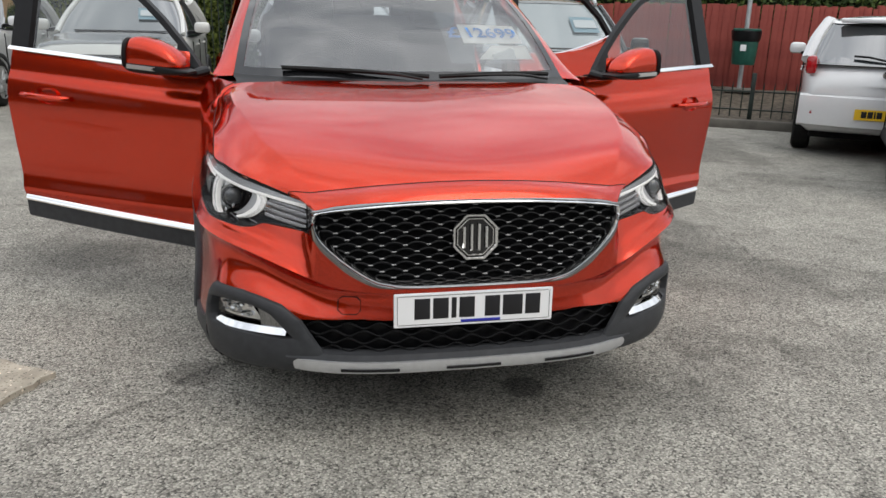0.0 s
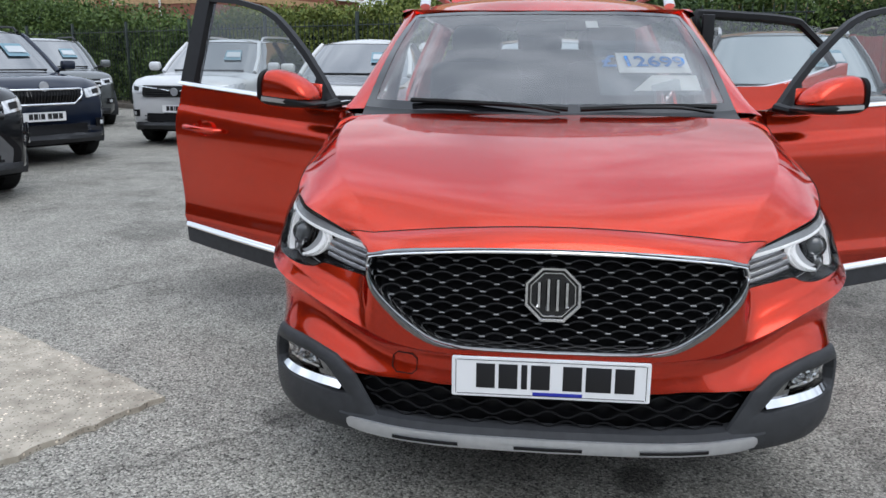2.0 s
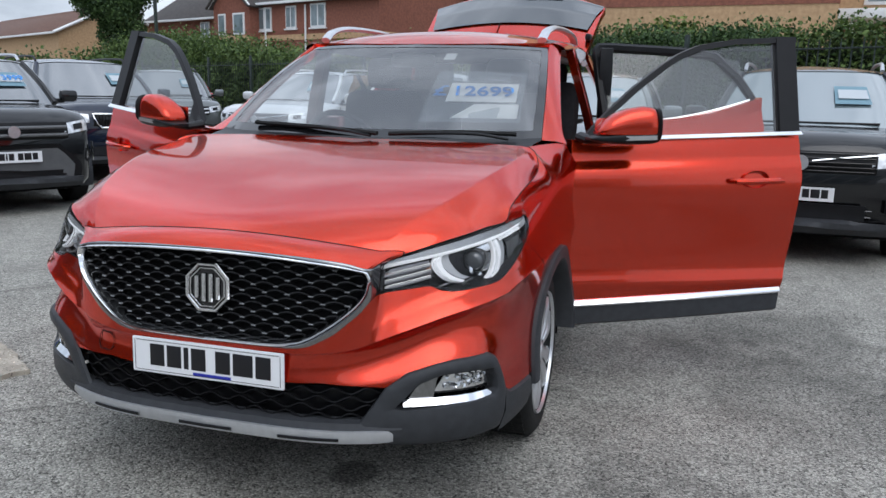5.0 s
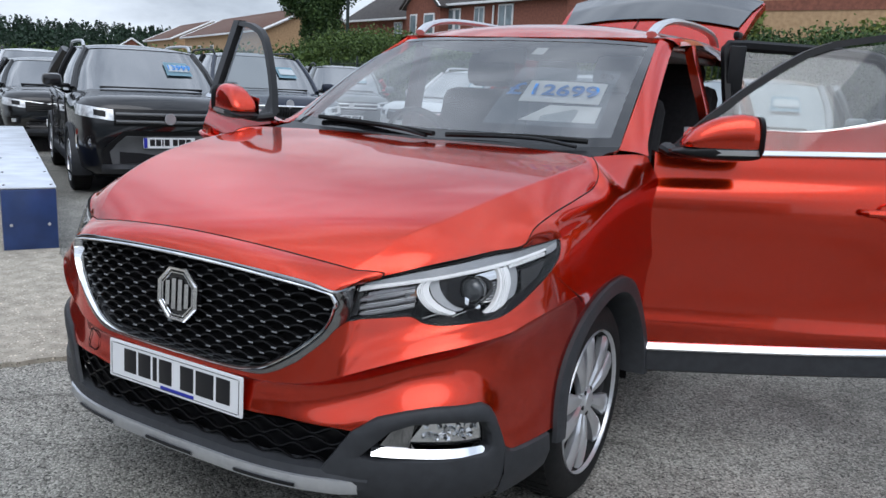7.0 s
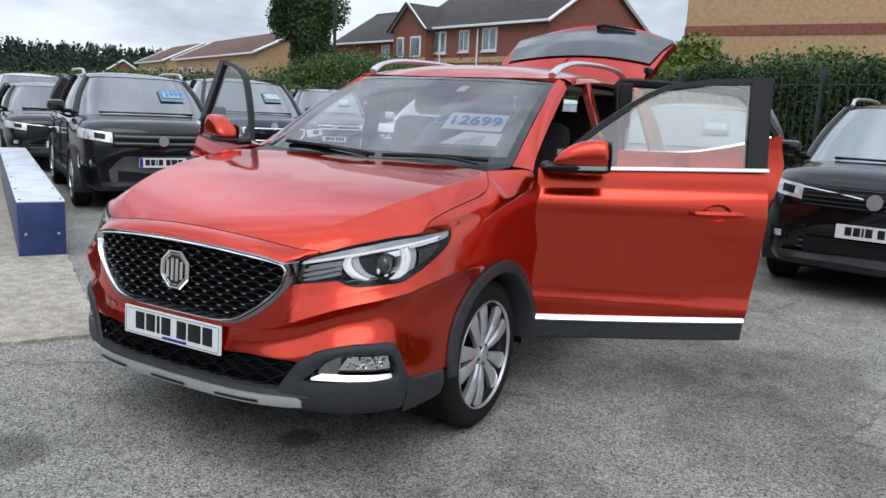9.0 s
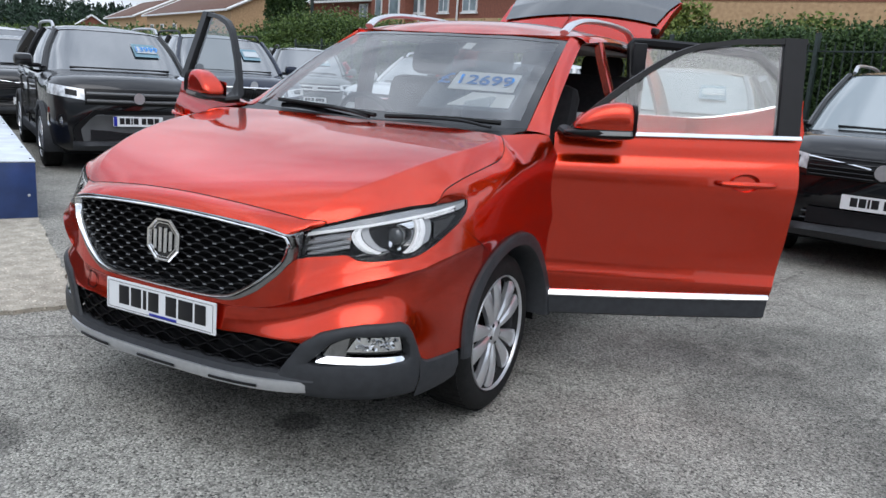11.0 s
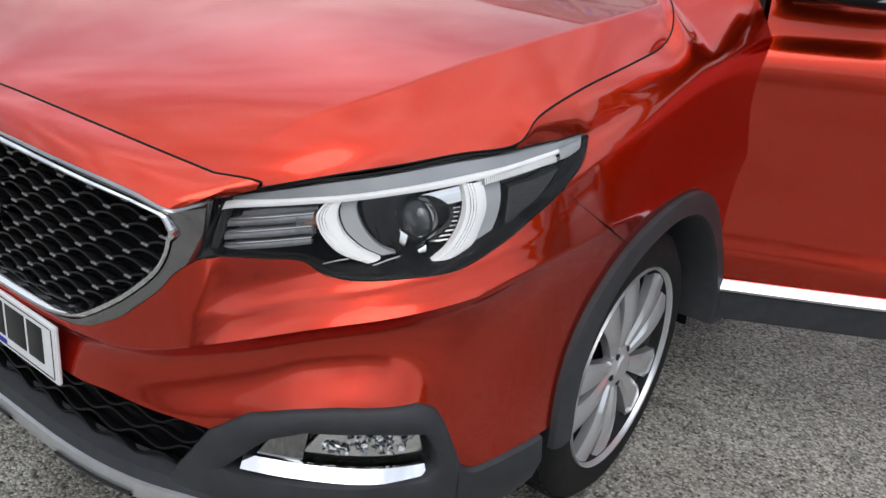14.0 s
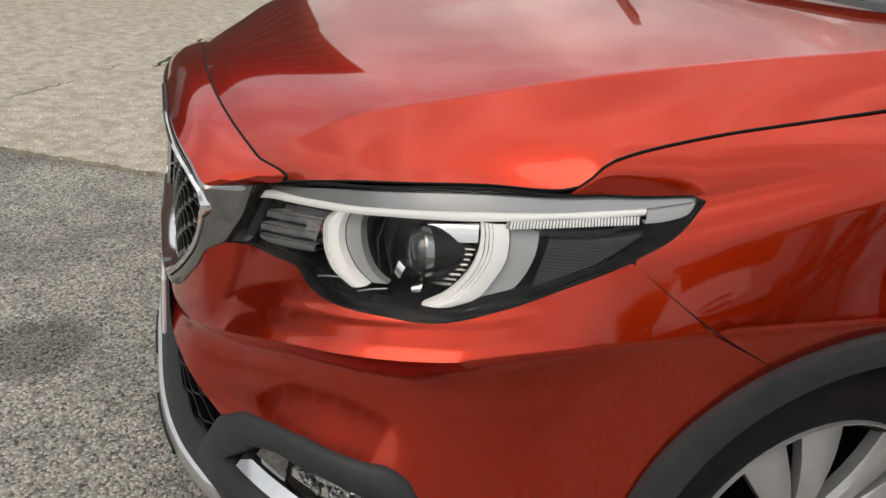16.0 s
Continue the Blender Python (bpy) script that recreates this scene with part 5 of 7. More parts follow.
def rear_door(m):
    low = 0.42
    rear = lambda z: float(np.interp(z, [0.4, 0.55, 0.75, 0.95, 1.1, 1.25], [0.60, 0.64, 0.76, 0.88, 0.93, 0.90]))
    belt = lambda l: 1.160 + 0.25 * max(0.0, l - 0.35) ** 1.4
    rows = []
    for v in np.linspace(0, 1, 16):
        row = []
        for l in np.linspace(0, 1, 24):
            z = low + (belt(l) - low) * v
            row.append((door_x(l, min(z, 1.15)), l * rear(z), z))
        rows.append(row)
    d = part("rear_door", grid(rows, thick=0.06), ORANGE, CAR, "open orange rear door with its window shut", m=m)
    part("belt_chrome", tube([(door_x(l, min(1.15, belt(l))) + 0.006, l * 0.92, belt(l) + 0.004) for l in np.linspace(0.0, 0.93, 20)], 0.008, sides=6), CHROME, d, "chrome window strip")
    top = lambda l: 1.56 - 0.03 * l - 0.10 * max(0, l - 0.55) ** 1.5
    pts = [(tumble(1.16), 0.02, 1.16), (tumble(1.36), 0.0, 1.36), (tumble(1.55), -0.01, 1.555)] + [(tumble(top(l)), l * 0.86, top(l)) for l in np.linspace(0.1, 0.8, 8)] + [(tumble(1.4), 0.82, 1.40), (tumble(1.3), 0.90, 1.28)]
    part("window_frame", tube(even(pts, 40), 0.026, sides=6, flat=0.8, up=(1, 0, 0)), SATIN, d, "satin black window frame")
    part("pillar_trim", box((tumble(1.35), 0.03, 1.35), (0.02, 0.075, 0.40), 0.006), SATIN, d)
    pane = part("window_pane", grid([[(tumble(belt(l) + (top(l) - belt(l)) * v) - 0.01, l * 0.88, belt(l) + (top(l) - belt(l)) * v) for l in np.linspace(0.05, 0.96, 14)] for v in np.linspace(0, 0.97, 6)]), SIDE_GLASS, d)
    pane.visible_shadow = False
    part("door_handle", tube([(door_x(0.5, 0.98) + o, l, 0.985) for l, o in ((0.62, 0.0), (0.64, 0.03), (0.78, 0.03), (0.80, 0.0))], 0.015, sides=8), ORANGE, d)
    part("chrome_strip", tube([(0.012, l, 0.46) for l in (0.0, 0.3, 0.58)], 0.012, sides=6), CHROME, d)
    part("door_cladding", box((-0.01, 0.30, 0.40), (0.03, 0.58, 0.09), 0.01), CLADDING, d)
    return d


rear_door(Matrix.Translation((0.90, 2.46, 0)) @ Matrix.Rotation(radians(-66), 4, "Z"))

# ---- tailgate, open ----
REAR_GLASS = material("dark_rear_glass", (0.03, 0.034, 0.036), rough=0.04, spec=0.8, coat=0.6, ior=1.5)
def tg(u, v, out=0.0):
    """A point of the raised tailgate: u across, v from hinge to lip."""
    y = float(np.interp(v, [0, 0.12, 0.55, 0.75, 1.0], [3.80, 3.90, 4.32, 4.48, 4.57]))
    z = float(np.interp(v, [0, 0.12, 0.55, 0.75, 1.0], [1.585, 1.67, 1.95, 2.04, 2.105]))
    half = float(np.interp(v, [0, 0.12, 0.55, 0.8, 1.0], [0.60, 0.63, 0.66, 0.68, 0.60]))
    c = u * u
    return (u * half, y - 0.07 * c - 0.55 * out, z - (0.05 + 0.07 * v) * c + 0.83 * out)


U, V = np.linspace(-1, 1, 25), np.linspace(0, 1, 21)
bm = bmesh.new()
for o in (0.0, -0.05):
    add_grid(bm, [[tg(u, v, o) for u in U] for v in V])
for v in (0.0, 1.0):
    add_grid(bm, [[tg(u, v, o) for u in U] for o in (0.0, -0.05)])
for u in (-1.0, 1.0):
    add_grid(bm, [[tg(u, v, o) for v in V] for o in (0.0, -0.05)])
gate = part("tailgate", bm, ORANGE, CAR, "raised orange tailgate with a dark rear window", angle=45)
part("rear_window", grid([[tg(u * float(np.interp(v, [0.2, 0.75], [0.90, 0.99])), v, 0.012) for u in U] for v in np.linspace(0.34, 0.84, 24)]), REAR_GLASS, gate, "dark rear window")
part("window_seam", tube([tg(-0.12, v, 0.008) for v in np.linspace(0.0, 0.74, 10)], 0.003, sides=5), GAP, gate)
part("rear_wiper", tube([tg(0.0, 0.84, 0.025), tg(0.1, 0.85, 0.035), tg(0.5, 0.80, 0.025)], [0.02, 0.018, 0.008], sides=8), SATIN, gate, "black rear wiper")
part("spoiler_side", box((0.62, 4.02, 1.70), (0.04, 0.28, 0.05), 0.015), SATIN, gate)

# ---- cabin ----
CLOTH = material("black_seat_cloth", (0.018, 0.018, 0.02), rough=0.9, bump=0.2, bump_scale=400, var=0.2, scale=40)
part("cabin_floor", box((0, 2.5, 0.38), (1.5, 2.5, 0.04)), DARK, CAR)
part("dashboard", grid([[(x, 1.24 + o + 0.03 * (x / 0.7) ** 2, z) for x in np.linspace(-0.70, 0.70, 17)] for o, z in ((0.0, 1.07), (0.10, 1.095), (0.28, 1.10), (0.42, 1.08), (0.46, 1.02), (0.42, 0.8), (0.40, 0.5))], thick=0.01), SATIN, CAR, "black dashboard")
swm = Matrix.Translation((-0.36, 1.80, 1.02)) @ Matrix.Rotation(radians(-64), 4, "X")
part("steering_wheel", tube([swm @ Vector((0.185 * math.cos(a), 0.185 * math.sin(a), 0)) for a in np.linspace(0, 2 * math.pi, 32, endpoint=False)], 0.016, sides=8, closed=True), SATIN, CAR, "black steering wheel")
part("steering_hub", box((0, 0, 0.0), (0.24, 0.10, 0.05), 0.02, m=swm), SATIN, CAR)


def seat(x, y, w=0.50):
    s = part("seat", box((x, y, 0.62), (w, 0.52, 0.18), 0.06), CLOTH, CAR, "black cloth seat")
    part("seat_back", box((0, 0, 0), (w, 0.16, 0.66), 0.07, m=Matrix.Translation((x, y + 0.36, 0.98)) @ Matrix.Rotation(radians(-16), 4, "X")), CLOTH, s)
    part("headrest", box((0, 0, 0), (0.27, 0.11, 0.18), 0.05, m=Matrix.Translation((x, y + 0.48, 1.40)) @ Matrix.Rotation(radians(-12), 4, "X")), CLOTH, s)


seat(-0.36, 2.0), seat(0.36, 2.0)
bench = part("rear_bench", box((0, 2.98, 0.62), (1.28, 0.52, 0.2), 0.06), CLOTH, CAR, "black cloth rear bench")
part("seat_back", box((0, 0, 0), (1.28, 0.16, 0.74), 0.07, m=Matrix.Translation((0, 3.36, 1.02)) @ Matrix.Rotation(radians(-18), 4, "X")), CLOTH, bench)
for x in (-0.40, 0.0, 0.40):
    part("headrest", box((0, 0, 0), (0.29, 0.11, 0.17), 0.05, m=Matrix.Translation((x, 3.48, 1.42)) @ Matrix.Rotation(radians(-12), 4, "X")), CLOTH, bench)
part("parcel_shelf", box((0, 3.78, 1.10), (1.2, 0.55, 0.03), 0.01), DARK, CAR)
part("mirror_inside", box((-0.02, 1.92, 1.45), (0.24, 0.04, 0.07), 0.02), SATIN, CAR, "interior mirror")
part("roof_lining", box((0, 2.85, 1.51), (1.15, 1.5, 0.03), 0.01), material("grey_lining", (0.3, 0.3, 0.29), rough=0.9, var=0.05), CAR)
# price sheet behind the windscreen
CARD = material("price_card", (0.86, 0.88, 0.9), rough=0.4)
PALE = material("clear_sheet", (0.25, 0.3, 0.34), rough=0.3, alpha=0.35)
PBLUE = material("price_blue", (0.04, 0.26, 0.68), rough=0.4)
def sheet_on_glass(name, u0, u1, v0, v1, mat, out, parent, label=""):
    return part(name, grid([[ws(u, v, out) for u in np.linspace(u0, u1, 5)] for v in np.linspace(v0, v1, 4)]), mat, parent, label)


holder = sheet_on_glass("price_sheet", 0.28, 0.86, 0.16, 0.66, PALE, -0.012, CAR, "price sheet held in a clear pocket")
sheet_on_glass("price_card", 0.40, 0.82, 0.335, 0.52, CARD, -0.009, holder, "white price card")
part("card_corner", grid([[ws(0.46, 0.19, -0.009), ws(0.84, 0.19, -0.009)], [ws(0.58, 0.315, -0.009), ws(0.84, 0.315, -0.009)]]), CARD, holder)
sheet_on_glass("permit_note", 0.26, 0.34, 0.80, 0.89, CARD, -0.008, CAR, "small white note")


def words(text, size, mat, m, parent, name="price_figures"):
    cu = bpy.data.curves.new(name, "FONT")
    cu.body, cu.size, cu.extrude, cu.align_x, cu.align_y = text, size, 0.0006, "CENTER", "CENTER"
    cu.offset = size * 0.016
    tmp = bpy.data.objects.new(name, cu)
    me = bpy.data.meshes.new_from_object(tmp)
    bpy.data.objects.remove(tmp)
    me.materials.append(mat)
    ob = new(name, me)
    ob.parent, ob.matrix_local = parent, m
    return ob


def on_glass(u, v, out=-0.004):
    p, a, b = Vector(ws(u, v, out)), Vector(ws(u + 0.02, v, out)), Vector(ws(u, v + 0.02, out))
    x = (a - p).normalized()
    y = (b - p)
    y = (y - x * y.dot(x)).normalized()
    return Matrix.Translation(p) @ Matrix((x, y, x.cross(y))).transposed().to_4x4()


words("12699", 0.112, PBLUE, on_glass(0.61, 0.425), holder)
words("\u00a3", 0.125, PBLUE, on_glass(0.35, 0.425), holder)
words("85", 0.06, INK, on_glass(0.80, 0.575), holder)
# ---- other parked cars ----
LAMP_CLEAR = material("clear_lamp", (0.62, 0.64, 0.66), rough=0.22, metal=0.25, coat=1.0, var=0.35, scale=18)
TAIL_RED = material("red_tail_lamp", (0.4, 0.01, 0.015), rough=0.15, coat=1.0)
PLATE_Y = material("plate_yellow", (0.8, 0.5, 0.02), rough=0.3, coat=0.3)
PAPER = material("paper_sheet", (0.5, 0.54, 0.56), rough=0.6)
PAPER_BLUE = material("blue_paper", (0.17, 0.29, 0.35), rough=0.6)
CABIN = material("smoked_car_glass", (0.03, 0.036, 0.04), rough=0.04, coat=1.0, spec=1.0, ior=2.0)
CABIN_PALE = material("pale_car_glass", (0.16, 0.2, 0.21), rough=0.05, coat=1.0, spec=1.0, ior=1.9)


def loft_car(name, m, label, color, L=4.2, W=1.78, H=1.6, hood=1.0, nose=0.95, base_ws=1.05, top_ws=1.75, rails=None, low=CLADDING, grille="slats", badge=True,
             rear=False, plate=True, glass=CABIN, trim=None, eu=False, mask=None, sheet_paper=True, flake=0.4, light_roof=None, arch=True, rim=0.225, mirror=None, group="cars for sale", price="", dark_hood=False):
    """A parked car: nose at the origin of m towards local -y, wheels on the ground."""
    car = thing(name, m, label, "car", group)
    P = paint(name + "_paint", color, flake=flake)
    if max(color) < 0.05:
        P.node_tree.nodes["Principled BSDF"].inputs["Specular IOR Level"].default_value = 0.12
    hw = W / 2
    belt = hood + 0.03
    end = L
    # body: stations along the length of half width, top height
    ys = [0.0, 0.06, 0.16, 0.34, 0.6, 0.9, base_ws, base_ws + 0.3, L * 0.5, L * 0.68, L - 0.7, L - 0.3, L - 0.08, L]
    ws_ = [hw * k for k in (0.80, 0.88, 0.93, 0.965, 0.985, 0.995, 1.0, 1.0, 1.0, 1.0, 0.99, 0.96, 0.9, 0.84)]
    zt = [nose - 0.22, nose - 0.08, nose - 0.01, nose + 0.02, hood - 0.03, hood, hood + 0.02, belt, belt, belt + 0.02, belt + 0.03, belt + 0.02, belt - 0.1, belt - 0.25]
    bot = [0.32, 0.26, 0.24, 0.24, 0.25, 0.25, 0.25, 0.25, 0.25, 0.25, 0.25, 0.26, 0.3, 0.36]
    rows = []
    for y, w, t, b in zip(ys, ws_, zt, bot):
        pts = [(0.0, b), (w * 0.86, b), (w * 0.96, b + 0.06), (w * 0.985, b + 0.2), (w, b + 0.32), (w * 0.985, (b + t) / 2 + 0.06), (w * 0.995, t - 0.15), (w * 0.97, t - 0.07), (w * 0.90, t - 0.02), (w * 0.7, t + 0.012), (w * 0.35, t + 0.022), (0.0, t + 0.025)]
        yy = lambda x: y + (0.20 * (x / hw) ** 2.4 if y < 0.4 else 0.20 * (x / hw) ** 2.4 * max(0, 1 - (y - 0.4) / 0.5)) - (0.12 * (x / hw) ** 2.4 * max(0, (y - (L - 0.5)) / 0.5))
        rows.append([(x, yy(x), z) for x, z in pts])
    sm = []
    for col in zip(*rows):
        sm.append(spline(col, 46))
    rows = [list(map(tuple, r)) for r in zip(*sm)]
    bm = grid(rows, mirror=True)
    for a in (rows[0], rows[-1]):
        f = [tuple(p) for p in a]
        vs = [bm.verts.new(p) for p in f] + [bm.verts.new((-p[0], p[1], p[2])) for p in f[-2:0:-1]]
        bm.faces.new(vs)
    bmesh.ops.remove_doubles(bm, verts=bm.verts, dist=0.0005)
    shape = bvhtree.BVHTree.FromBMesh(bm)
    body = part("body", bm, P, car, angle=45)

    if dark_hood:
        # dark glossy sheet laid just above the bonnet
        top = [[(p[0], p[1], p[2] + 0.005) for p in r[8:]] for r in rows if 0.08 < r[-1][1] < base_ws]
        part("hood_skin", grid(top, mirror=True), paint(name + "_hood_sheet", (0.02, 0.022, 0.026), flake=0.3), car, "dark glossy sheet over the bonnet", angle=50)

    def nose_y(x, z):
        """The front skin at a height."""
        hit = shape.ray_cast(Vector((x, -2.0, z)), Vector((0, 1, 0)))[0]
        if hit is not None and hit.y < base_ws:
            return hit.y
        c = []
        for r in rows[:14]:
            xs, yv, zv = [p[0] for p in r[5:]], [p[1] for p in r[5:]], [p[2] for p in r[5:]]
            c.append((np.interp(-abs(x), [-q for q in xs], zv), np.interp(-abs(x), [-q for q in xs], yv)))
        for zz, yy_ in c:
            if zz >= z:
                return yy_
        return c[-1][1]

    # cabin
    ring_b = [(0, base_ws), (hw * 0.55, base_ws + 0.03), (hw * 0.86, base_ws + 0.16), (hw * 0.955, base_ws + 0.55), (hw * 0.96, L * 0.6), (hw * 0.92, L - 0.55), (hw * 0.78, L - 0.16), (0, L - 0.08)]
    ring_t = [(0, top_ws), (hw * 0.50, top_ws + 0.02), (hw * 0.68, top_ws + 0.09), (hw * 0.73, top_ws + 0.4), (hw * 0.74, L * 0.62), (hw * 0.70, L - 0.75), (hw * 0.62, L - 0.55), (0, L - 0.48)]
    zb = [belt + 0.005] * 8
    zr = [H - 0.06, H - 0.065, H - 0.085, H - 0.06, H - 0.05, H - 0.07, H - 0.09, H - 0.07]
    B = even(spline([(x, y, z) for (x, y), z in zip(ring_b, zb)], 80), 48)
    T = even(spline([(x, y, z) for (x, y), z in zip(ring_t, zr)], 80), 48)
    rows_c = [[tuple(B[i] + (T[i] - B[i]) * v + np.array((0.025 * math.sin(math.pi * v), 0, 0)) * (i not in (0, 48))) for i in range(49)] for v in np.linspace(-0.06, 1, 8)]
    part("window_glass", grid(rows_c, mirror=True), glass, car, "dark reflecting window glass", angle=50)
    roof_rows = [[tuple(np.array((p[0] * k, p[1] + (L * 0.58 - p[1]) * (1 - k) * 0.6, p[2] + 0.06 * (1 - k * k) + 0.004))) for p in T] for k in (1.015, 0.9, 0.6, 0.3, 0.0)]
    part("roof", grid(roof_rows, mirror=True), light_roof or P, car, angle=50)

    def pillar(i, j, r, mat, k=0):
        for sgn in (1, -1):
            a, b = B[i], T[j]
            part("pillar", tube([(sgn * (p[0] + 0.012), p[1], p[2]) for p in spline([a, (a + b) / 2 + np.array((0.026, 0, 0)), b], 8)], r, sides=8, flat=1.0), mat, car)

    ia = int(np.argmin([abs(p[0] - hw * 0.86) + abs(p[1] - base_ws - 0.16) for p in B]))
    ja = int(np.argmin([abs(p[0] - hw * 0.68) + abs(p[1] - top_ws - 0.09) for p in T]))
    pillar(ia, ja, 0.035, P)
    im = int(np.argmin([abs(p[1] - L * 0.52) + (p[0] < hw * 0.6) for p in B]))
    jm = int(np.argmin([abs(p[1] - L * 0.52) + (p[0] < hw * 0.5) for p in T]))
    pillar(im, jm, 0.035, SATIN)
    ir = int(np.argmin([abs(p[1] - (L - 0.5)) + (p[0] < hw * 0.6) for p in B]))
    jr = int(np.argmin([abs(p[1] - (L - 0.75)) + (p[0] < hw * 0.5) for p in T]))
    pillar(ir, jr, 0.09, P)
    if rails:
        for sgn in (1, -1):
            part("roof_rail", tube(spline([(sgn * hw * 0.68, top_ws + 0.2, H - 0.05), (sgn * hw * 0.68, top_ws + 0.4, H + 0.02), (sgn * hw * 0.68, L - 1.1, H + 0.025), (sgn * hw * 0.66, L - 0.8, H - 0.06)], 16), 0.018, sides=6), rails, car)
    # wheels and arches
    for y in (0.85, L - 0.82):
        for sgn, F in ((1, FACE_L), (-1, FACE_R)):
            if arch:
                bm = bmesh.new()
                add_lathe(bm, [(0.40, -0.2), (0.40, 0.0), (0.395, 0.012), (0.36, 0.012), (0.345, -0.01), (0.345, -0.14), (0.02, -0.14)], Matrix.Translation((sgn * (hw + 0.002), y, 0.335)) @ F, 32)
                for v in [v for v in bm.verts if v.co.z < 0.2]:
                    v.co.z = 0.2
                part("arch_trim", bm, low, car)
            wheel(car, Matrix.Translation((sgn * (hw - 0.095), y, 0.33)) @ F, R=0.33, rim=rim, width=0.2, label="", spokes=5 if rim < 0.2 else 10)
    part("underbody", box((0, L / 2, 0.24), (W * 0.8, L * 0.86, 0.08), 0.02), DARK, car)
    # sides: cladding, door lines, handles, mirrors
    for sgn in (1, -1):
        part("side_cladding", box((sgn * (hw - 0.03), L * 0.5, 0.33), (0.07, L * 0.42, 0.12), 0.02), low, car)
        for y in (base_ws + 0.12, L * 0.5, L * 0.71):
            part("door_line", box((sgn * (hw * 0.997), y, 0.68), (0.012, 0.008, 0.62)), GAP, car)
        for y in (L * 0.5 - 0.2, L * 0.71 - 0.2):
            part("door_handle", box((sgn * (hw + 0.005), y, belt - 0.13), (0.035, 0.18, 0.03), 0.012), P, car)
        mm = part("mirror", box((sgn * (hw + 0.10), base_ws + 0.32, belt + 0.09), (0.20, 0.11, 0.14), 0.045), mirror or P, car)
        part("mirror_stalk", box((sgn * (hw - 0.01), base_ws + 0.34, belt + 0.03), (0.14, 0.07, 0.05), 0.02), SATIN, mm)

    def face(name, x0, x1, z0, z1, mat, out=0.008, taper=0.0, parent=car, lab="", nn=12, mm_=4, rise=0.0, both_sides=False):
        bm = bmesh.new()
        for sgn in ((1, -1) if both_sides else (1,)):
            rws = []
            for v in np.linspace(0, 1, mm_ + 1):
                r = []
                for u in np.linspace(0, 1, nn + 1):
                    x = x0 + (x1 - x0) * u - taper * (1 - v) * (u if x1 > 0 else 1 - u) * (1 if True else 0)
                    z = z0 + (z1 - z0) * v + rise * u
                    y = nose_y(x, z) - out - 0.014
                    r.append((sgn * x, y, z))
                rws.append(r)
            if both_sides:
                b2 = bmesh.new()
                add_grid(b2, rws)
                bmesh.ops.recalc_face_normals(b2, faces=b2.faces)
                bmesh.ops.solidify(b2, geom=b2.faces[:], thickness=0.02)
                part(name, b2, mat, parent, lab)
            else:
                add_grid(bm, rws)
        if both_sides:
            bm.free()
            return None
        bmesh.ops.recalc_face_normals(bm, faces=bm.faces)
        bmesh.ops.solidify(bm, geom=bm.faces[:], thickness=0.02)
        return part(name, bm, mat, parent, lab)

    if not rear:
        gw = hw * (0.50 if grille == "framed" else 0.60)
        g = face("grille", -gw, gw, nose - 0.27, nose - 0.10, SATIN, 0.006)
        if grille == "framed":
            loop = [(-gw * 1.02, nose - 0.11), (gw * 1.02, nose - 0.11), (gw * 0.96, nose - 0.21), (gw * 0.80, nose - 0.29), (-gw * 0.80, nose - 0.29), (-gw * 0.96, nose - 0.21)]
            pts = even(loop + [loop[0]], 60)[:-1]
            part("chrome_frame", tube([(x, nose_y(x, z) - 0.036, z) for x, z in pts], 0.013, sides=6, closed=True), CHROME, g, "chrome grille frame")
            for k in range(22):
                x = -gw * 0.86 + gw * 1.72 * k / 21
                part("grille_slat", tube([(x, nose_y(x, z) - 0.030, z) for z in (nose - 0.27, nose - 0.19, nose - 0.13)], 0.006, sides=5), GLOSS, g)
        else:
            for k in range(2 if grille == "slats" else 5):
                z = nose - (0.225 if grille == "slats" else 0.25) + k * (0.075 if grille == "slats" else 0.034)
                part("grille_slat", tube([(x, nose_y(x, z) - 0.034, z) for x in np.linspace(-hw * 0.58, hw * 0.58, 15)], 0.022 if grille == "slats" else 0.005, sides=8, flat=0.8), trim or (SILVER if grille == "slats" else GLOSS), g)
            if grille == "fine":
                for sgn in (1, -1):
                    part("chrome_line", tube([(x * sgn, nose_y(x, z) - 0.036, z) for x, z in ((0.08, nose - 0.175), (0.14, nose - 0.165), (hw * 0.6, nose - 0.12))], 0.008, sides=6), CHROME, g, "chrome wing")
        if badge:
            bz = nose - (0.075 if grille == "framed" else 0.19)
            part("badge", prism([(0.056 * math.cos(a), 0.060 * math.sin(a)) for a in np.linspace(0, 2 * math.pi, 16, endpoint=False)], -0.012, 0.004, bevel=0.003), SILVER, g, "silver round badge", m=pose(0, nose_y(0, bz) - 0.045, bz))
        face("headlight", hw * 0.56, hw * 0.955, nose - 0.225, nose - 0.115, LAMP_CLEAR, 0.0, rise=0.045, both_sides=True, lab="clear headlight", nn=20)
        face("lamp_well", hw * 0.68, hw * 0.80, nose - 0.185, nose - 0.125, SATIN, 0.003, rise=0.015, both_sides=True)
        lb = face("lower_grille", -hw * 0.55, hw * 0.55, 0.37, 0.49, SATIN, 0.018)
        for k in range(2):
            z = 0.40 + 0.05 * k
            part("grille_slat", tube([(x, nose_y(x, z) - 0.028, z) for x in np.linspace(-hw * 0.6, hw * 0.6, 15)], 0.008, sides=6), GLOSS, lb)
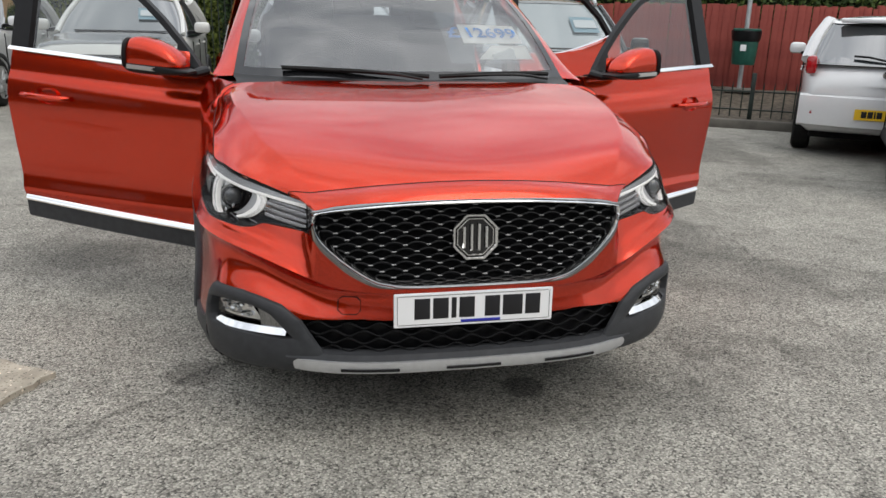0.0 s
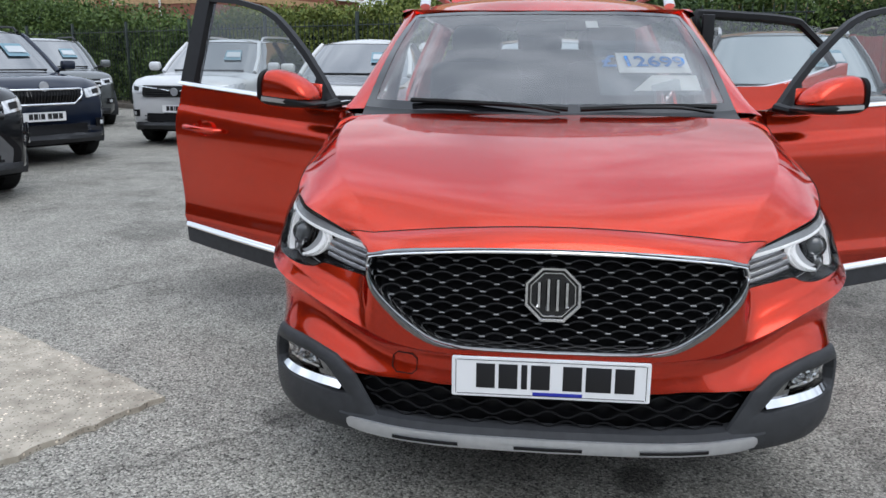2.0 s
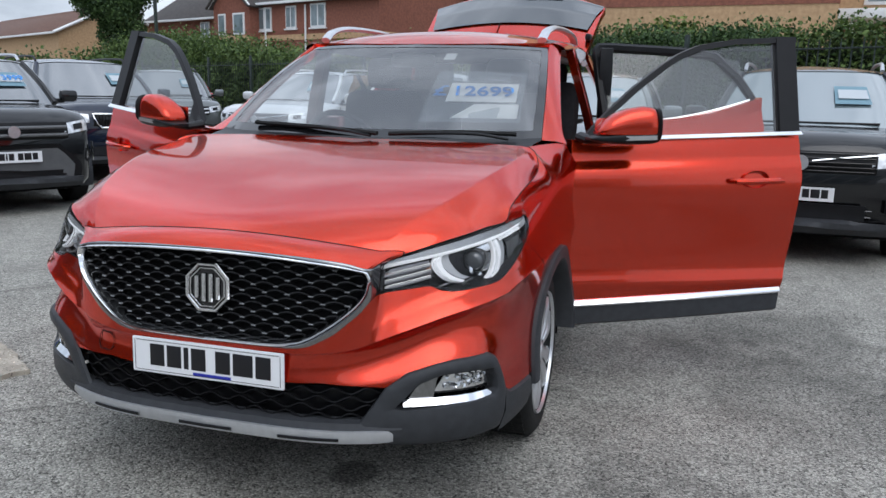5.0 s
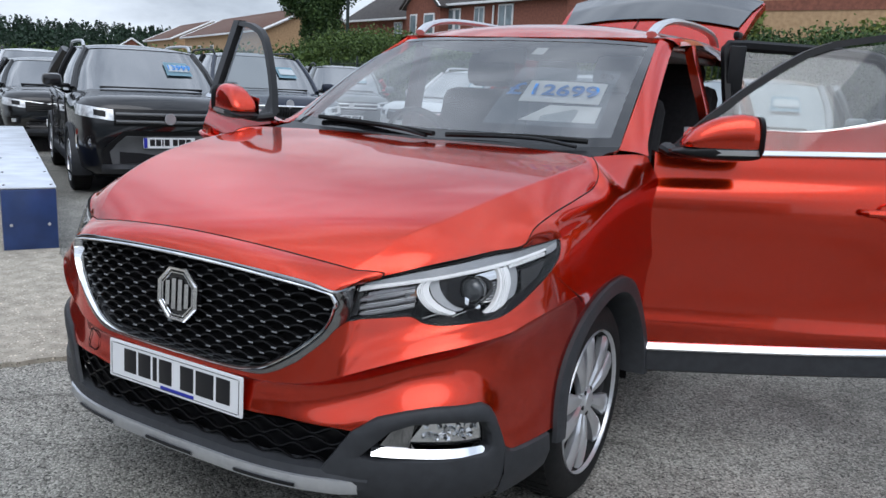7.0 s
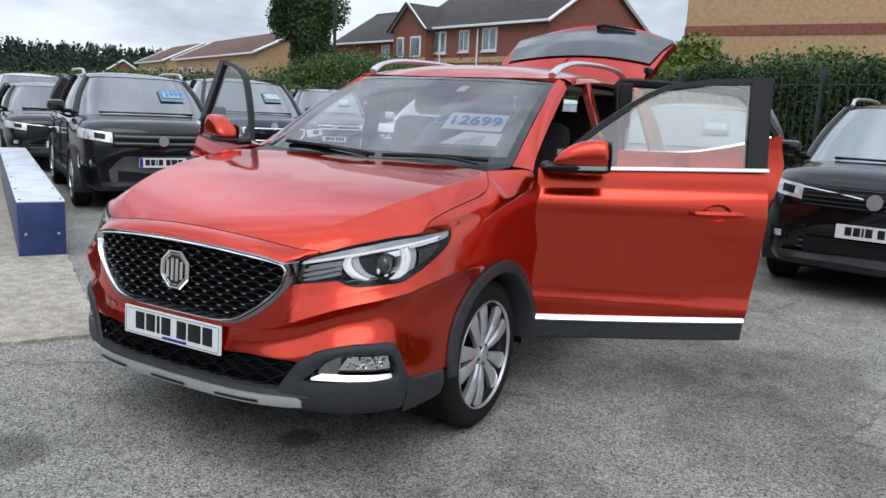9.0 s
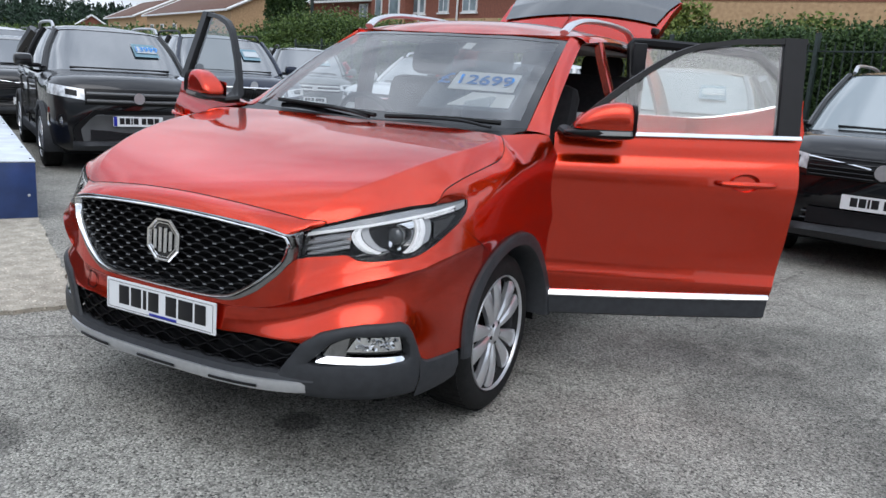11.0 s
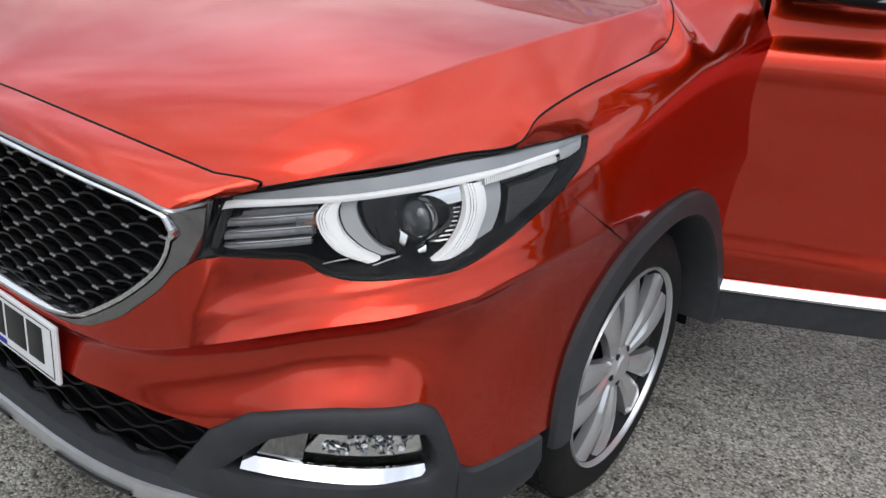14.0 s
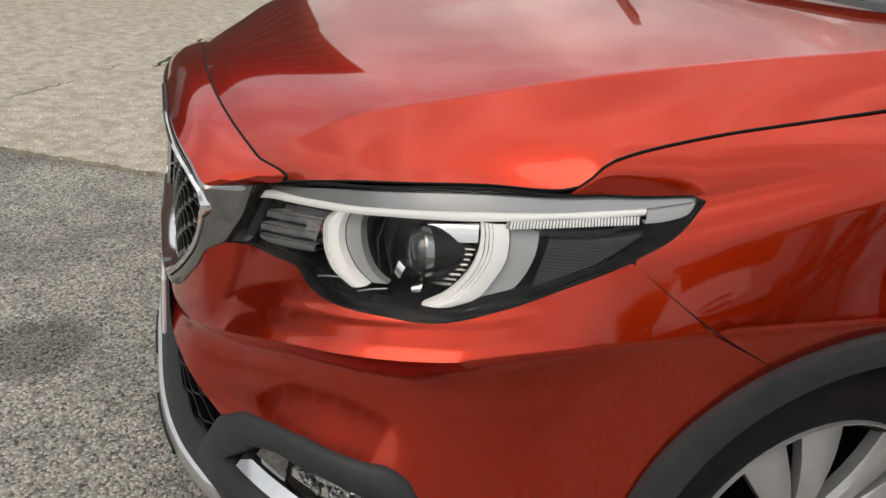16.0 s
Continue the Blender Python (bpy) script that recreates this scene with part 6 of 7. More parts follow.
        if mask:
            def wide(z):
                return hw * float(np.interp(z, [0.33, 0.48, 0.60, 0.68], [0.62, 0.66, 0.55, 0.44]))
            def panel(nm, z0, z1, k, mat_, out):
                rws = [[(wide(z) * k * u, nose_y(wide(z) * k * u, max(z, 0.5)) - out - 0.014, z) for u in np.linspace(-1, 1, 17)] for z in np.linspace(z0, z1, 7)]
                b2 = grid(rws)
                bmesh.ops.recalc_face_normals(b2, faces=b2.faces)
                bmesh.ops.solidify(b2, geom=b2.faces[:], thickness=0.02)
                return part(nm, b2, mat_, car)
            panel("bumper_shadow", 0.31, 0.70, 1.14, SATIN, 0.010)
            panel("bumper_mask", 0.32, 0.655, 1.0, mask, 0.020)
            panel("mask_slot", 0.375, 0.435, 0.80, SATIN, 0.026)
            for sgn in (1, -1):
                part("running_light", tube([(sgn * hw * 0.965, nose_y(hw * 0.9, 0.6) + 0.06, z) for z in (0.50, 0.60, 0.70)], [0.012, 0.016, 0.012], sides=6), CHROME, car, "upright chrome light strip")
                fx0 = hw * 0.82
                fm = Matrix.Translation((sgn * fx0, nose_y(fx0, 0.6) + 0.012, 0.57)) @ Matrix.Rotation(radians(sgn * 20), 4, "Z") @ Matrix.Rotation(radians(90), 4, "X")
                bm = bmesh.new()
                add_lathe(bm, [(0.075, -0.02), (0.070, 0.006), (0.052, 0.004), (0.048, -0.01)], fm, 20)
                fr = part("fog_ring", bm, SATIN, car, "round fog lamp ring")
                bm = bmesh.new()
                add_lathe(bm, [(0.050, -0.006), (0.035, -0.002), (0.0005, 0.0)], fm, 20)
                part("fog_glass", bm, SLAT, fr)
        face("bumper_lip", -hw * 0.74, hw * 0.74, 0.27, 0.36, low, 0.010, nn=20)
        if not mask:
            face("fog_lamp", hw * 0.70, hw * 0.88, 0.44, 0.54, SATIN, 0.006, both_sides=True)
            face("fog_glass", hw * 0.75, hw * 0.82, 0.465, 0.515, LAMP_CLEAR, 0.014, both_sides=True)
        part("wiper", tube([(x, base_ws - 0.01 + 0.09 * abs(x) ** 2 + 0.05, belt + 0.035) for x in np.linspace(-hw * 0.6, hw * 0.66, 9)], 0.011, sides=6), SATIN, car)
        if plate:
            number_plate(car, pose(0, min(nose_y(0, 0.5), nose_y(0, nose - 0.44)) - (0.078 if mask else 0.045), nose - 0.44), PLATE_W, eu)
        if sheet_paper:
            i = int(len(B) * 0.10)
            def wsp(u, v):
                k = u * ia
                p = np.array([np.interp(k, range(49), B[:, c]) for c in range(3)])
                q = np.array([np.interp(k, range(49), T[:, c]) for c in range(3)])
                return tuple(p + (q - p) * v + np.array((0.0, -0.012, 0.02)))
            part("price_sheet", grid([[wsp(u, v) for u in (0.3, 0.5, 0.7)] for v in (0.36, 0.5, 0.68)]), PAPER_BLUE, car, "pale blue price sheet")
            part("price_card", grid([[tuple(np.array(wsp(u, v)) + np.array((0, -0.006, 0.01))) for u in (0.34, 0.5, 0.68)] for v in (0.44, 0.5, 0.6)]), PAPER, car)
            if price:
                a, b, c = Vector(wsp(0.51, 0.52)), Vector(wsp(0.6, 0.52)), Vector(wsp(0.51, 0.6))
                ax = (b - a).normalized()
                ay = (c - a) - ax * (c - a).dot(ax)
                ay.normalize()
                words(price, 0.115, PBLUE, Matrix.Translation(a + ax.cross(ay) * 0.02) @ Matrix((ax, ay, ax.cross(ay))).transposed().to_4x4(), car)
    else:
        e = L
        win = part("rear_window", grid([[(x, e - 0.10 - 0.30 * v - 0.10 * (x / hw) ** 2, belt + 0.02 + (H - belt - 0.14) * v) for x in np.linspace(-hw * (0.74 - 0.08 * v), hw * (0.74 - 0.08 * v), 11)] for v in np.linspace(0, 1, 5)]), CABIN, car, "dark rear window")
        part("spoiler", box((0, e - 0.42, H - 0.055), (W * 0.62, 0.22, 0.05), 0.02), P, car)
        part("rear_wiper", tube([(0, e - 0.08, belt + 0.03), (0.2, e - 0.10, belt + 0.07), (0.34, e - 0.12, belt + 0.075)], 0.012, sides=6), SATIN, win)
        for sgn in (1, -1):
            part("tail_lamp", box((sgn * hw * 0.885, e - 0.17, belt - 0.03), (0.11, 0.17, 0.20), 0.04), TAIL_RED, car, "red tail lamp")
            part("rear_reflector", box((sgn * hw * 0.80, e - 0.065, 0.52), (0.06, 0.05, 0.12), 0.02), TAIL_RED, car)
        part("rear_bumper", grid([[(x, e + 0.03 + o - 0.14 * abs(x / hw) ** 2.6, z) for x in np.linspace(-hw * 0.97, hw * 0.97, 15)] for z, o in ((0.34, -0.04), (0.36, 0.0), (0.55, 0.015), (0.66, 0.0), (0.68, -0.05))], thick=0.02), P, car)
        part("badge", prism([(0.06 * math.cos(a), 0.042 * math.sin(a)) for a in np.linspace(0, 2 * math.pi, 14, endpoint=False)], -0.006, 0.006, bevel=0.002), CHROME, car, m=pose(0, e - 0.005, belt - 0.10))
        number_plate(car, pose(0, e + 0.055, 0.50, 0, 0, 180), PLATE_Y)
    return car


def facing(x, y, dx, dy):
    """The pose of a car whose nose stands at x, y and looks along dx, dy."""
    return pose(x, y, 0, 0, 0, math.degrees(math.atan2(dx, -dy)))


loft_car("compact_suv", facing(-5.06, 4.12, 0.883, -0.469), "dark grey compact SUV with slatted grille and price sheet", (0.008, 0.0085, 0.010), flake=0.15, price="13999", L=4.17, W=1.775, H=1.61, hood=1.05, nose=1.02, base_ws=1.0, top_ws=1.55, rails=SILVER, eu=True, trim=material("dull_grey_slat", (0.12, 0.122, 0.125), rough=0.45, metal=0.1), mask=material("grey_bumper_plastic", (0.09, 0.092, 0.095), rough=0.5, var=0.1))
loft_car("large_suv", facing(-6.0, 6.95, 0.86, -0.51), "dark blue large SUV with a chrome-edged grille", (0.006, 0.012, 0.03), flake=0.3, L=4.69, W=1.88, H=1.68, hood=1.07, nose=1.03, base_ws=1.1, top_ws=1.75, rails=SATIN, grille="framed")
loft_car("white_crossover", facing(-5.38, 9.1, -0.02, -1.0), "white crossover with dark grille and number plate", (0.62, 0.63, 0.64), L=4.45, W=1.83, H=1.61, hood=1.04, nose=1.0, base_ws=1.05, top_ws=1.7, rails=SILVER, grille="fine", flake=0.15)
loft_car("grey_estate", facing(-8.6, 11.6, 0.7, -0.7), "grey SUV parked behind other cars", (0.12, 0.13, 0.13), L=4.5, W=1.83, H=1.66, hood=1.05, nose=1.0, rails=SATIN)
loft_car("white_hatchback", facing(-2.55, 7.3, 0.0, -1.0), "white small hatchback with a dark bonnet", (0.6, 0.6, 0.58), dark_hood=True, L=3.95, W=1.74, H=1.56, hood=1.04, nose=0.97, rails=None, grille="fine", flake=0.15)
loft_car("black_crossover", facing(2.12, 4.72, -0.12, -0.99), "black crossover with chrome-winged grille", (0.008, 0.008, 0.009), L=4.21, W=1.765, H=1.605, hood=1.02, nose=1.0, base_ws=1.0, top_ws=1.65, rails=SILVER, grille="fine", glass=CABIN_PALE)
loft_car("pale_crossover", facing(0.15, 5.6, 0.05, -0.99), "pale silver car standing behind the open doors", (0.26, 0.28, 0.29), L=4.1, W=1.76, H=1.55, hood=1.0, nose=0.97, grille="fine", glass=CABIN_PALE)
loft_car("black_hatchback", facing(-9.73, 5.95, 0.883, -0.469), "black hatchback parked in a row of cars", (0.012, 0.013, 0.014), L=4.2, W=1.78, H=1.46, hood=0.95, nose=0.9, grille="fine", arch=False)
loft_car("white_suv", facing(-14.4, 8.45, 0.883, -0.469), "white SUV at the end of a row", (0.6, 0.61, 0.62), L=4.5, W=1.85, H=1.7, hood=1.08, nose=1.03, rails=SATIN, flake=0.1)
loft_car("red_hatchback", facing(-11.3, 14.6, 0.5, -0.86), "red car standing behind the others", (0.35, 0.01, 0.012), L=4.0, W=1.75, H=1.45, hood=0.95, nose=0.9)
loft_car("white_city_car", pose(5.52, 4.83, 0, 0, 0, math.degrees(math.atan2(0.59, -0.807))) @ Matrix.Translation((0, -3.66, 0)), "small white hatchback seen from behind", (0.72, 0.73, 0.74), L=3.66, W=1.66, H=1.5, hood=0.98, nose=0.92, rear=True, flake=0.05, arch=False)
loft_car("black_car", pose(4.97, 2.52, 0, 0, 0, math.degrees(math.atan2(0.59, -0.807))) @ Matrix.Translation((0, -4.2, 0)), "black car with a red tail lamp", (0.01, 0.01, 0.011), L=4.2, W=1.78, H=1.5, hood=1.0, nose=0.95, rear=True, arch=False)
# ---- blue barrier, slab ----
def barrier():
    BLUE = material("faded_blue_paint", (0.022, 0.05, 0.16), rough=0.45, var=0.2, scale=6, coat=0.2)
    TOPW = material("chalky_white_paint", (0.62, 0.66, 0.72), rough=0.5, var=0.12, scale=4)
    b = thing("crash_barrier", pose(-3.66, 1.76, 0, 0, 0, 90 + 61.5), "low blue steel box barrier with a chalky white top", "barrier")
    n = 1
    part("beam", box((3.2, 0.0, 0.231), (6.4, 0.35, 0.446), 0.012), BLUE, b)
    part("beam_top", box((3.2, 0.0, 0.461), (6.4, 0.355, 0.012), 0.004), TOPW, b)
    for x, y, z in ((-0.004, -0.12, 0.2), (-0.004, 0.12, 0.2)):
        bm = bmesh.new()
        add_lathe(bm, [(0.011, -0.005), (0.011, 0.006), (0.0005, 0.009)], Matrix.Translation((x, y, z)) @ Matrix.Rotation(radians(-90), 4, "Y"), 10)
        part("bolt", bm, SILVER, b)
    for x in (0.12, 0.9, 2.0, 3.2):
        for y in (-0.15, 0.15):
            bm = bmesh.new()
            add_lathe(bm, [(0.010, 0.462), (0.010, 0.472), (0.0005, 0.474)], Matrix.Translation((x, y, 0)), 10)
            part("bolt", bm, SATIN, b)


barrier()
rnd = random.Random(4)


def ragged(a, b, n, amp):
    """Points from a to b with a broken edge."""
    out = []
    for i in range(n):
        t = i / n
        d = Vector((b[1] - a[1], a[0] - b[0])).normalized() * rnd.uniform(-amp, amp)
        out.append((a[0] + (b[0] - a[0]) * t + d.x, a[1] + (b[1] - a[1]) * t + d.y))
    return out


slab = ragged((-1.47, 0.735), (-2.44, 1.28), 26, 0.012) + ragged((-2.44, 1.28), (-4.2, 2.25), 16, 0.01) + [(-11.0, 6.0), (-15.5, 0.0), (-9.0, -9.0), (-5.6, -6.6)] + ragged((-2.48, -1.15), (-1.47, 0.735), 70, 0.012)
sheet("concrete_slab", slab, 0.022, CONCRETE, "pale weathered concrete slab with a broken edge", "slab", 0.06)
# cracks and a broken cover in the slab
CRACK = material("slab_crack", (0.03, 0.027, 0.022), rough=0.95, var=0.3, scale=30)
BROKEN = material("broken_cement", (0.20, 0.18, 0.145), rough=0.95, color2=(0.40, 0.36, 0.29), scale=16.0, bump=0.9, bump_scale=30)
SLAB_OB = bpy.data.objects["concrete_slab"]
for a, b, w in (((-4.25, -0.22), (-5.62, 0.15), 0.045), ((-5.62, 0.15), (-5.51, 0.42), 0.02), ((-3.22, -0.96), (-3.79, -0.64), 0.012), ((-4.0, -0.55), (-4.35, -0.42), 0.008)):
    line = ragged(a, b, 18, 0.015)
    part("crack", tube([(x, y, 0.0225) for x, y in line], [w * (0.25 + 0.75 * math.sin(math.pi * (0.08 + 0.84 * k / (len(line) - 1)))) * 0.5 for k in range(len(line))], sides=6, flat=0.12), CRACK, SLAB_OB)
bm = bmesh.new()
top = [(-4.30, -0.17), (-4.75, -0.05), (-5.20, 0.07), (-5.56, 0.17), (-5.48, 0.42), (-5.05, 0.30), (-4.62, 0.22), (-4.22, 0.12)]
bm.faces.new([bm.verts.new((x, y, 0.026)) for x, y in top])
part("broken_cover", bm, BROKEN, SLAB_OB, "rough broken cement patch")

# ---- boundary: kerb, railings, red fence ----
BD = Vector((0.855, -0.518, 0))
BN = Vector((0.518, 0.855, 0))
BO = Vector((1.08, 10.45, 0))
KERB = material("kerb_stone", (0.13, 0.12, 0.105), rough=0.9, var=0.2, scale=5)
SOIL = material("leaf_litter", (0.05, 0.042, 0.033), rough=0.95, color2=(0.12, 0.1, 0.075), scale=14, bump=0.6, bump_scale=30)
BR = Matrix(((BD.x, BN.x, 0, BO.x), (BD.y, BN.y, 0, BO.y), (0, 0, 1, 0), (0, 0, 0, 1)))
tagged(part("kerb", box((-4.0, -0.18, 0.05), (46.0, 0.14, 0.14), 0.02, m=BR), KERB), "weathered stone kerb along the railings", "kerb", kind="structure")
soil = bmesh.new()
bmesh.ops.create_grid(soil, x_segments=160, y_segments=10, size=1.0, matrix=BR @ Matrix.Translation((-4, 0.95, 0.09)) @ Matrix.Diagonal((23, 1.05, 1, 1)))
for v in soil.verts:
    across = (v.co - BO).dot(BN)
    along = (v.co - BO).dot(BD)
    v.co.z += 0.05 * noise.noise(v.co * 2.1) + 0.03 * noise.noise(v.co * 7.0) + 0.17 * max(0.0, across - 0.3) * float(np.interp(along, [0, 3], [0, 1]))
tagged(part("planting_strip", soil, SOIL), "strip of dark soil and leaf litter", "soil", kind="structure")
RAIL = material("dark_green_railing", (0.018, 0.028, 0.024), rough=0.5, var=0.3, scale=20)
for i in range(-8, 7):
    r = thing("railing_panel", BR @ Matrix.Translation((i * 2.75, 0, 0.1)), "dark green iron railing panel on a kerb", "railing", "railings")
    top = 0.52 if i >= 1 else 1.95
    part("post", box((0, 0, (top + 0.12) / 2), (0.06, 0.06, top + 0.12), 0.006), RAIL, r)
    for z in (0.14, top - 0.13):
        part("rail", box((1.375, 0, z), (2.7, 0.035, 0.02), 0.004), RAIL, r)
    n = 19
    for k in range(n):
        x = 0.14 + k * 0.138
        bm = bmesh.new()
        add_tube(bm, [(x, 0, 0.04), (x, 0, top - 0.06), (x, 0, top)], [0.009, 0.009, 0.002], sides=5)
        part("railing_bar", bm, RAIL, r)
FENCE = material("red_stained_timber", (0.2, 0.035, 0.028), rough=0.8, color2=(0.29, 0.06, 0.045), scale=3.0, bump=0.3, bump_scale=40)
fence = thing("timber_fence", BR @ Matrix.Translation((0, 2.0, 0.0)), "red-stained timber board fence behind railings", "fence")
for i in range(-4, 12):
    part("fence_post", box((i * 1.8, 0.06, 0.85), (0.09, 0.09, 1.7), 0.008), FENCE, fence)
board = None
x = -6.6
k = 0
meshes = []
for w in (0.095, 0.10, 0.088):
    o = part("fence_board", box((0, 0, 0.84), (w, 0.02, 1.62), 0.004), FENCE, fence)
    meshes.append(o.data)
    o.matrix_local = pose(x, 0.012 * (k % 2), 0.02)
    x += 0.1
    k += 1
while x < 19.5 and k < 290:
    o = new("fence_board", meshes[k % 3])
    o.parent = fence
    o.matrix_local = pose(x, 0.014 * (k % 2), 0.02 + rnd.uniform(-0.02, 0.02), 0, rnd.uniform(-0.4, 0.4))
    x += 0.092
    k += 1
for z in (0.35, 1.4):
    part("fence_rail", box((6.5, 0.035, z), (26, 0.03, 0.08), 0.006), FENCE, fence)

# green bin on its post
BINM = material("green_plastic", (0.01, 0.075, 0.055), rough=0.4, var=0.15, scale=8)
bn = thing("litter_bin", pose(6.45, 9.0, 0.35, 0, 0, -30) @ Matrix.Diagonal((0.95, 0.95, 0.95, 1)), "dark green litter bin with a black bag on a grey post", "bin")
bm = bmesh.new()
add_lathe(bm, [(0.02, 0.45), (0.17, 0.45), (0.185, 0.5), (0.20, 0.85), (0.19, 0.86), (0.02, 0.86)], Matrix(), 24)
part("bin_body", bm, BINM, bn)
bm = bmesh.new()
add_lathe(bm, [(0.205, 0.82), (0.225, 0.86), (0.23, 0.98), (0.21, 1.0), (0.19, 0.97), (0.02, 0.95)], Matrix(), 24)
for v in bm.verts:
    v.co += Vector((1, 1, 0)) * 0.012 * noise.noise(v.co * 25)
part("bin_bag", bm, SATIN, bn, "crumpled black bag")
part("bin_lid", box((0, 0, 1.0), (0.42, 0.42, 0.04), 0.015), BINM, bn)
part("bin_post", tube([(0, 0.26, 0.0), (0, 0.26, 3.2)], 0.038, sides=12), material("galvanised_steel", (0.42, 0.44, 0.45), rough=0.45, metal=0.6, var=0.1), bn, "grey steel post")
part("bin_label", box((-0.03, -0.197, 0.72), (0.09, 0.006, 0.10), 0.002), PLATE_W, bn)
part("bin_base", box((0, 0.26, 0.02), (0.45, 0.4, 0.06), 0.02), KERB, bn)


# ---- hedges and trees ----
def leaf_material(name, a, b):
    m = material(name, a, rough=0.6, spec=0.3)
    n, l = m.node_tree.nodes, m.node_tree.links
    g = n.new("ShaderNodeNewGeometry")
    r = n.new("ShaderNodeValToRGB")
    r.color_ramp.elements[0].color, r.color_ramp.elements[1].color = (*a, 1), (*b, 1)
    l.new(g.outputs["Random Per Island"], r.inputs[0])
    l.new(r.outputs[0], n["Principled BSDF"].inputs["Base Color"])
    n["Principled BSDF"].inputs["Subsurface Weight"].default_value = 0.0
    return m


LEAF = leaf_material("hedge_leaves", (0.03, 0.062, 0.018), (0.13, 0.19, 0.05))
LEAF_Y = leaf_material("bright_leaves", (0.07, 0.11, 0.022), (0.22, 0.25, 0.06))
LEAF_D = leaf_material("dark_leaves", (0.02, 0.045, 0.016), (0.07, 0.12, 0.035))
# near-black sheet colour that stands in for shade between the leaves
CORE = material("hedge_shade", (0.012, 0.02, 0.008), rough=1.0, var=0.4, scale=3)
BARK = material("bark", (0.07, 0.055, 0.042), rough=0.95, var=0.3, scale=12, bump=0.5, bump_scale=30)
npr = np.random.RandomState(7)


def leaves(name, pts, size, mat, label, category, nrm=None):
    """Many small leaves, each a folded pair of triangles, at points."""
    n = len(pts)
    d = npr.normal(size=(n, 3))
    d[:, 2] += 0.3
    d /= np.linalg.norm(d, axis=1)[:, None]
    e = np.cross(d, npr.normal(size=(n, 3)))
    e /= np.linalg.norm(e, axis=1)[:, None] + 1e-9
    s = size * npr.uniform(0.6, 1.3, n)[:, None]
    P = np.asarray(pts)
    v = np.stack([P - d * s * 0.5, P + e * s * 0.32, P + d * s * 0.55, P - e * s * 0.32], 1).reshape(-1, 3)
    me = bpy.data.meshes.new(name)
    f = np.arange(4 * n).reshape(-1, 4)
    me.from_pydata(v.tolist(), [], f.tolist())
    me.materials.append(mat)
    return tagged(new(name, me), label, category, kind="stuff")


def hedge_pts(a, b, depth, h, n, rough=0.35, z0=0.0):
    """Points over the skin of a hedge from a to b."""
    a, b = np.array(a), np.array(b)
    t = npr.uniform(0, 1, n)
    L = np.linalg.norm(b - a)
    dirn = (b - a) / L
    nor = np.array([-dirn[1], dirn[0]])
    hh = np.array([h(u) if callable(h) else h for u in t])
    bump = np.array([noise.noise(Vector((u * L * 0.9, 3.1, 0.2))) for u in t])
    hh = hh * (1 + 0.16 * bump) + rough * 0.25 * npr.normal(size=n)
    which = npr.uniform(0, 1, n)
    side = np.where(which < 0.55, -1, np.where(which < 0.65, 1, 0))
    z = np.where(side != 0, npr.uniform(0.0, 1, n) ** 0.8 * hh, hh - abs(npr.normal(size=n)) * 0.12)
    bulge = np.array([noise.noise(Vector((u * L * 1.3, zz * 1.2, 7.7))) for u, zz in zip(t, z)])
    off = np.where(side != 0, side * (depth / 2 + rough * 0.5 * bulge - abs(npr.normal(size=n)) * 0.10), npr.uniform(-0.5, 0.5, n) * depth)
    xy = a + np.outer(t * L, dirn) + np.outer(off, nor)
    return np.column_stack([xy, np.maximum(z, 0.03) + z0])


def hedge(name, a, b, depth, h, n, size, mat, label, rough=0.35):
    a2, b2 = np.array(a), np.array(b)
    L = float(np.linalg.norm(b2 - a2))
    m = pose(*((a2 + b2) / 2), 0, 0, 0, math.degrees(math.atan2(b2[1] - a2[1], b2[0] - a2[0])))
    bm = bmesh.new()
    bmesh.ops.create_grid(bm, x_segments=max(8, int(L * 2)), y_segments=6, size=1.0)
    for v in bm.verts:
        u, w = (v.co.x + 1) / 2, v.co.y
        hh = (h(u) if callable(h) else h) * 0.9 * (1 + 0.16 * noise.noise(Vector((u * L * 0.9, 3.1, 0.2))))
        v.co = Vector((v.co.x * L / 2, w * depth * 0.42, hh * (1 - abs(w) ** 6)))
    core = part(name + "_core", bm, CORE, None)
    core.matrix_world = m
    tagged(core, "dark sheet for the shade inside the hedge", "hedge", kind="stuff")
    return leaves(name, hedge_pts(a, b, depth, h, n, rough), size, mat, label, "hedge")


def bpt(x, y):
    p = BR @ Vector((x, y, 0))
    return (p.x, p.y)


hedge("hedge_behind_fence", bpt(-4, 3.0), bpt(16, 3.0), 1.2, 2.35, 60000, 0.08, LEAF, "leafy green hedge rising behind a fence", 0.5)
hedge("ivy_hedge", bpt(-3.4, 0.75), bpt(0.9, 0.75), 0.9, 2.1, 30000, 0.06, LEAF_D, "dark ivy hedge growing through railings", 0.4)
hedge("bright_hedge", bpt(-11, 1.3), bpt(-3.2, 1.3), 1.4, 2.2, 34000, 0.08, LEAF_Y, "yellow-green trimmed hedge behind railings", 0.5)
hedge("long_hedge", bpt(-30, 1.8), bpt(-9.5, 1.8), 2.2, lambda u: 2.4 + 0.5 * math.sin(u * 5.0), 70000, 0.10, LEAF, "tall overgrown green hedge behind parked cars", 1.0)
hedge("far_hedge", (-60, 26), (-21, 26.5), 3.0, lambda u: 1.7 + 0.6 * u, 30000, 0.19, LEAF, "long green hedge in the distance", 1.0)


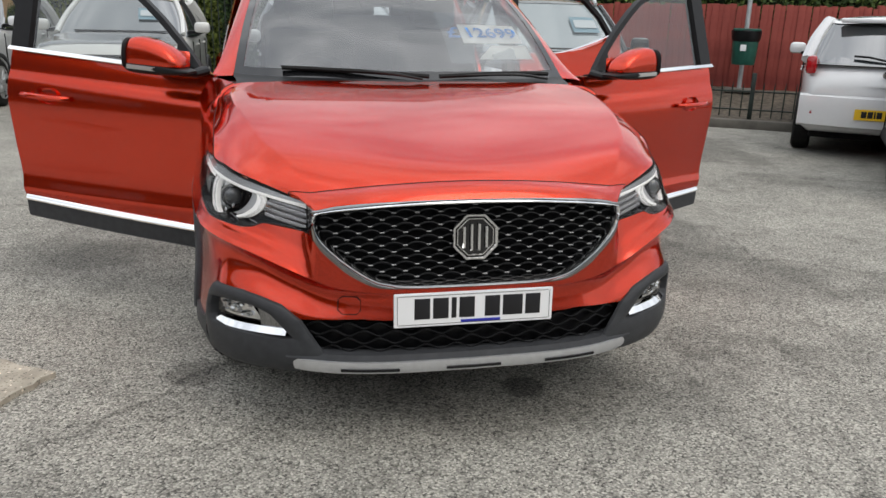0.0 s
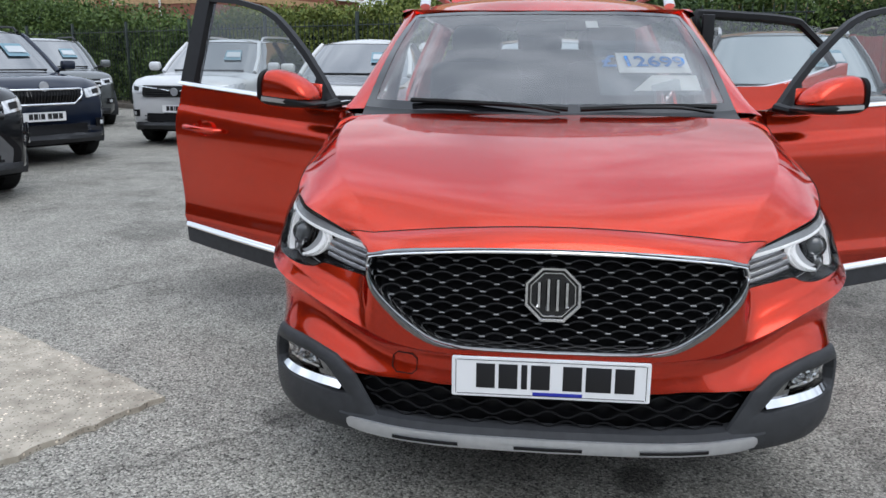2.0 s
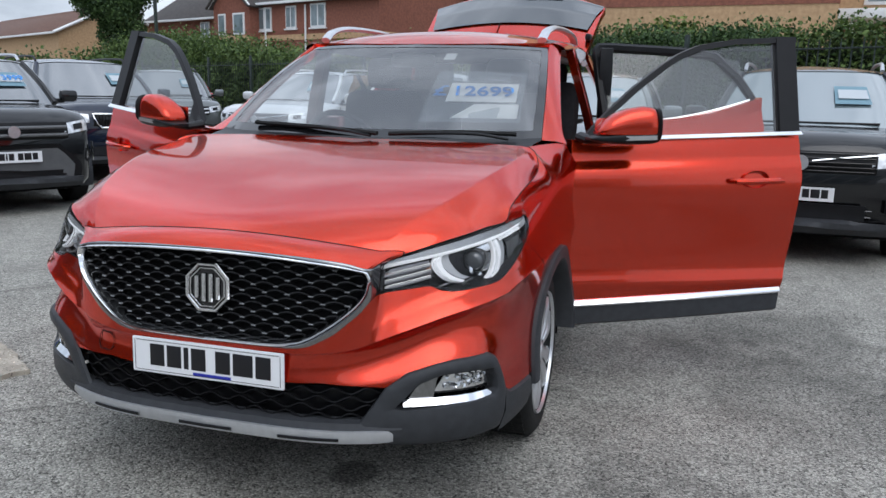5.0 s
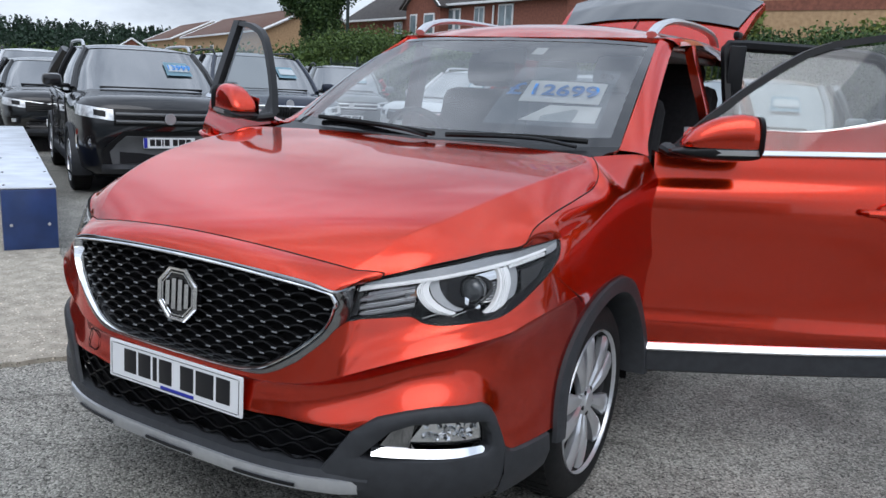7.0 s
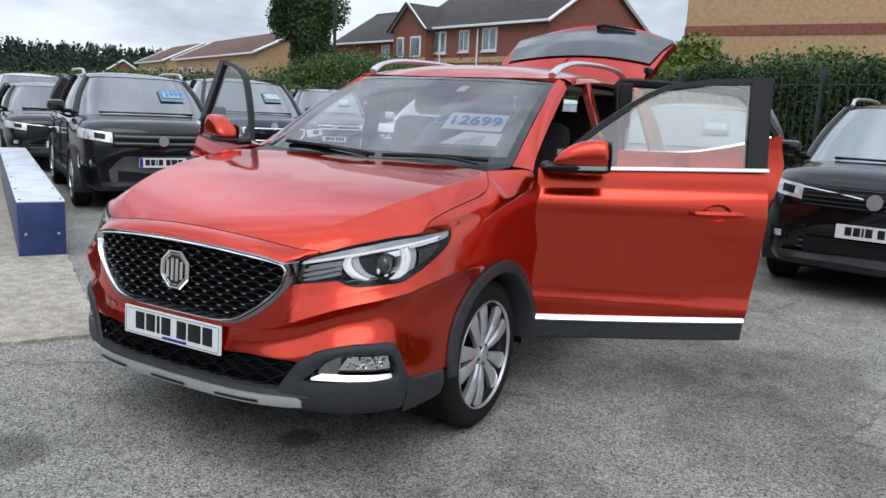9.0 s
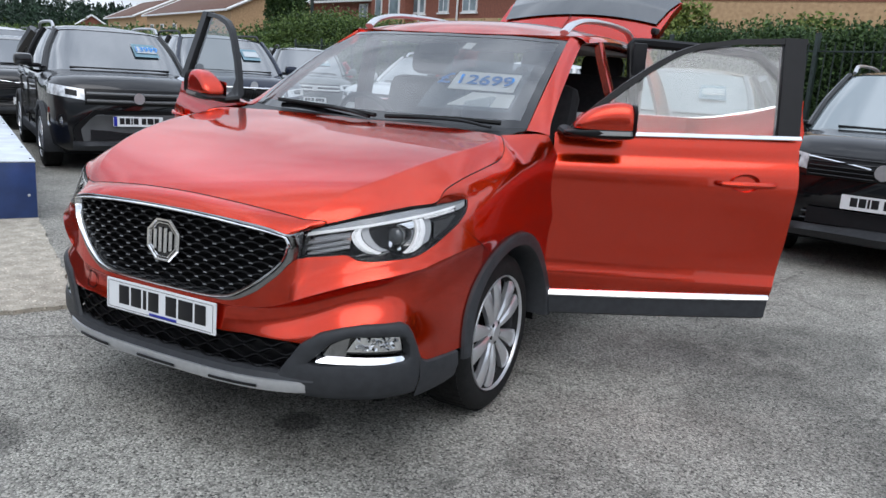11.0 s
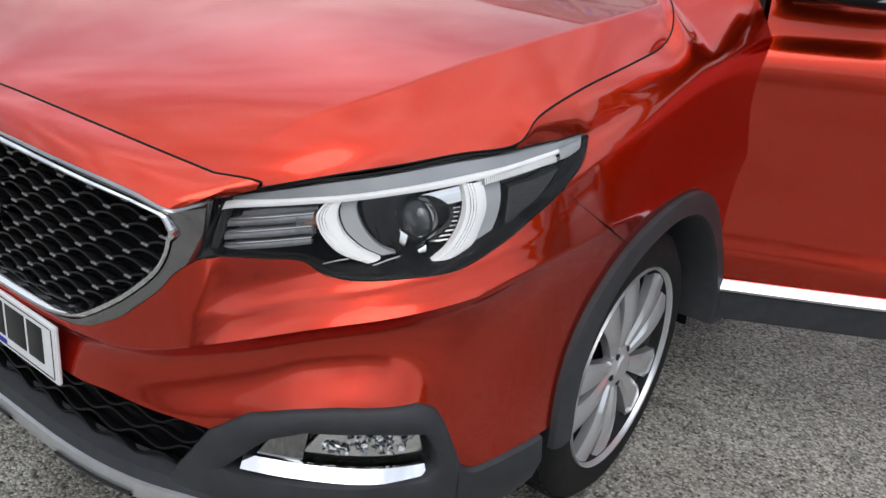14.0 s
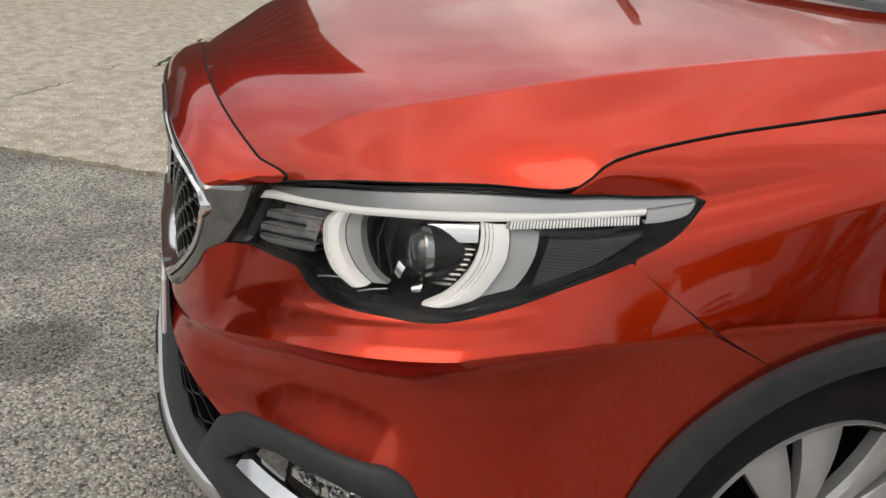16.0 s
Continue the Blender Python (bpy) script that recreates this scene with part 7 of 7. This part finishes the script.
def crown_pts(c, r, n, seeds=26):
    cs = npr.normal(size=(seeds, 3))
    cs /= np.linalg.norm(cs, axis=1)[:, None]
    cs = np.array(c) + cs * np.array(r) * npr.uniform(0.35, 0.85, (seeds, 1))
    k = npr.randint(0, seeds, n)
    d = npr.normal(size=(n, 3))
    d /= np.linalg.norm(d, axis=1)[:, None]
    return cs[k] + d * np.array(r) * 0.34 * npr.uniform(0.55, 1.05, (n, 1))


def tree(x, y, h, r, n, size, mat, label):
    t = thing("tree", pose(x, y, 0), label, "tree")
    part("trunk", tube([(0, 0, 0), (0.1, 0, h * 0.3), (0.0, 0.1, h * 0.75)], [0.3, 0.22, 0.08], sides=8), BARK, t)
    for k in range(7):
        a = k * 0.9
        part("limb", tube([(0.05, 0, h * (0.28 + 0.05 * k)), (r * 0.4 * math.cos(a), r * 0.4 * math.sin(a), h * (0.45 + 0.05 * k)), (r * 0.7 * math.cos(a), r * 0.7 * math.sin(a), h * (0.55 + 0.05 * k))], [0.12, 0.07, 0.02], sides=6), BARK, t)
    o = leaves("crown", crown_pts((0, 0, h * 0.68), (r, r, h * 0.36), n, 44), size, mat, "", "")
    o.parent = t
    return t


def bush(x, y, w, h, n, size, mat, label):
    t = thing("bush", pose(x, y, 0), label, "bush")
    part("stem", tube([(0, 0, 0), (0.05, 0, h * 0.5)], [0.08, 0.03], sides=6), BARK, t)
    o = leaves("crown", crown_pts((0, 0, h * 0.55), (w, w * 0.7, h * 0.5), n, 22), size, mat, "", "")
    o.parent = t


tree(-33.9, 39.6, 10.4, 3.0, 34000, 0.21, LEAF_D, "dark broadleaf tree with an uneven crown")
bush(-2.0, 15.0, 1.7, 3.1, 22000, 0.10, LEAF_Y, "rounded green bush above a hedge")
bush(0.6, 14.6, 1.6, 2.6, 15000, 0.09, LEAF_Y, "bright green bush above a hedge")
bush(-14.5, 22.5, 3.0, 2.6, 20000, 0.14, LEAF, "large green bush in a hedge row")
bush(-19.5, 24.0, 3.4, 2.6, 20000, 0.15, LEAF, "large green bush in a hedge row")
# far wood on a low hill
pts = []
for i in range(1500):
    a = radians(npr.uniform(-88, -36))
    r = npr.uniform(150, 260)
    hh = npr.uniform(3.6, 6.6)
    base = 2.0 + (r - 150) * 0.06 + 2.0 * (math.degrees(-a) - 36) / 52
    n = 80
    zz = npr.uniform(0, 1, n) ** 1.3
    rad = 1.7 * (1 - zz) + 0.1
    th = npr.uniform(0, 6.28, n)
    pts.append(np.column_stack([math.sin(a) * r + rad * np.cos(th), math.cos(a) * r + rad * np.sin(th), base + hh * zz]))
leaves("far_wood", np.vstack(pts), 0.62, leaf_material("conifer_green", (0.012, 0.026, 0.016), (0.03, 0.06, 0.032)), "dark conifer wood on a low hill far away", "wood")
hill = bmesh.new()
bmesh.ops.create_grid(hill, x_segments=60, y_segments=12, size=1.0)
for v in hill.verts:
    a, r = radians(-95 + (v.co.x + 1) / 2 * 70), 120 + (v.co.y + 1) / 2 * 240
    v.co = Vector((math.sin(a) * r, math.cos(a) * r, 0.2 + max(0.0, (r - 140) * 0.06) * min(1.0, (v.co.x + 1) * 3, (1 - v.co.x) * 3)))
tagged(part("hill", hill, material("hill_grass", (0.02, 0.035, 0.015), rough=1.0, var=0.4, scale=0.05)), "low wooded hill on the horizon", "hill", kind="structure")

# ---- houses ----
BRICK = material("red_brick", (0.19, 0.075, 0.052), rough=0.9, color2=(0.27, 0.105, 0.07), scale=9.0, bump=0.3, bump_scale=40)
BUFF = material("buff_brick", (0.42, 0.27, 0.15), rough=0.9, color2=(0.52, 0.35, 0.2), scale=7.0, bump=0.3, bump_scale=40)
TILE = material("dark_roof_tile", (0.045, 0.04, 0.038), rough=0.85, color2=(0.075, 0.065, 0.06), scale=5.0)
TILE_B = material("brown_roof_tile", (0.11, 0.06, 0.045), rough=0.85, color2=(0.16, 0.085, 0.06), scale=5.0)
UPVC = material("white_upvc", (0.75, 0.76, 0.76), rough=0.4, var=0.03)
PANE = material("house_pane", (0.2, 0.25, 0.27), rough=0.08, coat=0.6, var=0.3, scale=1.2)


def house(m, w, d, eaves, ridge, label, wall=BRICK, roof=TILE, windows=(), gable_front=None, band=BUFF, pipes=()):
    """A house: front along local x at y = 0, looking towards -y, ridge along x."""
    h = thing("house", m, label, "house", "houses beyond the hedge")
    out = prism([(0, 0), (d, 0), (d, eaves), (d / 2, ridge), (0, eaves)], 0, w)
    bmesh.ops.transform(out, matrix=Matrix(((0, 1, 0, 0), (1, 0, 0, 0), (0, 0, 1, 0), (0, 0, 0, 1))), verts=out.verts)
    part("wall", out, wall, h)
    run = math.hypot(d / 2 + 0.4, (ridge - eaves) * (d / 2 + 0.4) / (d / 2))
    ang = math.degrees(math.atan2(ridge - eaves, d / 2))
    for sgn in (1, -1):
        mm = Matrix.Translation((w / 2, d / 2, ridge + 0.10)) @ Matrix.Rotation(radians(0 if sgn > 0 else 180), 4, "Z") @ Matrix.Rotation(radians(ang), 4, "X")
        rf = part("roof", box((0, -run / 2, 0), (w + 0.5, run, 0.12), 0.01, m=mm), roof, h)
        n = int(run / 0.33)
        for k in range(n):
            part("tile_course", box((0, -0.16 - k * 0.33, 0.075), (w + 0.5, 0.30, 0.03), 0.006, m=mm @ Matrix.Rotation(radians(2.5), 4, "X")), roof, rf)
    for x in (-0.26, w + 0.26):
        for sgn in (0, 1):
            a = Vector((x, d / 2, ridge + 0.12))
            b = Vector((x, -0.4 if sgn == 0 else d + 0.4, eaves - 0.4 * (ridge - eaves) / (d / 2) + 0.10))
            part("barge_board", tube([a, b], 0.11, sides=4), UPVC, h)
    part("gutter", box((w / 2, -0.42, eaves - 0.12), (w + 0.5, 0.12, 0.14), 0.02), UPVC, h)
    if band:
        part("brick_band", box((w / 2, -0.012, eaves - 2.1), (w + 0.03, 0.06, 0.32)), band, h)
        part("brick_band", box((w + 0.012, d / 2, eaves - 2.1), (0.06, d, 0.32)), band, h)
    for x, z, ww, hh in windows:
        wi = part("window", box((x, -0.02, z + hh / 2), (ww, 0.10, hh), 0.015), UPVC, h, "white framed window")
        for k in (-1, 1):
            part("pane", box((x + k * ww * 0.235, -0.075, z + hh / 2), (ww * 0.38, 0.012, hh * 0.84)), PANE, wi)
        part("sill", box((x, -0.07, z - 0.05), (ww + 0.16, 0.16, 0.08), 0.01), UPVC, wi)
    for x in pipes:
        part("drainpipe", tube([(x, -0.1, 0.5), (x, -0.1, eaves - 0.3)], 0.06, sides=8), UPVC, h)
    if gable_front:
        x0, gw, gd, gr = gable_front
        o = prism([(x0 - gw / 2, 0), (x0 + gw / 2, 0), (x0 + gw / 2, eaves - 0.1), (x0, gr), (x0 - gw / 2, eaves - 0.1)], -gd, d / 2)
        part("gable", o, wall, h)
        for sgn in (1, -1):
            a = math.atan2(gr - eaves + 0.1, gw / 2)
            ln = (gw / 2 + 0.3) / math.cos(a)
            mm = Matrix.Translation((x0, -gd / 2 + d / 4 - 0.15, gr + 0.07)) @ Matrix.Rotation(sgn * a, 4, "Y")
            part("roof", box((sgn * ln / 2, 0, 0), (ln, gd + d / 2 + 0.5, 0.12), 0.01, m=mm), roof, h)
            part("barge_board", tube([(x0, -gd - 0.25, gr + 0.1), (x0 + sgn * (gw / 2 + 0.3), -gd - 0.25, gr + 0.1 - (gw / 2 + 0.3) * math.tan(a))], 0.10, sides=4), UPVC, h)
        for dx, z, ww, hh in ((-0.9, eaves - 1.9, 0.7, 1.3), (0.75, eaves - 1.9, 1.1, 1.3)):
            wi = part("window", box((x0 + dx, -gd - 0.02, z + hh / 2), (ww, 0.10, hh), 0.015), UPVC, h)
            part("pane", box((x0 + dx, -gd - 0.075, z + hh / 2), (ww * 0.78, 0.012, hh * 0.84)), PANE, wi)
        part("brick_band", box((x0, -gd - 0.012, eaves - 2.1), (gw + 0.02, 0.05, 0.32)), band or wall, h)
    return h


HZ = math.degrees(math.atan2(-0.335, 0.942))
house(pose(-27.35, 42.5, 0, 0, 0, HZ), 12.6, 8.4, 6.35, 9.0, "red brick house with dark tiled roof and white windows", windows=((3.2, 4.7, 1.3, 1.35), (5.6, 4.75, 0.9, 1.3), (7.9, 4.75, 1.25, 1.35), (8.6, 1.6, 1.6, 1.2)), gable_front=(1.0, 3.5, 0.8, 7.75), pipes=(3.35, 6.9))
house(pose(-37.6, 47.5, 0, 0, 0, HZ), 9.0, 8.0, 5.9, 8.4, "red brick house with dark tiled roof half hidden by a tree", windows=((6.8, 4.4, 1.0, 1.2),))
house(pose(-18.6, 52.0, 0, 0, 0, 62), 9.0, 8.0, 5.6, 7.9, "brick house with brown tiled roof in the distance", roof=TILE_B)
for x, y, w in ((-63.2, 53.5, 24.0), (-78.0, 60.5, 13.0)):
    house(pose(x, y, 0, 0, 0, -26), w, 8.0, 4.9, 6.8, "distant brick terrace with brown tiled roof", wall=BUFF, roof=TILE_B, windows=((2, 2.9, 1.0, 1.1), (5.5, 2.9, 1.0, 1.1), (9.5, 2.9, 1.0, 1.1)))
for x, y in ((-92, 65), (-84, 67)):
    house(pose(x, y, 0, 0, 0, -36), 7, 6.0, 3.2, 5.2, "small distant brick house with a tiled roof", wall=BRICK, roof=TILE_B)
# buff brick block with a red band
blk_m = pose(-5.95, 29.8, 0, 0, 0, -3)
bl = thing("brick_building", blk_m, "large buff brick building with a red brick band", "building")
part("wall", box((5.8, 6, 5.5), (11.6, 12, 11.0), 0.02), BUFF, bl)
part("brick_band", box((5.8, -0.012, 4.72), (11.63, 0.05, 0.36)), BRICK, bl)
part("brick_band", box((11.612, 6, 4.72), (0.05, 12, 0.36)), BRICK, bl)
part("wing", box((16.5, 9, 5.5), (9.8, 10, 11.0), 0.02), BUFF, bl)
for x in (13.5, 16.5, 19.5):
    wi = part("window", box((x, 3.96, 5.6), (1.4, 0.12, 1.5), 0.02), UPVC, bl)
    part("pane", box((x, 3.89, 5.6), (1.15, 0.02, 1.25)), PANE, wi)
part("porch_roof", box((14.0, 2.6, 4.3), (5.0, 2.8, 0.35), 0.03), UPVC, bl, "flat white porch roof")
for x in (12.2, 16.0):
    part("porch_post", tube([(x, 1.5, 0), (x, 1.5, 4.2)], 0.09, sides=8), UPVC, bl)
# lamp post
lp = thing("street_lamp", pose(-19.2, 24.6, 0), "thin grey street lamp column", "street lamp")
part("column", tube([(0, 0, 0), (0, 0, 4.0), (0, 0, 8.2)], [0.09, 0.07, 0.05], sides=8), RAIL, lp)
part("lantern", box((0.3, 0, 8.2), (0.7, 0.2, 0.12), 0.03), RAIL, lp)
# buildings and sheds that close the yard behind the camera
SHED = material("pale_cladding", (0.5, 0.52, 0.53), rough=0.6, var=0.1, scale=0.7)
sh = thing("showroom", pose(4.0, -22.0, 0), "pale clad showroom building across the yard", "building")
part("wall", box((0, 0, 3.0), (34, 8, 6.0), 0.03), SHED, sh)
for i in range(7):
    part("window", box((-13.5 + 4.5 * i, 4.02, 1.7), (3.6, 0.08, 2.6), 0.02), PANE, sh)
wg = thing("workshop", pose(-12.5, -9.0, 0), "dark clad workshop building beyond the slab", "building")
DARKCLAD = material("brown_cladding", (0.10, 0.055, 0.045), rough=0.6, var=0.2, scale=1.5)
part("wall", box((0, 0, 2.4), (3.0, 20, 4.8), 0.03), DARKCLAD, wg)
for k in range(18):
    part("cladding_course", box((1.515, 0, 0.2 + 0.26 * k), (0.03, 20, 0.235), 0.006), DARKCLAD, wg)
part("window", box((1.54, 5.5, 2.3), (0.06, 3.0, 1.4), 0.02), PANE, wg)
